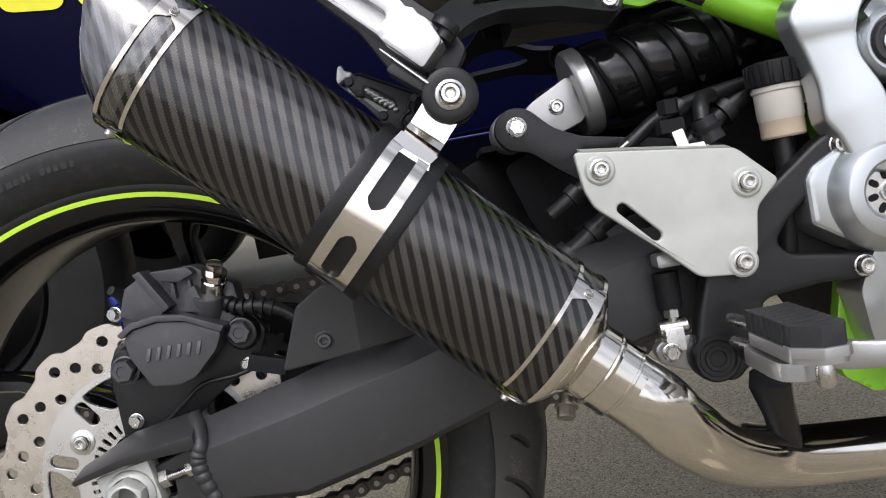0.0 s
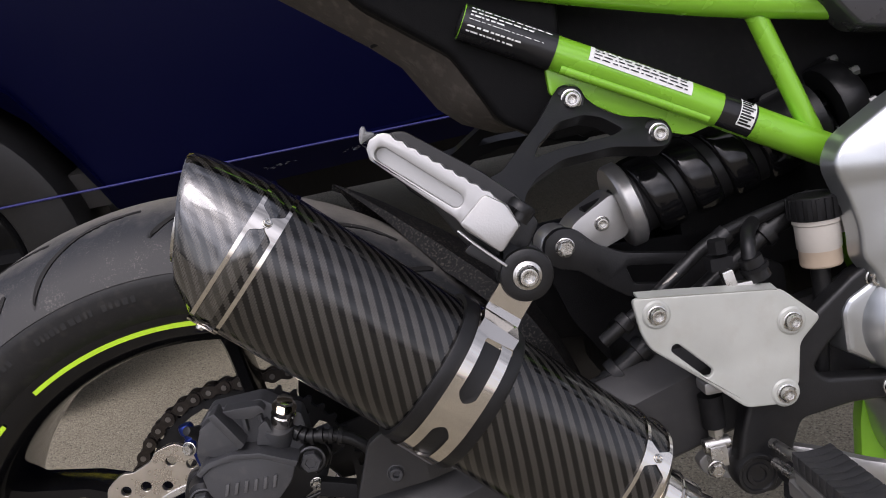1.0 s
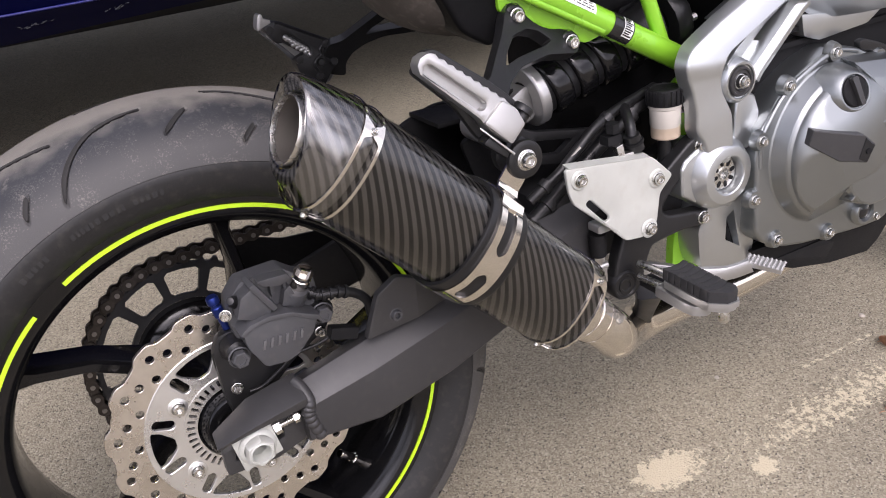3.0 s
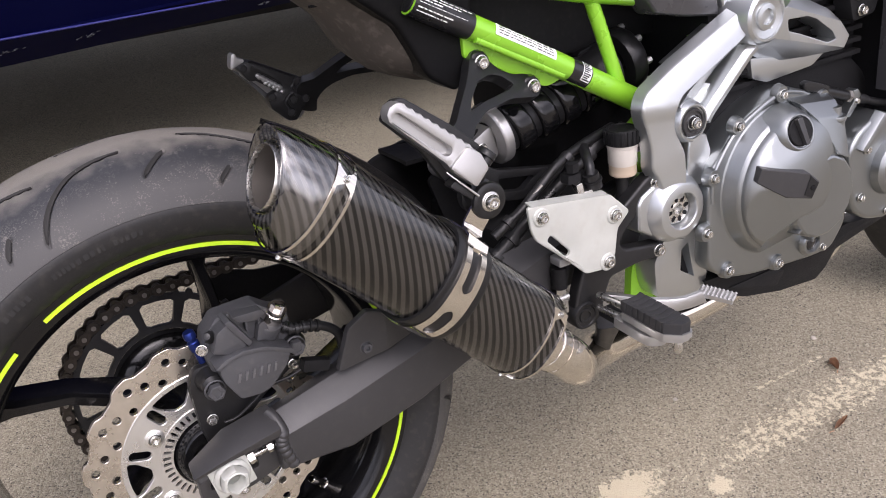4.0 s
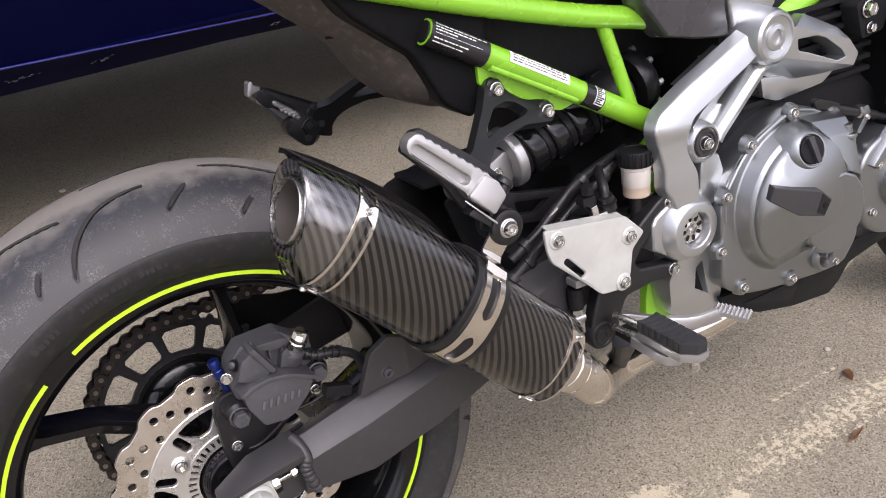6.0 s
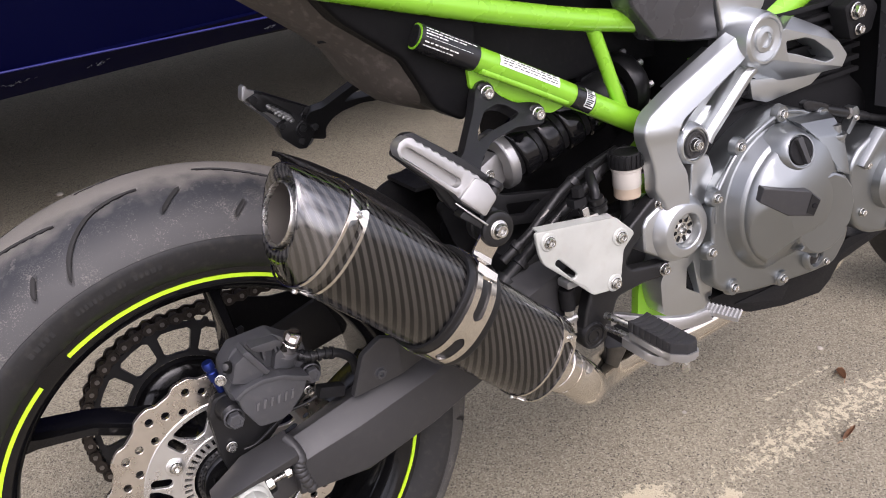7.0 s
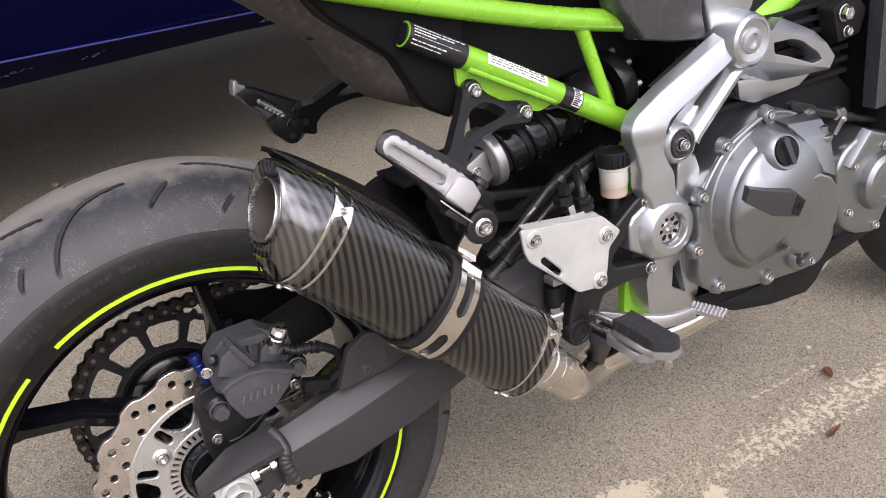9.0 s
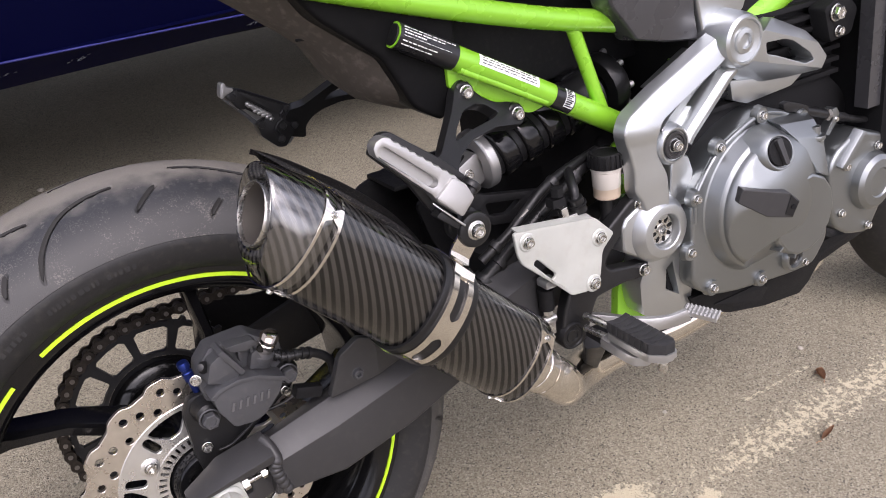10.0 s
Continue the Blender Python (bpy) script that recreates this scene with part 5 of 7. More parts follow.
        part("under_web", side([(0.1762, 0.3176), (0.1885, 0.3098), (0.2035, 0.2936), (0.219, 0.2755), (0.2164, 0.268), (0.2005, 0.2905)], 0.191, 0.194, (), 0.0005), CALIPER, peg)
        return hang
    backing = part("footrest_backing", slab(rounded([(0.012, 0.0165), (0.004, 0.009), (0.006, -0.0115), (0.055, -0.0145), (0.085, -0.024), (0.118, -0.026), (0.124, -0.01), (0.12, 0.014), (0.1, 0.021), (0.07, 0.0215)], 0.004), -0.022, -0.0125, (), 0.002, m), BLACK_PAINT, peg, "black underside of the footrest")
    inlay = part("tread_inlay", slab(rounded([(0.032, 0.0062), (0.034, -0.0085), (0.071, -0.0105), (0.074, 0.0078)], 0.004), -0.0232, -0.0219, (), 0.0005, m), BLACK_PAINT, backing, "black recess of the tread")
    for k in range(5):
        for j in range(3):
            part("tread_bead", ball(m @ Vector((0.0365 + 0.0075 * k, -0.0062 + 0.0058 * j - 0.0003 * k, -0.0232)), 0.0031, None, 8, (1, 0.8, 1)), ALU, inlay, "" if k + j else "bare aluminium bead")
    part("spring_clip", sweep([m @ Vector((0.078, -0.0185, 0.002)), m @ Vector((0.09, -0.0195, 0.0065)), m @ Vector((0.116, -0.0205, 0.0065)), m @ Vector((0.119, -0.0225, 0.0)), m @ Vector((0.119, -0.0225, -0.008))], 0.0011, 8), STEEL, peg, "bright wire clip")
    for u, v in ((0.018, -0.001), (0.081, 0.0085), (0.081, -0.013), (0.1, -0.006), (0.113, -0.018), (0.114, 0.004)):
        part("stud", lathe([(0.0, 0.0), (0.0052, 0.0), (0.0045, 0.0025), (0.0, 0.003)], m @ Matrix.Translation((u, v, -0.0215)) @ pose(0, 0, 0, 180, 0, 0), 12), BLACK_PAINT, backing)
    bm = slab(rounded([(0.088, -0.028), (0.122, -0.026), (0.122, -0.019), (0.09, -0.019)], 0.003), -0.012, 0.003, (), 0.001, m)
    lathe([(0.0, -0.004), (0.006, -0.004), (0.006, 0.004), (0.0, 0.004)], m @ Matrix.Translation((0.107, 0.012, 0.0)) @ pose(0, 0, 0, 90, 0, 0), 16, bm)
    part("detent_plate", bm, BLACK_PAINT, peg)
    bm = lathe([(0.0, -0.002), (0.0095, -0.002), (0.0095, 0.002), (0.008, 0.004), (0.0, 0.0045)], m @ Matrix.Translation((0.104, 0.0155, 0.0)) @ pose(0, 0, 0, -90, 0, 0), 20)
    part("pivot_cap", bm, BLACK_PAINT, peg)
    return hang


passenger_side(1)
passenger_side(-1)

# -- shock absorber and linkage --
S0, S1 = Vector((0.372, -0.058, 0.235)), Vector((0.575, -0.055, 0.281))
SK = (S1 - S0).normalized()
shock = part("shock_absorber", lathe([(0.0, -0.035), (0.013, -0.035), (0.014, 0.0), (0.03, 0.002), (0.031, 0.008), (0.0295, 0.01), (0.0305, 0.13), (0.031, 0.14), (0.033, 0.17), (0.0, 0.172)], facing(S0 + SK * 0.012, SK), 32), BLACK_PAINT, motorcycle, "black coil-over shock absorber lying almost flat")
own = bmesh.new()
rings = []
x = (Vector((0, 0, 1)) - SK * SK.z).normalized()
y = SK.cross(x)
for k in range(4 * 40 + 1):
    a = TAU * k / 40
    way = x * math.cos(a) + y * math.sin(a)
    mid = S0 + SK * (0.028 + 0.033 * k / 40)
    rings.append([own.verts.new(mid + way * (0.0272 + p) + SK * q) for p, q in rounded([(-0.0075, -0.0125), (0.0075, -0.0125), (0.0075, 0.0125), (-0.0075, 0.0125)], 0.006, 4)])
for p, q in zip(rings, rings[1:]):
    for i in range(len(p)):
        own.faces.new((p[i - 1], p[i], q[i], q[i - 1]))
own.faces.new(rings[0])
own.faces.new(rings[-1])
part("spring", own, GLOSS_BLACK, shock, "gloss black coil spring", 40)
part("spring_seat", lathe([(0.0165, 0.0), (0.034, 0.0), (0.0358, 0.002), (0.036, 0.004), (0.036, 0.0115), (0.034, 0.013), (0.016, 0.013)], facing(S0 + SK * 0.004, SK), 48), ALU, shock, "machined aluminium spring seat")
part("adjuster_ring", lathe([(0.02, 0.0), (0.037, 0.0), (0.039, 0.004), (0.039, 0.018), (0.036, 0.022), (0.02, 0.022)], facing(S0 + SK * 0.196, SK), 16), BLACK_PAINT, shock, "notched preload ring")
bm = bmesh.new()
for k in range(8):
    a = TAU * k / 8
    x = Vector((0, 0, 1)) - SK * SK.z
    x.normalize()
    y = SK.cross(x)
    lathe([(0.0, 0.0), (0.004, 0.0), (0.004, 0.006), (0.0, 0.006)], facing(S0 + SK * 0.214 + (x * math.cos(a) + y * math.sin(a)) * 0.037, SK), 6, bm)
part("ring_tabs", bm, ALU, shock)
clevis = part("shock_clevis", side(rounded([(0.33, 0.205), (0.327, 0.222), (0.338, 0.234), (0.372, 0.251), (0.384, 0.236), (0.38, 0.214), (0.352, 0.205)], 0.005), -0.072, -0.03, (), 0.002), ALU, shock, "bare aluminium shock clevis")
bolt(clevis, (0.359, -0.072, 0.228), 0.0062)
linkage = part("linkage_plate", side(rounded([(0.306, 0.212), (0.309, 0.226), (0.321, 0.233), (0.335, 0.23), (0.352, 0.212), (0.372, 0.202), (0.43, 0.19), (0.47, 0.182), (0.5, 0.165), (0.5, 0.14), (0.42, 0.155), (0.37, 0.165), (0.35, 0.18), (0.332, 0.196), (0.315, 0.2)], 0.006), -0.082, -0.073, [rounded([(0.37, 0.192), (0.42, 0.183), (0.4, 0.17), (0.375, 0.175)], 0.004)], 0.002), BLACK_PAINT, motorcycle, "satin black suspension link plate")
part("linkage_bush", lathe([(0.0, 0.0), (0.0165, 0.0), (0.0165, 0.028), (0.015, 0.03), (0.0, 0.03)], facing((0.322, -0.04, 0.2155), (0, -1, 0)), 28), ALU, linkage)
bolt(linkage, (0.324, -0.082, 0.217), 0.0088, mesh=HEX_BOLT)

# -- rider's footrest, heel plate, pedal and rear brake master cylinder --
bracket = part("footrest_bracket", side(rounded([(0.43, 0.088), (0.45, 0.12), (0.468, 0.128), (0.522, 0.166), (0.536, 0.172), (0.547, 0.165), (0.547, 0.152), (0.53, 0.144), (0.492, 0.113), (0.482, 0.1), (0.49, 0.09), (0.528, 0.084), (0.545, 0.082), (0.551, 0.072), (0.544, 0.063), (0.51, 0.066), (0.468, 0.062), (0.458, 0.04), (0.453, 0.02), (0.44, 0.008), (0.42, 0.012), (0.412, 0.028), (0.42, 0.06)], 0.006), -0.152, -0.136, (), 0.004, None, 3), BLACK_PAINT, motorcycle, "satin black forged rider footrest bracket")
for x, z in ((0.537, 0.16), (0.541, 0.073)):
    bolt(bracket, (x, -0.152, z), 0.0078)
HEEL = Matrix.Translation((0, -0.166, 0)) @ SIDE
heel = part("heel_plate", slab(rounded([(0.349, 0.187), (0.459, 0.171), (0.486, 0.144), (0.468, 0.128), (0.463, 0.096), (0.446, 0.084), (0.421, 0.087), (0.4, 0.108), (0.357, 0.147), (0.352, 0.16)], 0.005, 5), -0.0035, 0.0, [slot(0.376, 0.143, 0.396, 0.121, 0.0038)], 0.0025, HEEL, None, 3), PALE_ALU, motorcycle, "pale aluminium heel plate with a cut-out slot", 40)
part("bent_flange", loft([[(x, -0.1648, z - 0.001), (x, -0.1662, z + 0.0012), (x, -0.1545, z + 0.0035), (x, -0.1545, z + 0.0015)] for x, z in ((0.354, 0.1855), (0.38, 0.182), (0.42, 0.176), (0.456, 0.1705))]), PALE_ALU, heel)
for p in ((0.365, -0.1665, 0.172), (0.463, -0.1665, 0.146), (0.4515, -0.1665, 0.0925)):
    part("boss", lathe([(0.0, 0.0), (0.0108, 0.0), (0.0092, 0.0014), (0.0, 0.0014)], facing(p, (0, -1, 0)), 24), PALE_ALU, heel)
    bolt(heel, (p[0], p[1] - 0.0015, p[2]), 0.0072)
P0, P1 = Vector((0.446, -0.2, 0.049)), Vector((0.449, -0.286, 0.0445))
PK = (P1 - P0).normalized()
PU = (Vector((0, 0, 1)) - PK * PK.z).normalized()
PX = PU.cross(PK)
m = Matrix((PK, PX, PU)).transposed().to_4x4()
m.translation = P0
PAD = [(0.008, -0.0138), (0.07, -0.0142), (0.0835, -0.002), (0.0845, 0.01), (0.078, 0.0142), (0.008, 0.0138)]
peg = part("rider_footrest", slab(rounded(grown(PAD, 0.0012), 0.004), -0.004, 0.0045, (), 0.002, m), ALU, motorcycle, "aluminium rider footrest with a ribbed rubber top")
part("casting", slab(rounded([(-0.004, -0.012), (0.04, -0.013), (0.052, -0.011), (0.06, 0.0), (0.058, 0.009), (-0.004, 0.009)], 0.004), -0.019, -0.0075, (), 0.003, m @ Matrix.Translation((0, -0.003, 0))), ALU, peg)
part("rubber_pad", slab(rounded(grown(PAD, -0.0004), 0.004), 0.0046, 0.0181, (), 0.0026, m, None, 3), PAD_RUBBER, peg, "black ribbed rubber pad")
for k in range(8):
    u = 0.0072 + 0.0088 * k
    bend = 0.0035
    rib = slab(rounded([(u, -0.0146), (u + 0.0079, -0.0146), (u + 0.0079 + bend, -0.004), (u + 0.0079 + bend, 0.004), (u + 0.0079, 0.0146), (u, 0.0146), (u + bend, 0.004), (u + bend, -0.004)] if k < 7 else [(u, -0.0146), (0.0712, -0.0146), (0.0842, -0.002), (0.085, 0.0105), (0.0785, 0.0149), (u, 0.0146), (u + bend, 0.004), (u + bend, -0.004)], 0.0008, 2), 0.006, 0.0186, (), 0.0009, m, None, 2)
    part("rib", rib, PAD_RUBBER, peg)
part("end_plate", slab(rounded([(0.062, -0.0158), (0.0725, -0.016), (0.0865, -0.0025), (0.0875, 0.011), (0.082, 0.0158), (0.078, 0.0148), (0.0848, 0.0105), (0.0838, -0.0015), (0.0705, -0.0146)], 0.0012, 2), 0.0, 0.0062, (), 0.001, m), ALU, peg)
part("stand_post", sweep([(0.462, -0.15, 0.006), (0.47, -0.135, -0.02), (0.482, -0.11, -0.055)], [1.3, 1.0, 0.9], cross=box_section(0.011, 0.008)), BLACK_PAINT, bracket)
part("feeler", lathe([(0.0, 0.0), (0.005, 0.0), (0.006, 0.004), (0.006, 0.012), (0.004, 0.015), (0.0, 0.0155)], facing(m @ Vector((0.078, 0.0, -0.004)), -PU) @ Matrix.Scale(0.95, 4), 14), STEEL, peg)
for z in (0.053, 0.037):
    part("hinge_pin", sweep([(0.437, -0.165, z + 0.002), (0.444, -0.212, z)], 0.0042, 16), STEEL, peg)
part("clevis", block(-0.034, -0.002, -0.008, 0.009, -0.022, -0.012, 0.003, m), BLACK_PAINT, peg)
part("pivot_boss", lathe([(0.0, 0.0), (0.0165, 0.0), (0.0172, 0.004), (0.0172, 0.0175), (0.0155, 0.02), (0.0135, 0.02), (0.0125, 0.0185), (0.0095, 0.0185), (0.0088, 0.02), (0.0062, 0.02), (0.0055, 0.0185), (0.0, 0.0185)], facing((0.427, -0.135, 0.027), (0, -1, 0)), 30), BLACK_PAINT, bracket)
pedal = part("brake_pedal", sweep(spline([(0.45, -0.13, 0.03), (0.475, -0.145, 0.025), (0.51, -0.174, 0.018), (0.54, -0.192, 0.018), (0.56, -0.206, 0.026)], 6), [0.8, 0.9, 0.9, 0.7, 0.7], cross=box_section(0.0055, 0.011)), ALU, motorcycle, "cast aluminium rear brake pedal", 50)
bm = bmesh.new()
TIP = Matrix.Translation((0.574, -0.212, 0.026)) @ pose(0, 0, 0, 8, 6, -62) @ Matrix.Scale(0.8, 4)
block(-0.026, 0.026, -0.011, 0.011, -0.005, 0.002, 0.002, TIP, bm)
for i in range(9):
    for j in range(4):
        lathe([(0.0029, 0.0), (0.0012, 0.0026), (0.0, 0.0026)], TIP @ Matrix.Translation((-0.0225 + 0.006 * i, -0.0085 + 0.0057 * j, 0.002)), 4, bm)
part("pedal_tip", bm, ALU, pedal, "knurled pedal tip")
part("pedal_lever", side(rounded([(0.392, 0.026), (0.388, 0.038), (0.398, 0.044), (0.43, 0.044), (0.438, 0.024), (0.425, 0.012)], 0.005), -0.134, -0.124, (), 0.002), ALU, pedal)
bolt(pedal, (0.397, -0.148, 0.036), 0.0075, mesh=HEX_BOLT)
master = part("master_cylinder", sweep([(0.404, -0.138, 0.092), (0.404, -0.138, 0.066)], [0.0095, 0.0088], 20), BLACK_PLASTIC, motorcycle, "rear brake master cylinder with rod and clevis")
part("push_rod", sweep([(0.404, -0.14, 0.066), (0.404, -0.139, 0.034)], 0.0034, 12), STEEL, master)
bm = block(-0.0065, 0.0065, -0.0075, 0.0075, -0.014, 0.003, 0.002, Matrix.Translation((0.402, -0.139, 0.05)))
lathe([(0.0, -0.01), (0.0055, -0.01), (0.0055, 0.01), (0.0, 0.01)], Matrix.Translation((0.403, -0.139, 0.052)) @ pose(0, 0, 0, 0, 90, 0), 16, bm)
part("rod_clevis", bm, STEEL, master)
part("lock_nut", lathe([(0.0, 0.0), (0.006, 0.0), (0.006, 0.0055), (0.0, 0.0055)], Matrix.Translation((0.404, -0.14, 0.0595)), 6), STEEL, master)
part("cylinder_body", side(rounded([(0.397, 0.106), (0.415, 0.106), (0.415, 0.096), (0.397, 0.096)], 0.003), -0.15, -0.132, (), 0.002), ALU, master)
bm = block(-0.008, 0.009, -0.007, 0.007, -0.005, 0.005, 0.002, Matrix.Translation((0.424, -0.142, 0.194)))
lathe([(0.0, 0.0), (0.0075, 0.0), (0.0075, 0.01), (0.0, 0.011)], facing((0.424, -0.146, 0.202), (0, 0, 1)), 6, bm)
part("banjo", bm, DARK_ENGINE, master)
RES = Matrix.Translation((0.509, -0.129, 0.172))
reservoir = part("fluid_reservoir", lathe([(0.0, 0.0), (0.0148, 0.0), (0.0158, 0.0015), (0.0158, 0.013), (0.0166, 0.0145), (0.0168, 0.033), (0.018, 0.034), (0.018, 0.038), (0.0, 0.038)], RES, 36, mats=[1, 1, 1, 0, 0, 0, 0, 0]), [FLUID, BRAKE_FLUID], motorcycle, "milky brake fluid reservoir with a black ribbed cap", 30)
cap = part("cap", lathe([(0.0, 0.0), (0.019, 0.0), (0.0195, 0.001), (0.0195, 0.0145), (0.018, 0.0175), (0.015, 0.0182), (0.014, 0.0172), (0.0, 0.0175)], RES @ Matrix.Translation((0, 0, 0.0375)), 36), BLACK_PLASTIC, reservoir, "black ribbed screw cap")
rib_bm = block(-0.0016, 0.0016, -0.001, 0.0013, 0.001, 0.0165, 0.0006)
rib_mesh = mesh_of("cap_rib", rib_bm, BLACK_PLASTIC)
for k in range(20):
    a = TAU * k / 20
    again("cap_rib", rib_mesh, cap, RES @ Matrix.Translation((0.0195 * math.cos(a), 0.0195 * math.sin(a), 0.0375)) @ pose(0, 0, 0, 0, 0, math.degrees(a) - 90))
part("ear", side(rounded([(0.521, 0.194), (0.521, 0.208), (0.54, 0.208), (0.541, 0.194)], 0.003), -0.133, -0.127, (), 0.001), FLUID, reservoir)
bolt(reservoir, (0.535, -0.133, 0.201), 0.0072)
tube("reservoir_hose", spline([(0.507, -0.129, 0.174), (0.507, -0.129, 0.15), (0.504, -0.125, 0.12), (0.5, -0.12, 0.08)], 6), 0.0075, RUBBER, reservoir, "black rubber hose")
hoses = tube("brake_hose", spline([(0.328, -0.105, 0.104), (0.354, -0.105, 0.12), (0.38, -0.105, 0.138), (0.442, -0.105, 0.177), (0.478, -0.105, 0.2), (0.5, -0.103, 0.208), (0.54, -0.095, 0.212)], 8), 0.0082, RUBBER, motorcycle, "black rubber brake hoses with clips")
tube("hose_line", spline([(0.333, -0.122, 0.146), (0.349, -0.124, 0.156), (0.37, -0.125, 0.168), (0.4, -0.122, 0.188), (0.43, -0.118, 0.205), (0.47, -0.11, 0.214), (0.52, -0.1, 0.22)], 8), 0.0055, RUBBER, hoses)
for p, r in (((0.343, -0.105, 0.113), 1.15), ((0.366, -0.105, 0.128), 1.0), ((0.352, -0.124, 0.158), 0.72), ((0.44, -0.117, 0.207), 0.72), ((0.478, -0.105, 0.2), 1.05)):
    part("hose_clip", lathe([(0.0078 * r, -0.0045), (0.0108 * r, -0.004), (0.0112 * r, 0.0), (0.0108 * r, 0.004), (0.0078 * r, 0.0045)], facing(p, (0.84, 0, 0.53)), 20), BLACK_PAINT, hoses)
part("foil_tag", sweep([(0.385, -0.1262, 0.1815), (0.397, -0.1262, 0.1885)], [0.0018, 0.0018], 8), CHAIN_PIN, hoses, "bright foil tag on a hose")
part("hose_crimp", sweep([(0.45, -0.15, 0.178), (0.445, -0.15, 0.195)], [0.0095, 0.0088], 18), BLACK_PAINT, hoses, "black crimped hose end")
part("crimp_ring", lathe([(0.0085, -0.0015), (0.0108, -0.0015), (0.0108, 0.0015), (0.0085, 0.0015)], facing((0.4475, -0.15, 0.187), (-0.28, 0, 0.96)), 20), DARK_ENGINE, hoses)
tube("upper_hose", spline([(0.445, -0.15, 0.193), (0.447, -0.146, 0.203), (0.453, -0.134, 0.21), (0.465, -0.115, 0.212)], 6), 0.0056, RUBBER, hoses)
bm = block(-0.004, 0.004, -0.004, 0.004, -0.012, 0.008, 0.0015, Matrix.Translation((0.4265, -0.152, 0.182)) @ pose(0, 0, 0, 0, -12, 0))
block(-0.003, 0.016, -0.004, 0.004, -0.004, 0.003, 0.0015, Matrix.Translation((0.429, -0.152, 0.176)), bm)
part("banjo_fitting", bm, STEEL, hoses, "bright steel banjo fitting")

# -- silver frame cover --
SPAR = [(0.703, 0.342), (0.668, 0.334), (0.564, 0.288), (0.522, 0.266), (0.512, 0.251), (0.5205, 0.228), (0.5265, 0.2), (0.526, 0.178), (0.534, 0.166), (0.542, 0.14), (0.566, 0.135), (0.569, 0.16), (0.567, 0.192), (0.554, 0.22), (0.555, 0.24), (0.563, 0.256), (0.597, 0.272), (0.655, 0.3), (0.672, 0.31), (0.703, 0.305)]


def spar_tilt(x, z):
    """The spar's face leans back towards its upper rear edge."""
    w = max(0.0, min(1.0, (z - 0.235) / 0.03))
    return 0.42 * (w * (-0.43 * (x - 0.6) + 0.9 * (z - 0.287)) - (1 - w) * 0.6 * (x - 0.537))


cover = part("frame_cover", flared(rounded(SPAR, 0.008), -0.162, -0.148, 0.004, 0.003, None, spar_tilt), SILVER, motorcycle, "silver painted frame cover with round bosses", 30)
part("spar_flank", side(rounded([(0.665, 0.33), (0.585, 0.292), (0.572, 0.286), (0.6, 0.276), (0.66, 0.306)], 0.003), -0.15, -0.12, (), 0.002), ENGINE, cover, "", 30)
wall_rows = []
for (x, z), (u, v) in zip([(0.668, 0.306), (0.64, 0.294), (0.62, 0.2837), (0.597, 0.271), (0.577, 0.2595), (0.562, 0.245)], [(0.684, 0.294), (0.66, 0.287), (0.634, 0.272), (0.612, 0.255), (0.594, 0.242), (0.578, 0.233)]):
    y = -0.1595 + spar_tilt(x, z)
    wall_rows.append([(x - 0.001, y, z + 0.0012), (u, y + 0.016, v), (u, y + 0.026, v), (x - 0.001, y + 0.012, z)])
part("inner_wall", loft(wall_rows), SILVER, cover, "", 30)
part("web", side(rounded([(0.575, 0.252), (0.6, 0.262), (0.63, 0.2535), (0.648, 0.2505), (0.622, 0.226), (0.59, 0.215), (0.568, 0.235)], 0.003), -0.146, -0.138, (), 0.002), SILVER, cover, "", 30)
rib_rows = []
for x, z, w in ((0.683, 0.2885, 0.92), (0.672, 0.281, 1.0), (0.642, 0.2535, 1.0), (0.612, 0.226, 1.0), (0.607, 0.2175, 0.9)):
    rib_rows.append([(x - 0.0085 * w, -0.144, z + 0.0065 * w), (x - 0.0055 * w, -0.159, z + 0.0045 * w), (x, -0.1635, z), (x + 0.005 * w, -0.1625, z - 0.004 * w), (x + 0.015 * w, -0.144, z - 0.0115 * w), (x + 0.015 * w, -0.12, z - 0.0115 * w), (x - 0.0085 * w, -0.12, z + 0.0065 * w)])
part("inner_rib", soften(loft(rib_rows), 0.0012, 2, 0.35), SILVER, cover, "", 25)
tube("frame_tube", [(0.55, -0.105, 0.205), (0.7, -0.112, 0.315)], 0.016, GREEN, subframe)
for x, z, y, r, deep in ((0.689, 0.321, -0.173, 0.031, 0.05), (0.58, 0.223, -0.168, 0.0235, 0.045)):
    part("round_boss", lathe([(0.0, -deep), (r * 1.16, -deep), (r * 1.05, -0.01), (r * 0.98, -0.003), (r * 0.88, 0.0), (r * 0.8, 0.0), (r * 0.77, -0.0022), (r * 0.5, -0.004), (r * 0.47, -0.002), (r * 0.3, -0.001), (r * 0.27, -0.0045), (0.0, -0.0045)], facing((x, y, z), (0, -1, 0)), 48), SILVER, cover, "", 25)
part("boss_ring", lathe([(0.0165, -0.002), (0.0155, 0.0006), (0.0135, 0.0006), (0.0125, -0.001), (0.0105, -0.001), (0.0095, 0.0002), (0.008, -0.002), (0.0, -0.002)], facing((0.58, -0.1685, 0.223), (0, -1, 0)), 32), GREY_PAINT, cover)
bolt(cover, (0.58, -0.171, 0.223), 0.0068)
part("hub_shoulder", flared(rounded([(0.508, 0.139), (0.514, 0.148), (0.538, 0.16), (0.57, 0.154), (0.6, 0.142), (0.607, 0.12), (0.604, 0.089), (0.58, 0.075), (0.54, 0.087), (0.508, 0.108)], 0.003), -0.156, -0.115, 0.002, 0.005), SILVER, cover, "", 22)
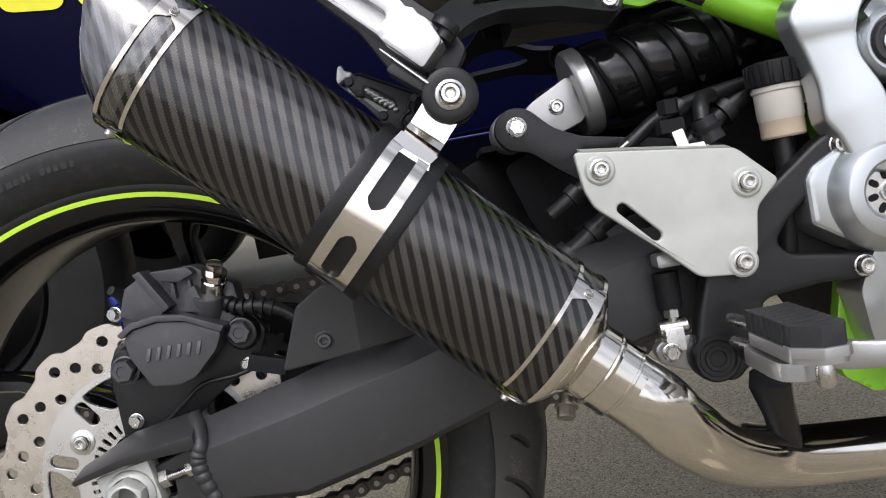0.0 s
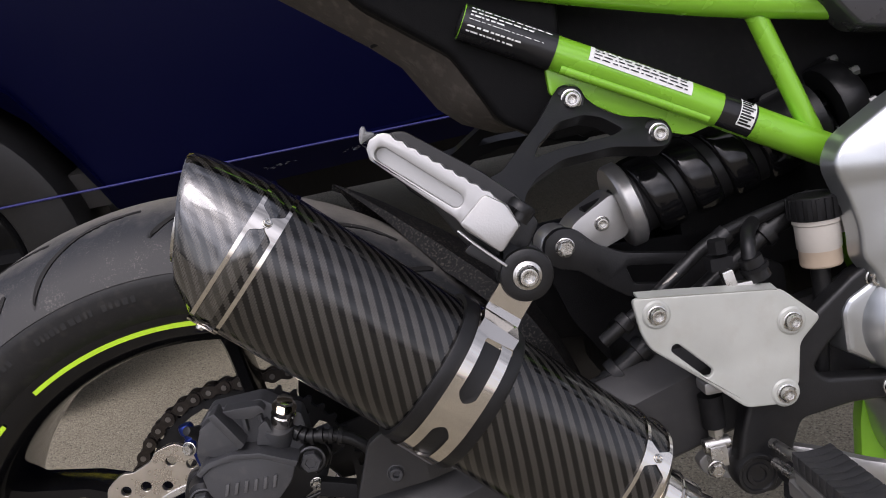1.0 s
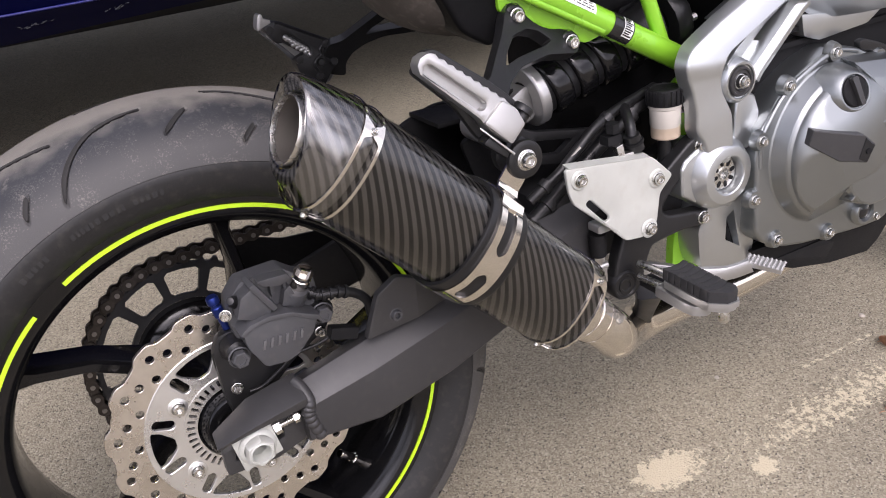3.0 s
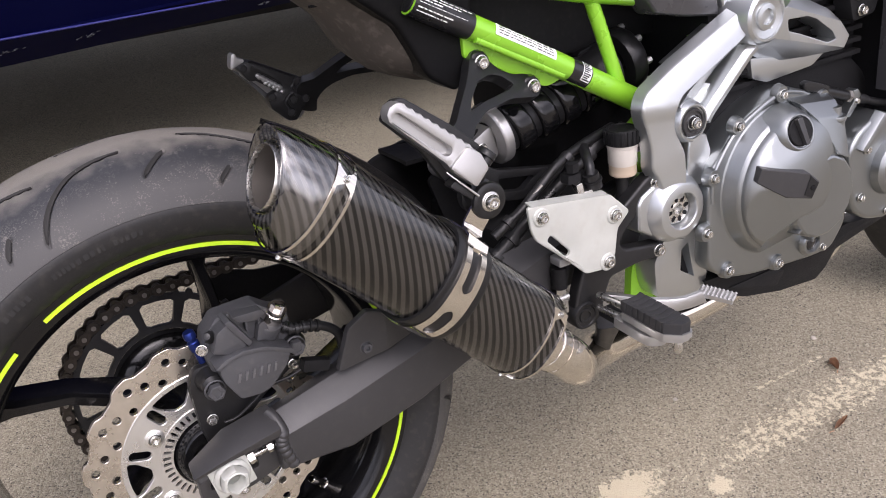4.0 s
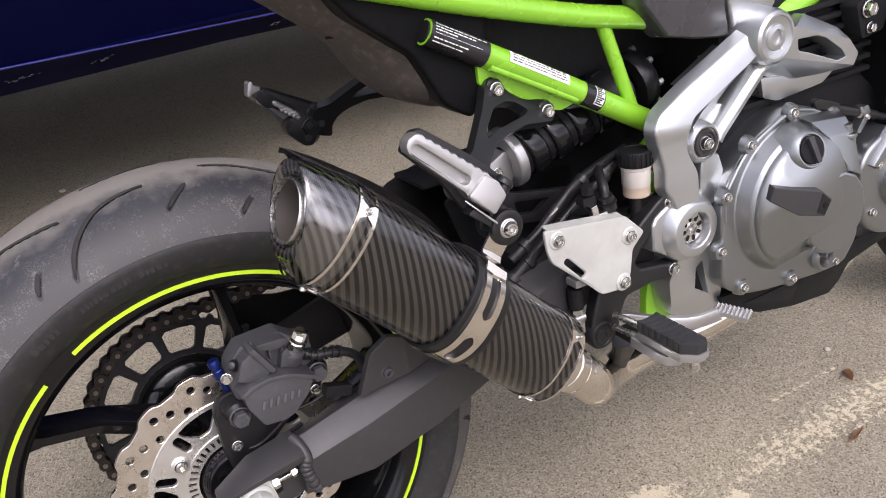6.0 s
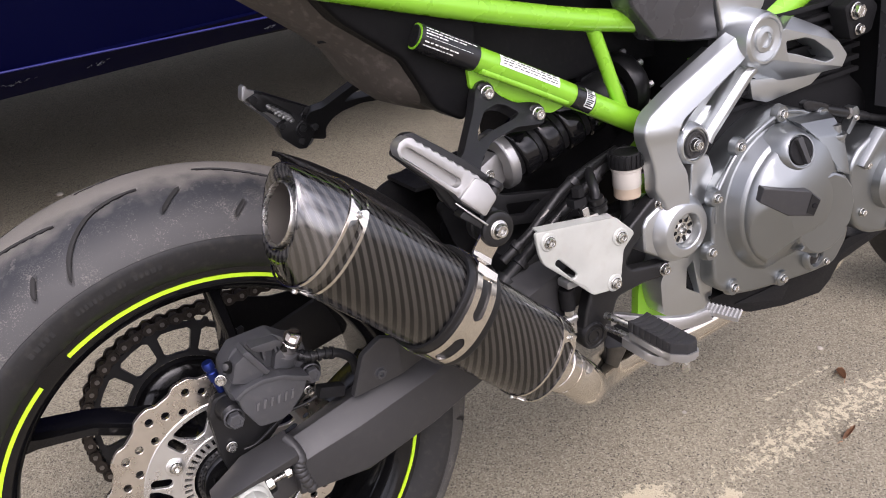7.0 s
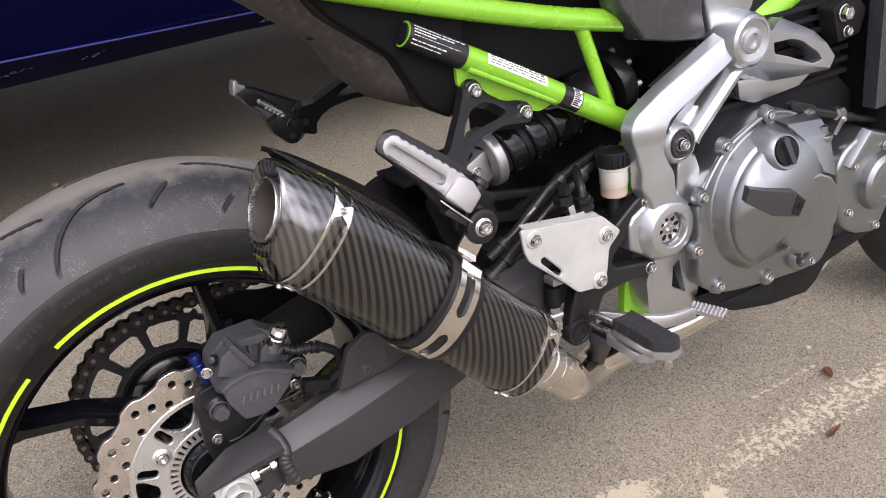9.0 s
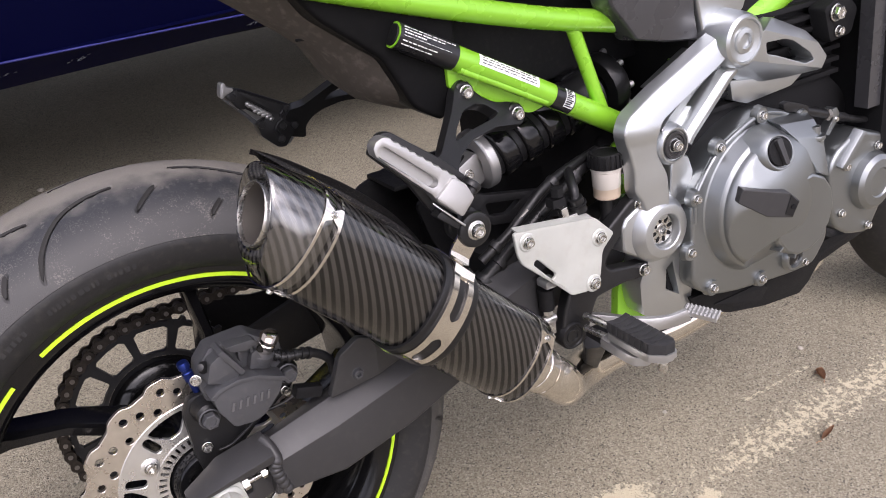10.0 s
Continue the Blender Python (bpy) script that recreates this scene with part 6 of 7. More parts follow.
part("hub_cone", lathe([(0.044, -0.04), (0.0425, -0.017), (0.0415, -0.0145), (0.034, -0.0025), (0.0325, -0.0012), (0.03, -0.0005), (0.0228, 0.0), (0.0215, -0.001), (0.0205, -0.004), (0.0195, -0.0135), (0.0, -0.0135)], facing((0.562, -0.171, 0.122), (0, -1, 0)), 64), SILVER, cover, "", 22)
axle_cap = part("pivot_axle", lathe([(0.0, -0.004), (0.0185, -0.004), (0.0185, 0.0), (0.017, 0.0012), (0.0075, 0.0012), (0.0072, 0.003), (0.006, 0.003), (0.0055, -0.003), (0.0, -0.003)], facing((0.562, -0.1605, 0.122), (0, -1, 0)), 40), STEEL, cover, "slotted pivot cap")
for k in range(8):
    part("pivot_slot", slab(slot(0.0112, 0, 0.0142, 0, 0.0024, 6), 0, 0.0009, (), 0, SIDE @ Matrix.Translation((0.562, 0.122, 0.1611)) @ pose(0, 0, 0, 0, 0, 45 * k + 12)), DARK_ENGINE, axle_cap)
leg = side(rounded([(0.551, 0.085), (0.537, 0.055), (0.542, 0.02), (0.548, 0.003), (0.565, -0.008), (0.625, -0.025), (0.628, 0.013), (0.621, 0.033), (0.607, 0.085), (0.585, 0.08)], 0.005), -0.152, -0.112, [rounded([(0.58, 0.06), (0.59, 0.067), (0.599, 0.035), (0.606, 0.013), (0.581, 0.03)], 0.002)], 0.006, None, 2)
for v in leg.verts:
    v.co.y += 0.1 * (0.085 - v.co.z)
part("lower_leg", leg, SILVER, cover, "", 30)
part("link_leg", flared(rounded([(0.586, 0.198), (0.6, 0.203), (0.612, 0.2), (0.62, 0.178), (0.615, 0.155), (0.61, 0.14), (0.586, 0.14), (0.574, 0.15), (0.578, 0.154), (0.582, 0.157), (0.584, 0.186)], 0.003), -0.157, -0.14, 0.002, 0.003), SILVER, cover, "", 30)
pod_bm = side(rounded([(0.7, 0.3), (0.713, 0.322), (0.7513, 0.335), (0.7716, 0.326), (0.808, 0.3085), (0.8406, 0.2714), (0.831, 0.2563), (0.78, 0.256), (0.7415, 0.258), (0.682, 0.258), (0.678, 0.285)], 0.003, 3), -0.168, -0.125, [rounded([(0.7279, 0.3106), (0.7624, 0.3083), (0.7778, 0.3025), (0.808, 0.2825), (0.816, 0.272), (0.8, 0.2705), (0.7483, 0.2908), (0.7303, 0.2966)], 0.003, 3)], 0.0035, None, 2)
for place, way, slope in (((0.748, 0, 0.2815), (0.27, 0, 0.963), 0.75), ((0.755, 0, 0.3155), (-0.33, 0, -0.94), 0.7), ((0.7415, 0, 0.27), (0.9, 0, 0.43), 0.35)):
    place, way = Vector(place), Vector(way).normalized()
    bmesh.ops.bisect_plane(pod_bm, geom=pod_bm.verts[:] + pod_bm.edges[:] + pod_bm.faces[:], plane_co=place, plane_no=way)
    for v in pod_bm.verts:
        d = (place - v.co).dot(way)
        if d > 0 and v.co.y < -0.13:
            v.co.y = min(v.co.y + slope * d, -0.128)
pod = part("shroud_mount", pod_bm, SILVER, motorcycle, "angular silver shroud mount with an opening", 12)
part("mount_backing", side(rounded([(0.73, 0.315), (0.78, 0.315), (0.835, 0.272), (0.83, 0.258), (0.735, 0.28)], 0.004), -0.134, -0.125, (), 0.001), BLACK_PLASTIC, pod)
part("mount_skirt", side(rounded([(0.69, 0.27), (0.74, 0.262), (0.82, 0.256), (0.835, 0.26), (0.8, 0.24), (0.72, 0.236), (0.695, 0.245)], 0.004), -0.148, -0.12, (), 0.003), SILVER, pod, "", 30)

# -- engine --
engine = part("engine", side(rounded([(0.56, 0.18), (0.6, 0.21), (0.72, 0.25), (0.86, 0.26), (0.93, 0.2), (0.95, 0.06), (0.86, -0.03), (0.66, -0.04), (0.6, 0.0)], 0.02), -0.135, 0.17, (), 0.008), DARK_ENGINE, motorcycle, "grey cased four-cylinder engine")
CASE = [(0.607, 0.161), (0.602, 0.131), (0.6015, 0.073), (0.603, 0.038), (0.6145, 0.0225), (0.6447, 0.0075), (0.6832, -0.0003), (0.73, -0.006), (0.787, -0.0115), (0.83, -0.012), (0.856, 0.02), (0.853, 0.12), (0.803, 0.2), (0.755, 0.224), (0.719, 0.231), (0.677, 0.219), (0.641, 0.2), (0.616, 0.17)]
casing = part("clutch_cover", side(rounded(CASE, 0.012, 6), -0.172, -0.13, (), 0.005, None, 3), ENGINE, engine, "smooth grey clutch cover")
# a raised lip runs round the upper half of the flange
lip = spline([(0.607, -0.1715, 0.118), (0.6085, -0.1715, 0.15), (0.618, -0.1715, 0.168), (0.643, -0.1715, 0.196), (0.678, -0.1715, 0.2145), (0.719, -0.1715, 0.2265), (0.755, -0.1715, 0.2195)], 8)
part("flange_lip", sweep(lip, 0.003, 10), ENGINE, casing, "", 60)
CL = Vector((0.716, -0.172, 0.12))


def pressed(own, facets):
    """Flattens a shell against planes, given by a place and an outward way: crisp facets in a smooth casting."""
    for place, way in facets:
        place, way = Vector(place), Vector(way).normalized()
        for v in own.verts:
            d = (v.co - place).dot(way)
            if d > 0:
                v.co -= way * d
    return own


dome_rows = [(0.0985, -0.003), (0.0965, 0.0), (0.0945, 0.0012), (0.0932, 0.004), (0.0905, 0.0105), (0.088, 0.0165), (0.0865, 0.0185), (0.084, 0.0205)]
dome_rows += [(0.084 * math.cos(radians(a)), 0.0205 + 0.0325 * math.sin(radians(a))) for a in range(4, 90, 4)] + [(0.0, 0.053)]
part("clutch_dome", pressed(lathe(dome_rows, facing(CL, (0, -1, 0)), 180), [((0.69, -0.2125, 0.074), (0.06, -0.72, -0.62)), ((0.66, -0.21, 0.1), (-0.42, -0.88, -0.18)), ((0.675, -0.214, 0.165), (-0.2, -0.86, 0.44))]), ENGINE, engine, "domed clutch casing pressed into facets", 14)
FACE = facing((0.745, -0.2215, 0.1), (0.0, -1, 0.0))
bm = lathe([(0.056, -0.03), (0.0535, -0.006), (0.0515, -0.0015), (0.049, 0.0), (0.0, 0.0)], FACE, 14)
part("dome_face", bm, ENGINE, engine, "flat many-sided clutch face", 14)
for k in range(5):
    a = radians(28 + 34 * k)
    part("face_notch", block(-0.0015, 0.0015, -0.004, 0.005, -0.012, -0.001, 0.0008, FACE @ Matrix.Rotation(a, 4, "Z") @ Matrix.Translation((0, 0.0515, 0))), ENGINE, engine)
INSERT = Matrix.Translation((0.6722, -0.222, 0.1413)) @ Matrix.Rotation(radians(-23), 4, "Z") @ SIDE
insert = part("dark_insert", slab(rounded([(-0.032, 0.021), (0.026, 0.007), (0.039, -0.0055), (0.031, -0.0255), (-0.001, -0.0195), (-0.0375, 0.0045)], 0.0012), -0.012, 0.0045, (), 0.0012, INSERT, None, 1), GREY_PAINT, engine, "dark trapezoid trim insert", 25)
part("insert_end", slab([(0.0272, 0.0045), (0.0378, -0.0058), (0.0302, -0.0243), (0.0205, -0.019)], 0.0045, 0.0056, (), 0.0006, INSERT, None, 1), BLACK_PAINT, insert)
part("insert_pin", lathe([(0.0, 0.0), (0.0035, 0.0), (0.003, 0.0015), (0.0, 0.0015)], INSERT @ Matrix.Translation((0.0305, -0.011, 0.0055)), 14), DARK_ENGINE, insert)
for x, z in ((0.6055, 0.151), (0.596, 0.084), (0.634, 0.0225), (0.723, 0.0035), (0.644, 0.2045), (0.715, 0.2265), (0.79, 0.205)):
    part("bolt_boss", lathe([(0.0122, -0.009), (0.0112, -0.004), (0.0098, 0.0), (0.0, 0.0)], facing((x, -0.176, z), (0, -1, 0)), 20), ENGINE, casing)
    bolt(casing, (x, -0.176, z), 0.0066, mesh=HEX_BOLT)
bolt(casing, (0.809, -0.174, -0.002), 0.0058, mesh=HEX_BOLT)
part("window_boss", lathe([(0.021, -0.03), (0.0185, 0.0), (0.0165, 0.0022), (0.0135, 0.0022), (0.012, -0.002), (0.0, -0.002)], facing((0.783, -0.178, 0.0145), (0, -1, 0)), 32), ENGINE, casing, "oil level window boss")
part("window_glass", lathe([(0.0, -0.0015), (0.0115, -0.0015), (0.009, 0.0006), (0.0, 0.0012)], facing((0.783, -0.178, 0.0145), (0, -1, 0)), 24), BLACK_LABEL, casing, "dark oil level window")
FILL = facing((0.704, -0.2145, 0.1915), (-0.1, -1, 0.3))
filler = part("filler_cap", lathe([(0.036, -0.03), (0.027, -0.009), (0.0225, -0.0035), (0.0205, -0.002), (0.0188, -0.0022), (0.0175, -0.0045), (0.0, -0.0045)], FILL, 44), ENGINE, engine, "oil filler neck with a dark grip cap", 30)
part("cap_floor", lathe([(0.0172, -0.0046), (0.017, -0.002), (0.016, -0.001), (0.0, -0.0006)], FILL, 36), BLACK_PLASTIC, filler)
part("cap_grip", slab(rounded([(-0.0032, -0.0165), (0.0032, -0.0165), (0.0042, 0.0165), (-0.0042, 0.0165)], 0.002), -0.002, 0.0045, (), 0.0014, FILL @ pose(0, 0, 0, 0, 0, 12)), GREY_PAINT, filler)
# cast tower beside the filler, with a sharp-edged buttress down to the face
part("buttress", soften(loft([[(0.728, -0.19, 0.214), (0.728, -0.17, 0.218), (0.8, -0.17, 0.212), (0.792, -0.19, 0.206)], [(0.742, -0.205, 0.196), (0.738, -0.17, 0.2), (0.806, -0.17, 0.19), (0.794, -0.203, 0.186)], [(0.768, -0.2205, 0.148), (0.75, -0.17, 0.15), (0.806, -0.17, 0.135), (0.788, -0.219, 0.138)]]), 0.002, 2, 0.3), ENGINE, engine, "", 20)
small = part("pulse_cover", side(rounded([(0.828, 0.13), (0.845, 0.15), (0.885, 0.168), (0.94, 0.15), (0.95, 0.1), (0.945, 0.05), (0.92, 0.012), (0.875, 0.022), (0.848, 0.04), (0.836, 0.07)], 0.01), -0.19, -0.13, (), 0.006, None, 3), ENGINE, engine, "small grey engine side cover")
part("cover_bowl", lathe([(0.042, -0.004), (0.038, 0.01), (0.032, 0.0145), (0.021, 0.016), (0.0195, 0.0135), (0.0, 0.0135)], facing((0.914, -0.19, 0.09), (0, -1, 0)), 40), ENGINE, small, "", 25)
part("cover_ridge", soften(loft([[(x - 0.004 * w, -0.185, z + 0.003), (x, -0.1975, z), (x + 0.008 * w, -0.1985, z - 0.004 * w), (x + 0.016 * w, -0.185, z - 0.01 * w)] for x, z, w in ((0.882, 0.169, 0.8), (0.872, 0.158, 1.0), (0.852, 0.137, 1.0), (0.843, 0.128, 0.8))]), 0.001, 2, 0.3), ENGINE, small, "", 25)
for x, z in ((0.8604, 0.124), (0.856, 0.059), (0.915, 0.024), (0.923, 0.137)):
    bolt(small, (x, -0.191, z), 0.0066, mesh=HEX_BOLT)
part("cylinder_block", block(0.64, 0.9, -0.13, 0.16, 0.2, 0.46, 0.01), DARK_ENGINE, engine)
for k in range(7):
    part("cooling_fin", block(0.66, 0.9, -0.142, -0.13, 0.235 + 0.016 * k, 0.241 + 0.016 * k, 0.001), DARK_ENGINE, engine)
arm = part("release_arm", side(rounded([(0.757, 0.229), (0.766, 0.231), (0.79, 0.2225), (0.806, 0.2155), (0.803, 0.208), (0.784, 0.213), (0.762, 0.2185)], 0.003), -0.172, -0.164, (), 0.0015), BLACK_PAINT, engine, "black clutch release arm with its cable")
part("cable_boot", sweep([Vector((0.802, -0.165, 0.2092)).lerp(Vector((0.846, -0.165, 0.194)), k / 12) for k in range(13)], [0.0062 + 0.0011 * (k % 2) for k in range(13)], 18), RUBBER, arm, "ribbed black rubber boot")
part("cable_nut", lathe([(0.0, 0.0), (0.0082, 0.0), (0.0082, 0.007), (0.0, 0.007)], facing((0.846, -0.165, 0.194), (0.94, 0, -0.33)), 6), CHAIN_PIN, arm)
part("cable_bracket", side(rounded([(0.853, 0.2), (0.862, 0.2005), (0.868, 0.192), (0.866, 0.183), (0.849, 0.165), (0.842, 0.169), (0.8555, 0.186)], 0.0025), -0.171, -0.158, (), 0.0012), ENGINE, engine, "grey cable bracket")
part("bracket_rivet", lathe([(0.0, 0.0), (0.0042, 0.0), (0.003, 0.0022), (0.0, 0.0025)], facing((0.8615, -0.171, 0.1845), (0, -1, 0)), 14), STEEL, engine)
tube("clutch_cable", spline([(0.864, -0.165, 0.188), (0.885, -0.165, 0.18), (0.9255, -0.165, 0.167), (0.9767, -0.163, 0.1569), (1.03, -0.16, 0.148)], 6), 0.0048, RUBBER, arm, "black clutch cable")
part("cable_ferrule", lathe([(0.0, 0.0), (0.0062, 0.0), (0.0062, 0.02), (0.0052, 0.024), (0.0, 0.024)], facing((0.866, -0.165, 0.187), (0.94, 0, -0.33)), 18), BLACK_PAINT, arm)
part("cable_post", lathe([(0.0175, 0.0), (0.0125, 0.022), (0.0118, 0.034), (0.0132, 0.036), (0.0136, 0.0385), (0.013, 0.041), (0.009, 0.0418), (0.0075, 0.041), (0.007, 0.052), (0.0, 0.052)], Matrix.Translation((0.787, -0.195, 0.147)), 32), ENGINE, engine, "machined post of the release shaft", 25)
belly = part("belly_guard", side(rounded([(0.62, 0.003), (0.635, -0.02), (0.693, -0.045), (0.76, -0.06), (0.832, -0.067), (0.852, -0.055), (0.871, -0.033), (0.92, -0.024), (0.985, -0.014), (0.985, -0.004), (0.941, -0.007), (0.892, 0.0), (0.858, -0.005), (0.841, -0.022), (0.74, -0.008), (0.672, 0.0)], 0.004), -0.15, 0.1, (), 0.005), BLACK_PLASTIC, motorcycle, "black plastic belly guard")
part("guard_recess", side(rounded([(0.66, -0.02), (0.7, -0.037), (0.75, -0.048), (0.765, -0.03), (0.74, -0.02)], 0.003), -0.152, -0.15, (), 0.001), BLACK_PLASTIC, belly)
part("header_pipe", sweep(spline([(0.86, -0.11, -0.055), (0.9, -0.11, -0.045), (0.94, -0.1, -0.01), (0.96, -0.1, 0.06)], 6), 0.022, 20), CHROME, belly, "stainless header pipe end")
radiator = part("radiator", block(0.93, 0.965, -0.19, 0.19, 0.1, 0.5, 0.004), DARK_ENGINE, motorcycle, "black radiator with a grey side frame")
part("side_frame", block(0.905, 0.935, -0.185, -0.165, 0.19, 0.5, 0.004), PANEL_GREY, radiator)
part("outer_frame", block(0.945, 0.99, -0.2, -0.188, 0.08, 0.5, 0.004), BLACK_PLASTIC, radiator)
bm = side(rounded([(0.835, 0.33), (0.875, 0.345), (0.9, 0.32), (0.89, 0.29), (0.85, 0.285)], 0.006), -0.165, -0.14, (), 0.003)
part("engine_mount", bm, DARK_ENGINE, engine)
bolt(engine, (0.855, -0.166, 0.322), 0.012, mesh=HEX_BOLT)
bolt(engine, (0.862, -0.166, 0.298), 0.008, mesh=HEX_BOLT)

# -- plastics above --
panel = part("side_panel", flared(rounded([(0.5, 0.5), (0.522, 0.387), (0.542, 0.363), (0.557, 0.344), (0.6, 0.334), (0.652, 0.326), (0.645, 0.36), (0.64, 0.5)], 0.005), -0.137, -0.105, 0.002, 0.005), PANEL_GREY, motorcycle, "graphite grey side panel", 30)
part("silver_inlay", flared(rounded([(0.646, 0.5), (0.648, 0.373), (0.658, 0.328), (0.684, 0.332), (0.724, 0.348), (0.745, 0.4), (0.73, 0.5)], 0.004), -0.137, -0.11, 0.001, 0.004), SILVER, panel, "", 30)
seat = part("tail_cover", side(rounded([(0.17, 0.47), (0.202, 0.43), (0.262, 0.381), (0.29, 0.325), (0.322, 0.304), (0.334, 0.325), (0.342, 0.35), (0.35, 0.42), (0.5, 0.41), (0.5, 0.56), (0.17, 0.56)], 0.008), -0.098, -0.06, (), 0.01, None, 4), TAIL_BLACK, motorcycle, "black plastic tail cover under the seat", 50)
part("battery_box", block(0.44, 0.66, -0.02, 0.07, 0.15, 0.34, 0.008), BLACK_PLASTIC, seat)
part("inner_panel", block(0.34, 0.66, -0.04, 0.04, 0.3, 0.52, 0.006), BLACK_PLASTIC, seat)
part("far_cover", side(rounded([(0.13, 0.5), (0.2, 0.45), (0.25, 0.39), (0.34, 0.33), (0.36, 0.42), (0.5, 0.41), (0.5, 0.56), (0.13, 0.56)], 0.008), 0.03, 0.098, (), 0.012), BLACK_PLASTIC, seat)
rings = []
for x, z, fx, fz in ((-0.03, 0.58, 0.05, 0.03), (0.06, 0.515, 0.06, 0.03), (0.115, 0.476, 0.06, 0.03), (0.165, 0.437, 0.055, 0.028), (0.205, 0.405, 0.046, 0.022), (0.229, 0.383, 0.044, 0.02), (0.252, 0.343, 0.034, 0.02), (0.27, 0.326, 0.032, 0.016), (0.297, 0.313, 0.025, 0.008)):
    rings.append([(x + fx, -0.089, z + fz), (x + fx * 0.6, -0.078, z + fz * 0.45), (x + fx * 0.15, -0.045, z + 0.001), (x - 0.001, 0.0, z), (x + 0.004, 0.05, z + 0.003), (x + 0.014, 0.08, z + 0.01), (x + 0.034, 0.089, z + 0.026)])
part("undertray", loft(rings), BROWN_TRAY, seat, "dusty brown-grey inner mudguard", 60)
for a, b in (((0.206, -0.02, 0.404), (0.24, -0.07, 0.41)), ((0.24, -0.07, 0.41), (0.26, -0.088, 0.385))):
    part("tray_seam", sweep([a, b], 0.0016, 6), BLACK_PLASTIC, seat)

# seat and tank lie out of view, added to shade ground and reflections
part("seat", soften(loft([[(x, -w, z), (x, -w * 0.8, z + h), (x, 0, z + h * 1.15), (x, w * 0.8, z + h), (x, w, z)] for x, w, z, h in ((-0.02, 0.07, 0.665, 0.03), (0.15, 0.12, 0.61, 0.05), (0.35, 0.14, 0.575, 0.05), (0.5, 0.12, 0.58, 0.05), (0.62, 0.09, 0.6, 0.05))]), 0.006), BLACK_PLASTIC, motorcycle, "black seat above the tail cover, out of view, added for its shade", 40)
part("unseen_fuel_tank", soften(loft([[(x, -w * 0.8, z), (x, -w, z + h * 0.5), (x, -w * 0.6, z + h), (x, w * 0.6, z + h), (x, w, z + h * 0.5), (x, w * 0.8, z)] for x, w, z, h in ((0.6, 0.09, 0.57, 0.08), (0.7, 0.14, 0.56, 0.17), (0.85, 0.17, 0.57, 0.21), (0.98, 0.13, 0.6, 0.17))]), 0.012, 3), PANEL_GREY, motorcycle, "graphite fuel tank, out of view, added for its shade", 40)
guard = part("chain_guard", side(rounded([(0.262, 0.178), (0.285, 0.2), (0.33, 0.214), (0.42, 0.215), (0.52, 0.2), (0.52, 0.1), (0.4, 0.09), (0.3, 0.1), (0.27, 0.13)], 0.008), 0.066, 0.074, (), 0.003), BLACK_PLASTIC, motorcycle, "black plastic chain guard on the swingarm")
part("guard_lip", block(0.3, 0.47, 0.0, 0.072, 0.207, 0.212, 0.001), BLACK_PLASTIC, guard)
part("inner_shield", side(rounded([(0.315, 0.19), (0.34, 0.2), (0.5, 0.19), (0.5, 0.1), (0.36, 0.09), (0.33, 0.14)], 0.008), -0.02, -0.014, (), 0.001), BLACK_PLASTIC, guard)
# -- rear mudguard over the tyre, between silencer and wheel --
own = bmesh.new()
rings = []
for k in range(25):
    a = radians(63.5 - 62 * k / 24)
    w = 0.08 * min(1.0, (k + 0.15) / 14)
    up = 0.01 * max(0.0, min(1.0, (k - 5) / 6))
    rings.append([own.verts.new(((0.331 + dr) * math.cos(a), 0.02 * max(0, 1 - k / 12) + y * w, (0.331 + dr) * math.sin(a))) for y, dr in ((-1.06, up - 0.026 * min(1, k / 8)), (-1.0, up - 0.01 * min(1, k / 8)), (-0.6, up - 0.002), (-0.2, up), (0.0, up), (0.25, up - 0.006), (0.6, -0.018 * min(1, k / 4)), (0.9, -0.028 * min(1, k / 4)), (1.0, -0.04 * min(1, k / 4)))])
for p, q in zip(rings, rings[1:]):
    for i in range(8):
        own.faces.new((p[i], p[i + 1], q[i + 1], q[i]))
bmesh.ops.solidify(own, geom=own.faces[:], thickness=0.003)
part("rear_mudguard", own, MUDGUARD, motorcycle, "black plastic rear mudguard hugging the tyre", 50)

# -- rear brake caliper --
caliper = part("brake_caliper", side(rounded([(0.008, 0.124), (0.012, 0.142), (0.026, 0.157), (0.066, 0.158), (0.08, 0.147), (0.094, 0.14), (0.096, 0.118), (0.082, 0.1), (0.05, 0.078), (0.024, 0.08), (0.012, 0.1)], 0.003), -0.114, -0.09, (), 0.0025, None, 2), CALIPER, motorcycle, "dark grey single-piston rear brake caliper", 30)
part("caliper_face", side(rounded([(0.014, 0.114), (0.022, 0.1195), (0.04, 0.1222), (0.06, 0.119), (0.084, 0.107), (0.078, 0.095), (0.06, 0.078), (0.048, 0.0745), (0.028, 0.077), (0.016, 0.1)], 0.003), -0.135, -0.11, (), 0.0018, None, 2), CALIPER, caliper, "", 30)
part("arched_ledge", side(rounded([(0.011, 0.1175), (0.021, 0.1245), (0.04, 0.1272), (0.06, 0.124), (0.087, 0.111), (0.084, 0.1072), (0.06, 0.1195), (0.04, 0.1226), (0.022, 0.12), (0.014, 0.1145)], 0.001), -0.1378, -0.11, (), 0.0012, None, 2), CALIPER, caliper, "", 30)
part("upper_block", side(rounded([(0.013, 0.13), (0.02, 0.149), (0.033, 0.156), (0.04, 0.15), (0.048, 0.134), (0.044, 0.1265), (0.026, 0.125)], 0.002), -0.131, -0.11, (), 0.0022, None, 2), CALIPER, caliper, "", 30)
part("block_rib", side(rounded([(0.0285, 0.158), (0.034, 0.16), (0.0505, 0.131), (0.046, 0.128)], 0.001), -0.134, -0.11, (), 0.0012), CALIPER, caliper, "", 30)
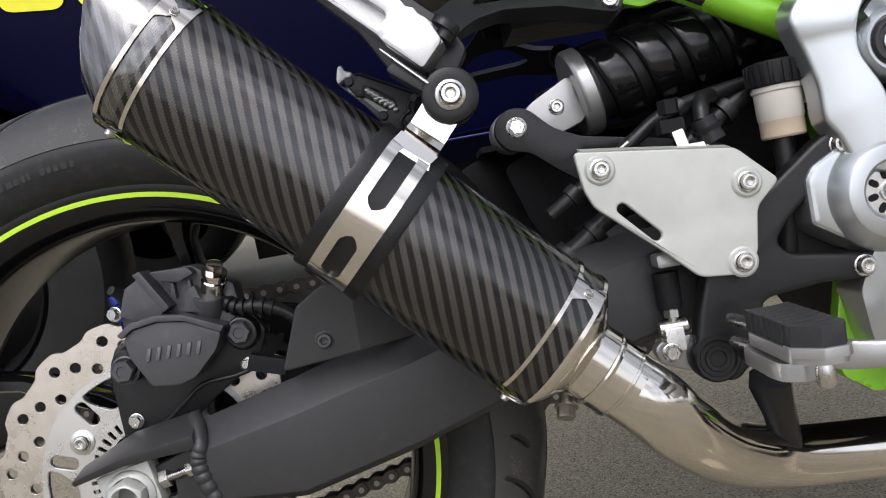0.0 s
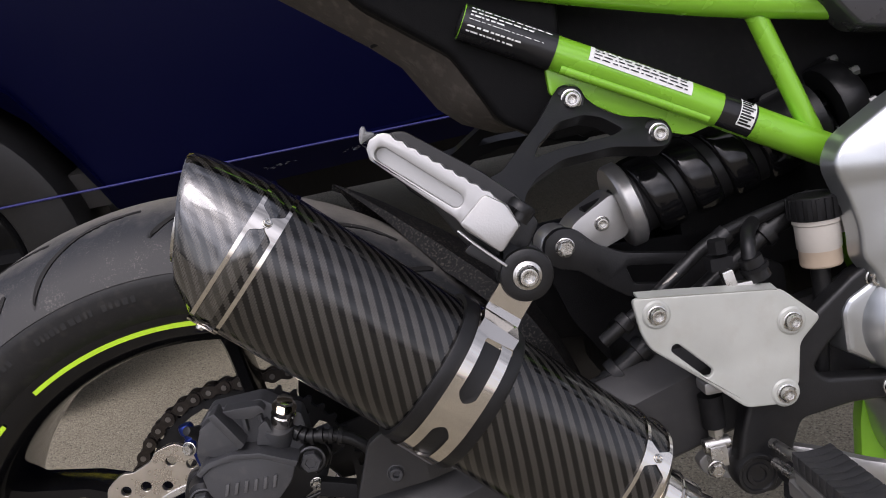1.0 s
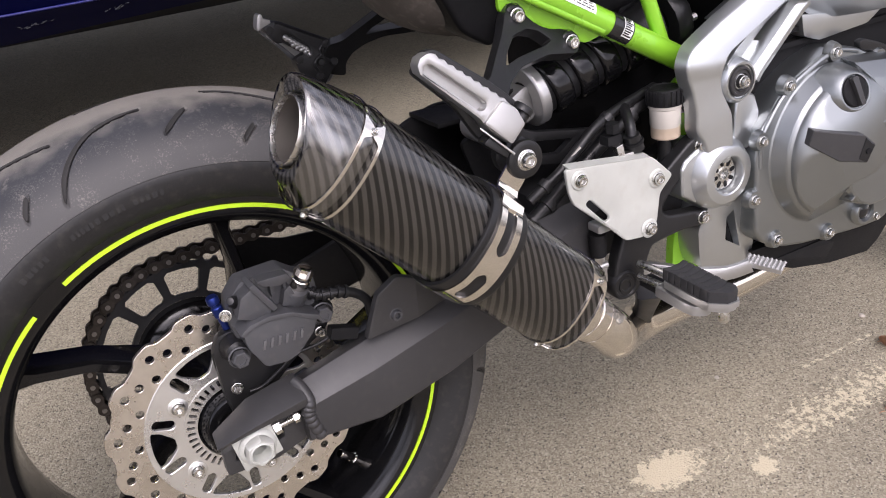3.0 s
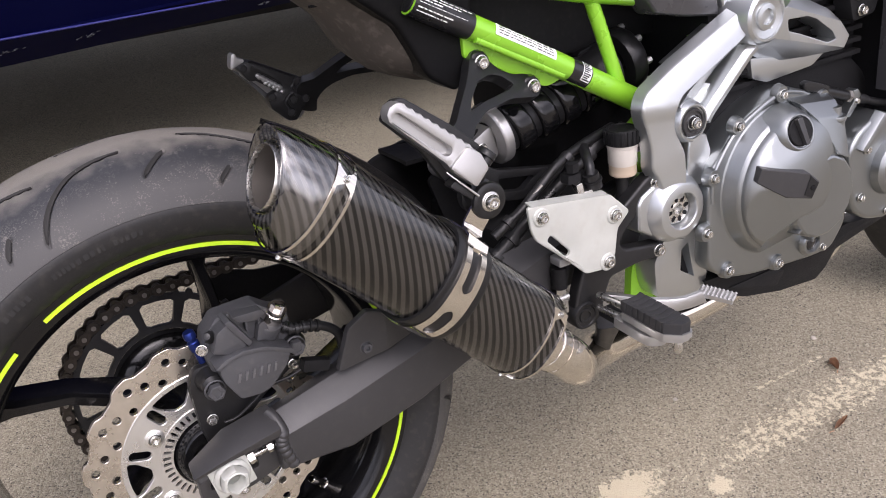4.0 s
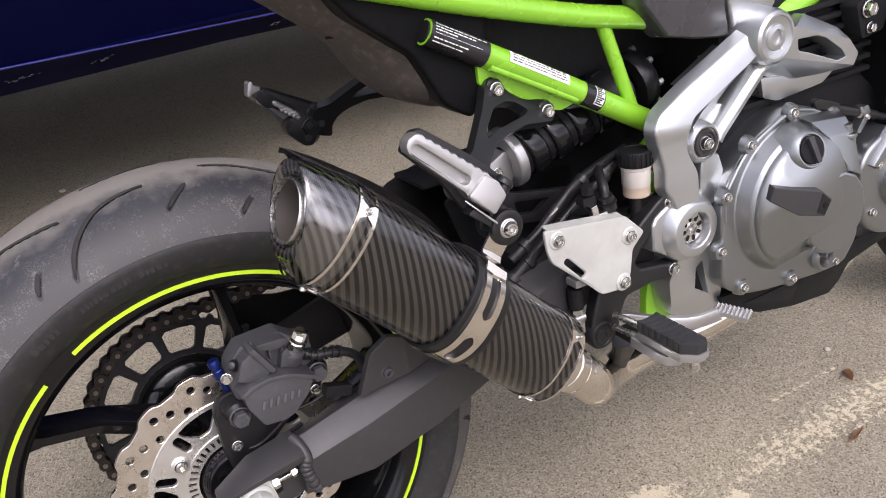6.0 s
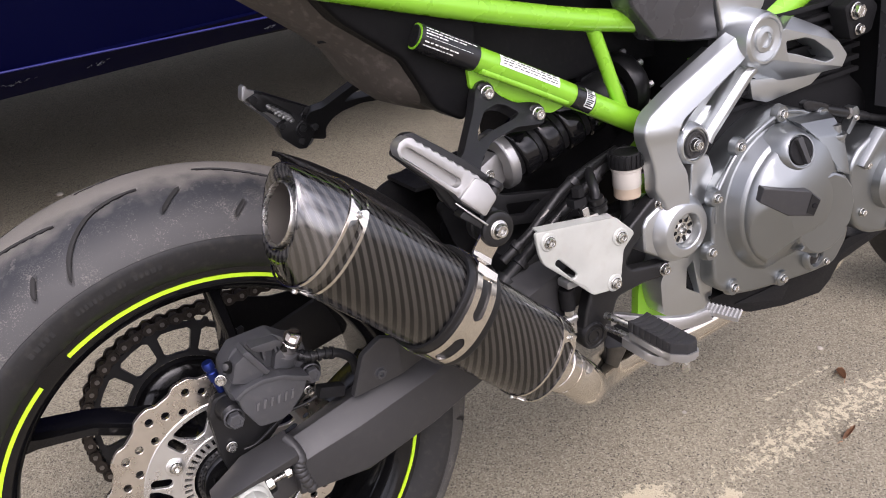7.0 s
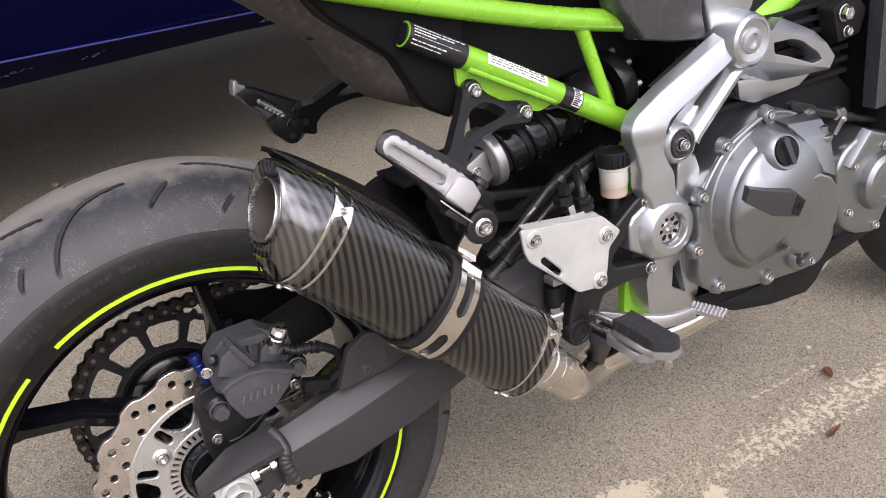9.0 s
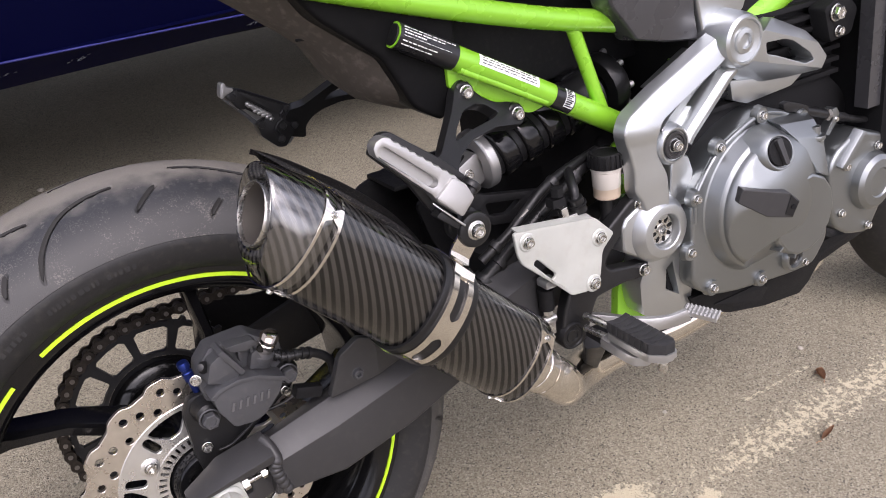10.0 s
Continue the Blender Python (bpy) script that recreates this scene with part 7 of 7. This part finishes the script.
part("top_ridge", side(rounded([(0.038, 0.158), (0.066, 0.157), (0.07, 0.1515), (0.058, 0.1475), (0.044, 0.151)], 0.002), -0.127, -0.11, (), 0.002), CALIPER, caliper, "", 30)
part("top_notch_wall", side(rounded([(0.05, 0.1475), (0.053, 0.1475), (0.053, 0.136), (0.05, 0.136)], 0.0008), -0.121, -0.11, (), 0.0008), CALIPER, caliper)
part("top_notch_wall", side(rounded([(0.062, 0.1475), (0.065, 0.1475), (0.066, 0.134), (0.063, 0.134)], 0.0008), -0.121, -0.11, (), 0.0008), CALIPER, caliper)
part("hose_boss", lathe([(0.0, -0.02), (0.0125, -0.02), (0.0125, 0.008), (0.0115, 0.01), (0.0, 0.01)], facing((0.072, -0.112, 0.127), (0.3, -0.45, 0.85)), 24), CALIPER, caliper)
part("boss_web", side(rounded([(0.057, 0.125), (0.062, 0.14), (0.068, 0.143), (0.074, 0.122)], 0.0015), -0.124, -0.11, (), 0.002), CALIPER, caliper)
for k in range(6):
    x = 0.0275 + 0.0072 * k
    part("raised_mark", slab([(0, -0.0045), (0.0026, -0.0045), (0.0056, 0.0045), (0.003, 0.0045)], 0.0, 0.0016, (), 0.0003, Matrix.Translation((x, -0.135, 0.1 - 0.0002 * k)) @ SIDE), CALIPER_MARK, caliper)
bracket2 = part("caliper_bracket", side(rounded([(-0.004, 0.108), (-0.012, 0.09), (-0.01, 0.04), (-0.006, 0.02), (0.03, 0.03), (0.06, 0.055), (0.1, 0.078), (0.11, 0.1), (0.1, 0.118), (0.07, 0.11), (0.02, 0.11)], 0.005), -0.105, -0.096, (), 0.003), BLACK_PAINT, motorcycle, "black caliper carrier bracket")
part("slide_pin", lathe([(0.0, 0.0), (0.013, 0.0), (0.0135, 0.006), (0.011, 0.01), (0.011, 0.018), (0.008, 0.021), (0.0, 0.021)], facing((0.008, -0.104, 0.094), (0, -1, 0)), 24), RUBBER, bracket2)
bolt(bracket2, (0.008, -0.124, 0.091), 0.0105, mesh=DARK_HEX)
bolt(bracket2, (0.002, -0.106, 0.05), 0.0064, mesh=HEX_BOLT)
bolt(bracket2, (0.092, -0.106, 0.077), 0.0062, mesh=HEX_BOLT)
part("slide_boot", lathe([(0.0, 0.0), (0.0125, 0.0), (0.0135, 0.006), (0.011, 0.012), (0.0, 0.013)], facing((0.094, -0.106, 0.102), (0, -1, 0)), 20), RUBBER, bracket2)
bolt(bracket2, (0.094, -0.118, 0.103), 0.0105, mesh=DARK_HEX)
bolt(caliper, (0.006, -0.118, 0.132), 0.0062, (-0.3, -1, 0.1), HEX_BOLT, "bright hex bolt")
part("bleed_nipple", lathe([(0.0, 0.0), (0.006, 0.0), (0.006, 0.008), (0.0042, 0.011), (0.0035, 0.02), (0.0, 0.021)], facing((0.018, -0.115, 0.14), (-0.35, -0.75, 0.5)), 12), BLACK_PAINT, caliper)
part("blue_bolt", lathe([(0.0, 0.0), (0.004, 0.0), (0.004, 0.014), (0.0055, 0.015), (0.0055, 0.024), (0.0045, 0.025), (0.0045, 0.028), (0.006, 0.029), (0.006, 0.034), (0.005, 0.036), (0.0, 0.036)], facing((0.008, -0.098, 0.11), (-0.2, 0.0, 1)), 14), BLUE_ANODISED, caliper, "blue anodised bolt")
bm = lathe([(0.0, 0.0), (0.0095, 0.0), (0.0095, 0.012), (0.0085, 0.013), (0.0085, 0.016), (0.0095, 0.017), (0.0095, 0.019), (0.0, 0.019)], facing((0.078, -0.112, 0.134), (0.3, -0.45, 0.85)), 20)
lathe([(0.0, 0.019), (0.0066, 0.019), (0.0066, 0.026), (0.0, 0.027)], facing((0.078, -0.112, 0.134), (0.3, -0.45, 0.85)), 6, bm)
part("banjo_bolt", bm, CHROME, caliper, "polished banjo bolt")
hose_way = spline([(0.085, -0.112, 0.127), (0.095, -0.117, 0.121), (0.113, -0.12, 0.119), (0.129, -0.12, 0.112), (0.14, -0.12, 0.1), (0.142, -0.12, 0.084)], 8)
hose = tube("caliper_hose", hose_way, 0.0048, RUBBER, caliper, "black ribbed brake hose")
for k in range(4, 22, 3):
    part("hose_rib", lathe([(0.004, -0.002), (0.0066, -0.0015), (0.0066, 0.0015), (0.004, 0.002)], facing(hose_way[k], hose_way[k + 1] - hose_way[k]), 14), RUBBER, hose)
part("sensor_plug", block(-0.014, 0.014, -0.006, 0.006, -0.006, 0.006, 0.002, Matrix.Translation((0.11, -0.12, 0.0765)) @ pose(0, 0, 0, 0, 18, 0)), BLACK_PLASTIC, caliper)
tube("sensor_wire", spline([(0.106, -0.116, 0.077), (0.085, -0.118, 0.072), (0.06, -0.118, 0.07), (0.042, -0.116, 0.058), (0.025, -0.112, 0.046), (0.012, -0.11, 0.044)], 6), 0.0018, RUBBER, caliper, "thin black sensor wire", 8)

# ---- parked car behind ----
CAR_Y, CAR_LOW, CAR_LINE = 1.03, 0.408, 0.471
car = empty("car", Matrix.Translation((-0.76, CAR_Y + 0.9, 0.0)))
tagged(car, "dark metallic blue parked car with yellow lettering on its side", "car")


def car_body():
    """The side of the body as rows over its length and height, arched over the wheel, closed over the roof to the far side."""
    own = bmesh.new()
    xs = [-1.2 + 0.06 * k for k in range(84)]
    rows = []
    for x in xs:
        arch = 0.0
        for cx in (0.0, 2.75):
            d = abs(x - cx)
            if d < 0.395:
                arch = max(arch, 0.36 + math.sqrt(0.395 ** 2 - d * d))
        low = max(CAR_LOW + 0.03 * max(0, min(1, (x - 0.7) / 0.9)), arch)
        line = CAR_LINE
        row = []
        for z, y in ((low, -0.86), (max(low + 0.006, low + 0.03), -0.885), (max(line - 0.012, low + 0.05), -0.9), (max(line, low + 0.06), -0.91), (max(line + 0.0035, low + 0.0635), -0.9), (max(0.6, low + 0.1), -0.91), (0.85, -0.915), (0.95, -0.9), (1.0, -0.87), (1.45, -0.7), (1.5, -0.6), (1.5, 0.6), (1.0, 0.87), (0.6, 0.9), (CAR_LOW, 0.86)):
            row.append(own.verts.new((x, y, max(z, low) if y < -0.85 else z)))
        rows.append(row)
    for p, q in zip(rows, rows[1:]):
        for i in range(len(p) - 1):
            own.faces.new((p[i], q[i], q[i + 1], p[i + 1]))
    own.faces.new(rows[0])
    own.faces.new(rows[-1][::-1])
    return own


part("body", car_body(), CAR_BLUE, car, "", 35)
part("underside", block(-1.1, 3.7, -0.84, 0.84, 0.425, 0.5, 0.01), UNDERBODY, car)
# floor block out of sight, added low to darken the ground under the car
part("floor_shade_block", block(0.48, 2.28, 0.0, 0.8, 0.165, 0.424, 0.03), UNDERBODY, car)
for cx in (0.0, 2.75):
    for sy in (-0.8, 0.8):
        w = part("wheel", lathe([(0.0, -0.09), (0.22, -0.09), (0.235, -0.1), (0.3, -0.11), (0.345, -0.1), (0.36, -0.07), (0.36, 0.07), (0.345, 0.1), (0.3, 0.11), (0.235, 0.1), (0.225, 0.08)], Matrix.Translation((cx, sy, 0.36)) @ SIDE, 64), RUBBER, car, "black car tyre")
        bm = lathe([(0.23, 0.09), (0.225, 0.1), (0.215, 0.09), (0.205, 0.04), (0.2, 0.02)], Matrix.Translation((cx, sy, 0.36)) @ SIDE, 48)
        lathe([(0.0, 0.075), (0.06, 0.075), (0.07, 0.05), (0.07, 0.0)], Matrix.Translation((cx, sy, 0.36)) @ SIDE, 32, bm)
        for k in range(5):
            a = TAU * k / 5
            sweep([(cx + 0.05 * math.cos(a), sy - 0.06, 0.36 + 0.05 * math.sin(a)), (cx + 0.215 * math.cos(a), sy - 0.07, 0.36 + 0.215 * math.sin(a))], [0.03, 0.022], 8, bm)
        part("rim", bm, CAR_TRIM, w, "dark rim")
# strip added along the crease to paint its bright highlight
part("crease_highlight", sweep([(-0.75 + 0.2 * k, -0.909, CAR_LINE + 0.003) for k in range(22)], 1.0, cross=circle(0, 0, 0.0024, 8)), CAR_CREASE_GLINT, car, "thin bright blue strip standing for the highlight on the sill crease")
# pale scratches on the sill
random.seed(21)
for x, z in ((0.9, 0.446), (0.751, 0.445), (1.28, 0.448)):
    for k in range(16):
        a = x + random.gauss(0, 0.014)
        b = z + 0.12 * (a - x) + random.gauss(0, 0.0018)
        part("scratch", sweep([(a, -0.8905, b), (a + random.uniform(0.001, 0.007), -0.89, b + random.uniform(0.0, 0.0016))], random.uniform(0.0004, 0.0009), 5), SCRATCH, car, "pale scratch in the paint")
# yellow figures on the car's side, as plain closed loops, with a black badge beside them
for x0, z0, w in ((0.282, 0.857, 0.125), (0.428, 0.842, 0.12), (0.57, 0.827, 0.12)):
    part("vinyl_figure", slab(rounded([(0, 0.0), (w, 0.0), (w, 0.16), (0, 0.16)], 0.03, 6), 0.0, 0.0012, [rounded([(0.03, 0.03), (w - 0.03, 0.03), (w - 0.03, 0.13), (0.03, 0.13)], 0.015, 6)], 0, Matrix.Translation((x0, -0.9165, z0)) @ SIDE @ pose(0, 0, 0, 0, 0, -6)), YELLOW_VINYL, car, "yellow vinyl figure")


# ---- dry leaves on the ground ----
def leaf_mesh(name, length, width, curl, seed):
    """A dry leaf: a pointed blade, curled along its length and crumpled."""
    random.seed(seed)
    own = bmesh.new()
    rows = []
    for i in range(13):
        s = i / 12
        w = width * math.sin(math.pi * min(1, s * 0.94 + 0.05)) ** 0.7 * random.uniform(0.8, 1.1)
        row = []
        for j in range(5):
            v = (j - 2) / 2
            row.append(own.verts.new((length * (s - 0.5), w * v * (1 - 0.35 * abs(v) * curl), 0.0015 + curl * (abs(v) ** 1.6) * w * 1.3 + curl * length * 0.25 * (s - 0.45) ** 2 * 2 + random.uniform(0, 0.0015))))
        rows.append(row)
    for p, q in zip(rows, rows[1:]):
        for j in range(4):
            own.faces.new((p[j], q[j], q[j + 1], p[j + 1]))
    bmesh.ops.solidify(own, geom=own.faces[:], thickness=0.0006)
    sweep([(-length * 0.5, 0, 0.002), (-length * 0.62, 0.002, 0.003), (-length * 0.72, 0.004, 0.001)], [0.0009, 0.0007, 0.0005], 5, own)
    return mesh_of(name, own, LEAF, 50)


for n, (x, y, turn, length, width, curl) in enumerate(((1.01, -0.107, 70, 0.026, 0.009, 0.9), (0.9, -0.207, 12, 0.04, 0.006, 1.0), (1.02, -0.1, 10, 0.016, 0.006, 0.8))):
    leaf = new("dry_leaf", leaf_mesh("dry_leaf", length, width, curl, 3 + n))
    leaf.matrix_basis = pose(x, y, 0, 0, 0, turn)
    tagged(leaf, "small curled dry brown leaf lying on the tarmac", "leaf", "dry leaves on the tarmac")

random.seed(8)
for x, y, r in ((1.046, -0.038, 0.0055), (0.733, -0.024, 0.004), (0.04, 1.5, 0.009), (0.334, 1.42, 0.006)):
    own = bmesh.new()
    bmesh.ops.create_icosphere(own, subdivisions=2, radius=r)
    for v in own.verts:
        v.co *= random.uniform(0.85, 1.1)
        v.co.z = max(v.co.z * 0.6, -0.25 * r)
    stone = new("pebble", mesh_of("pebble", own, PEBBLE, 60))
    stone.matrix_basis = pose(x, y, 0.25 * r, 0, 0, random.uniform(0, 180))
    tagged(stone, "small pale loose stone on the tarmac", "stone", "loose stones on the tarmac")
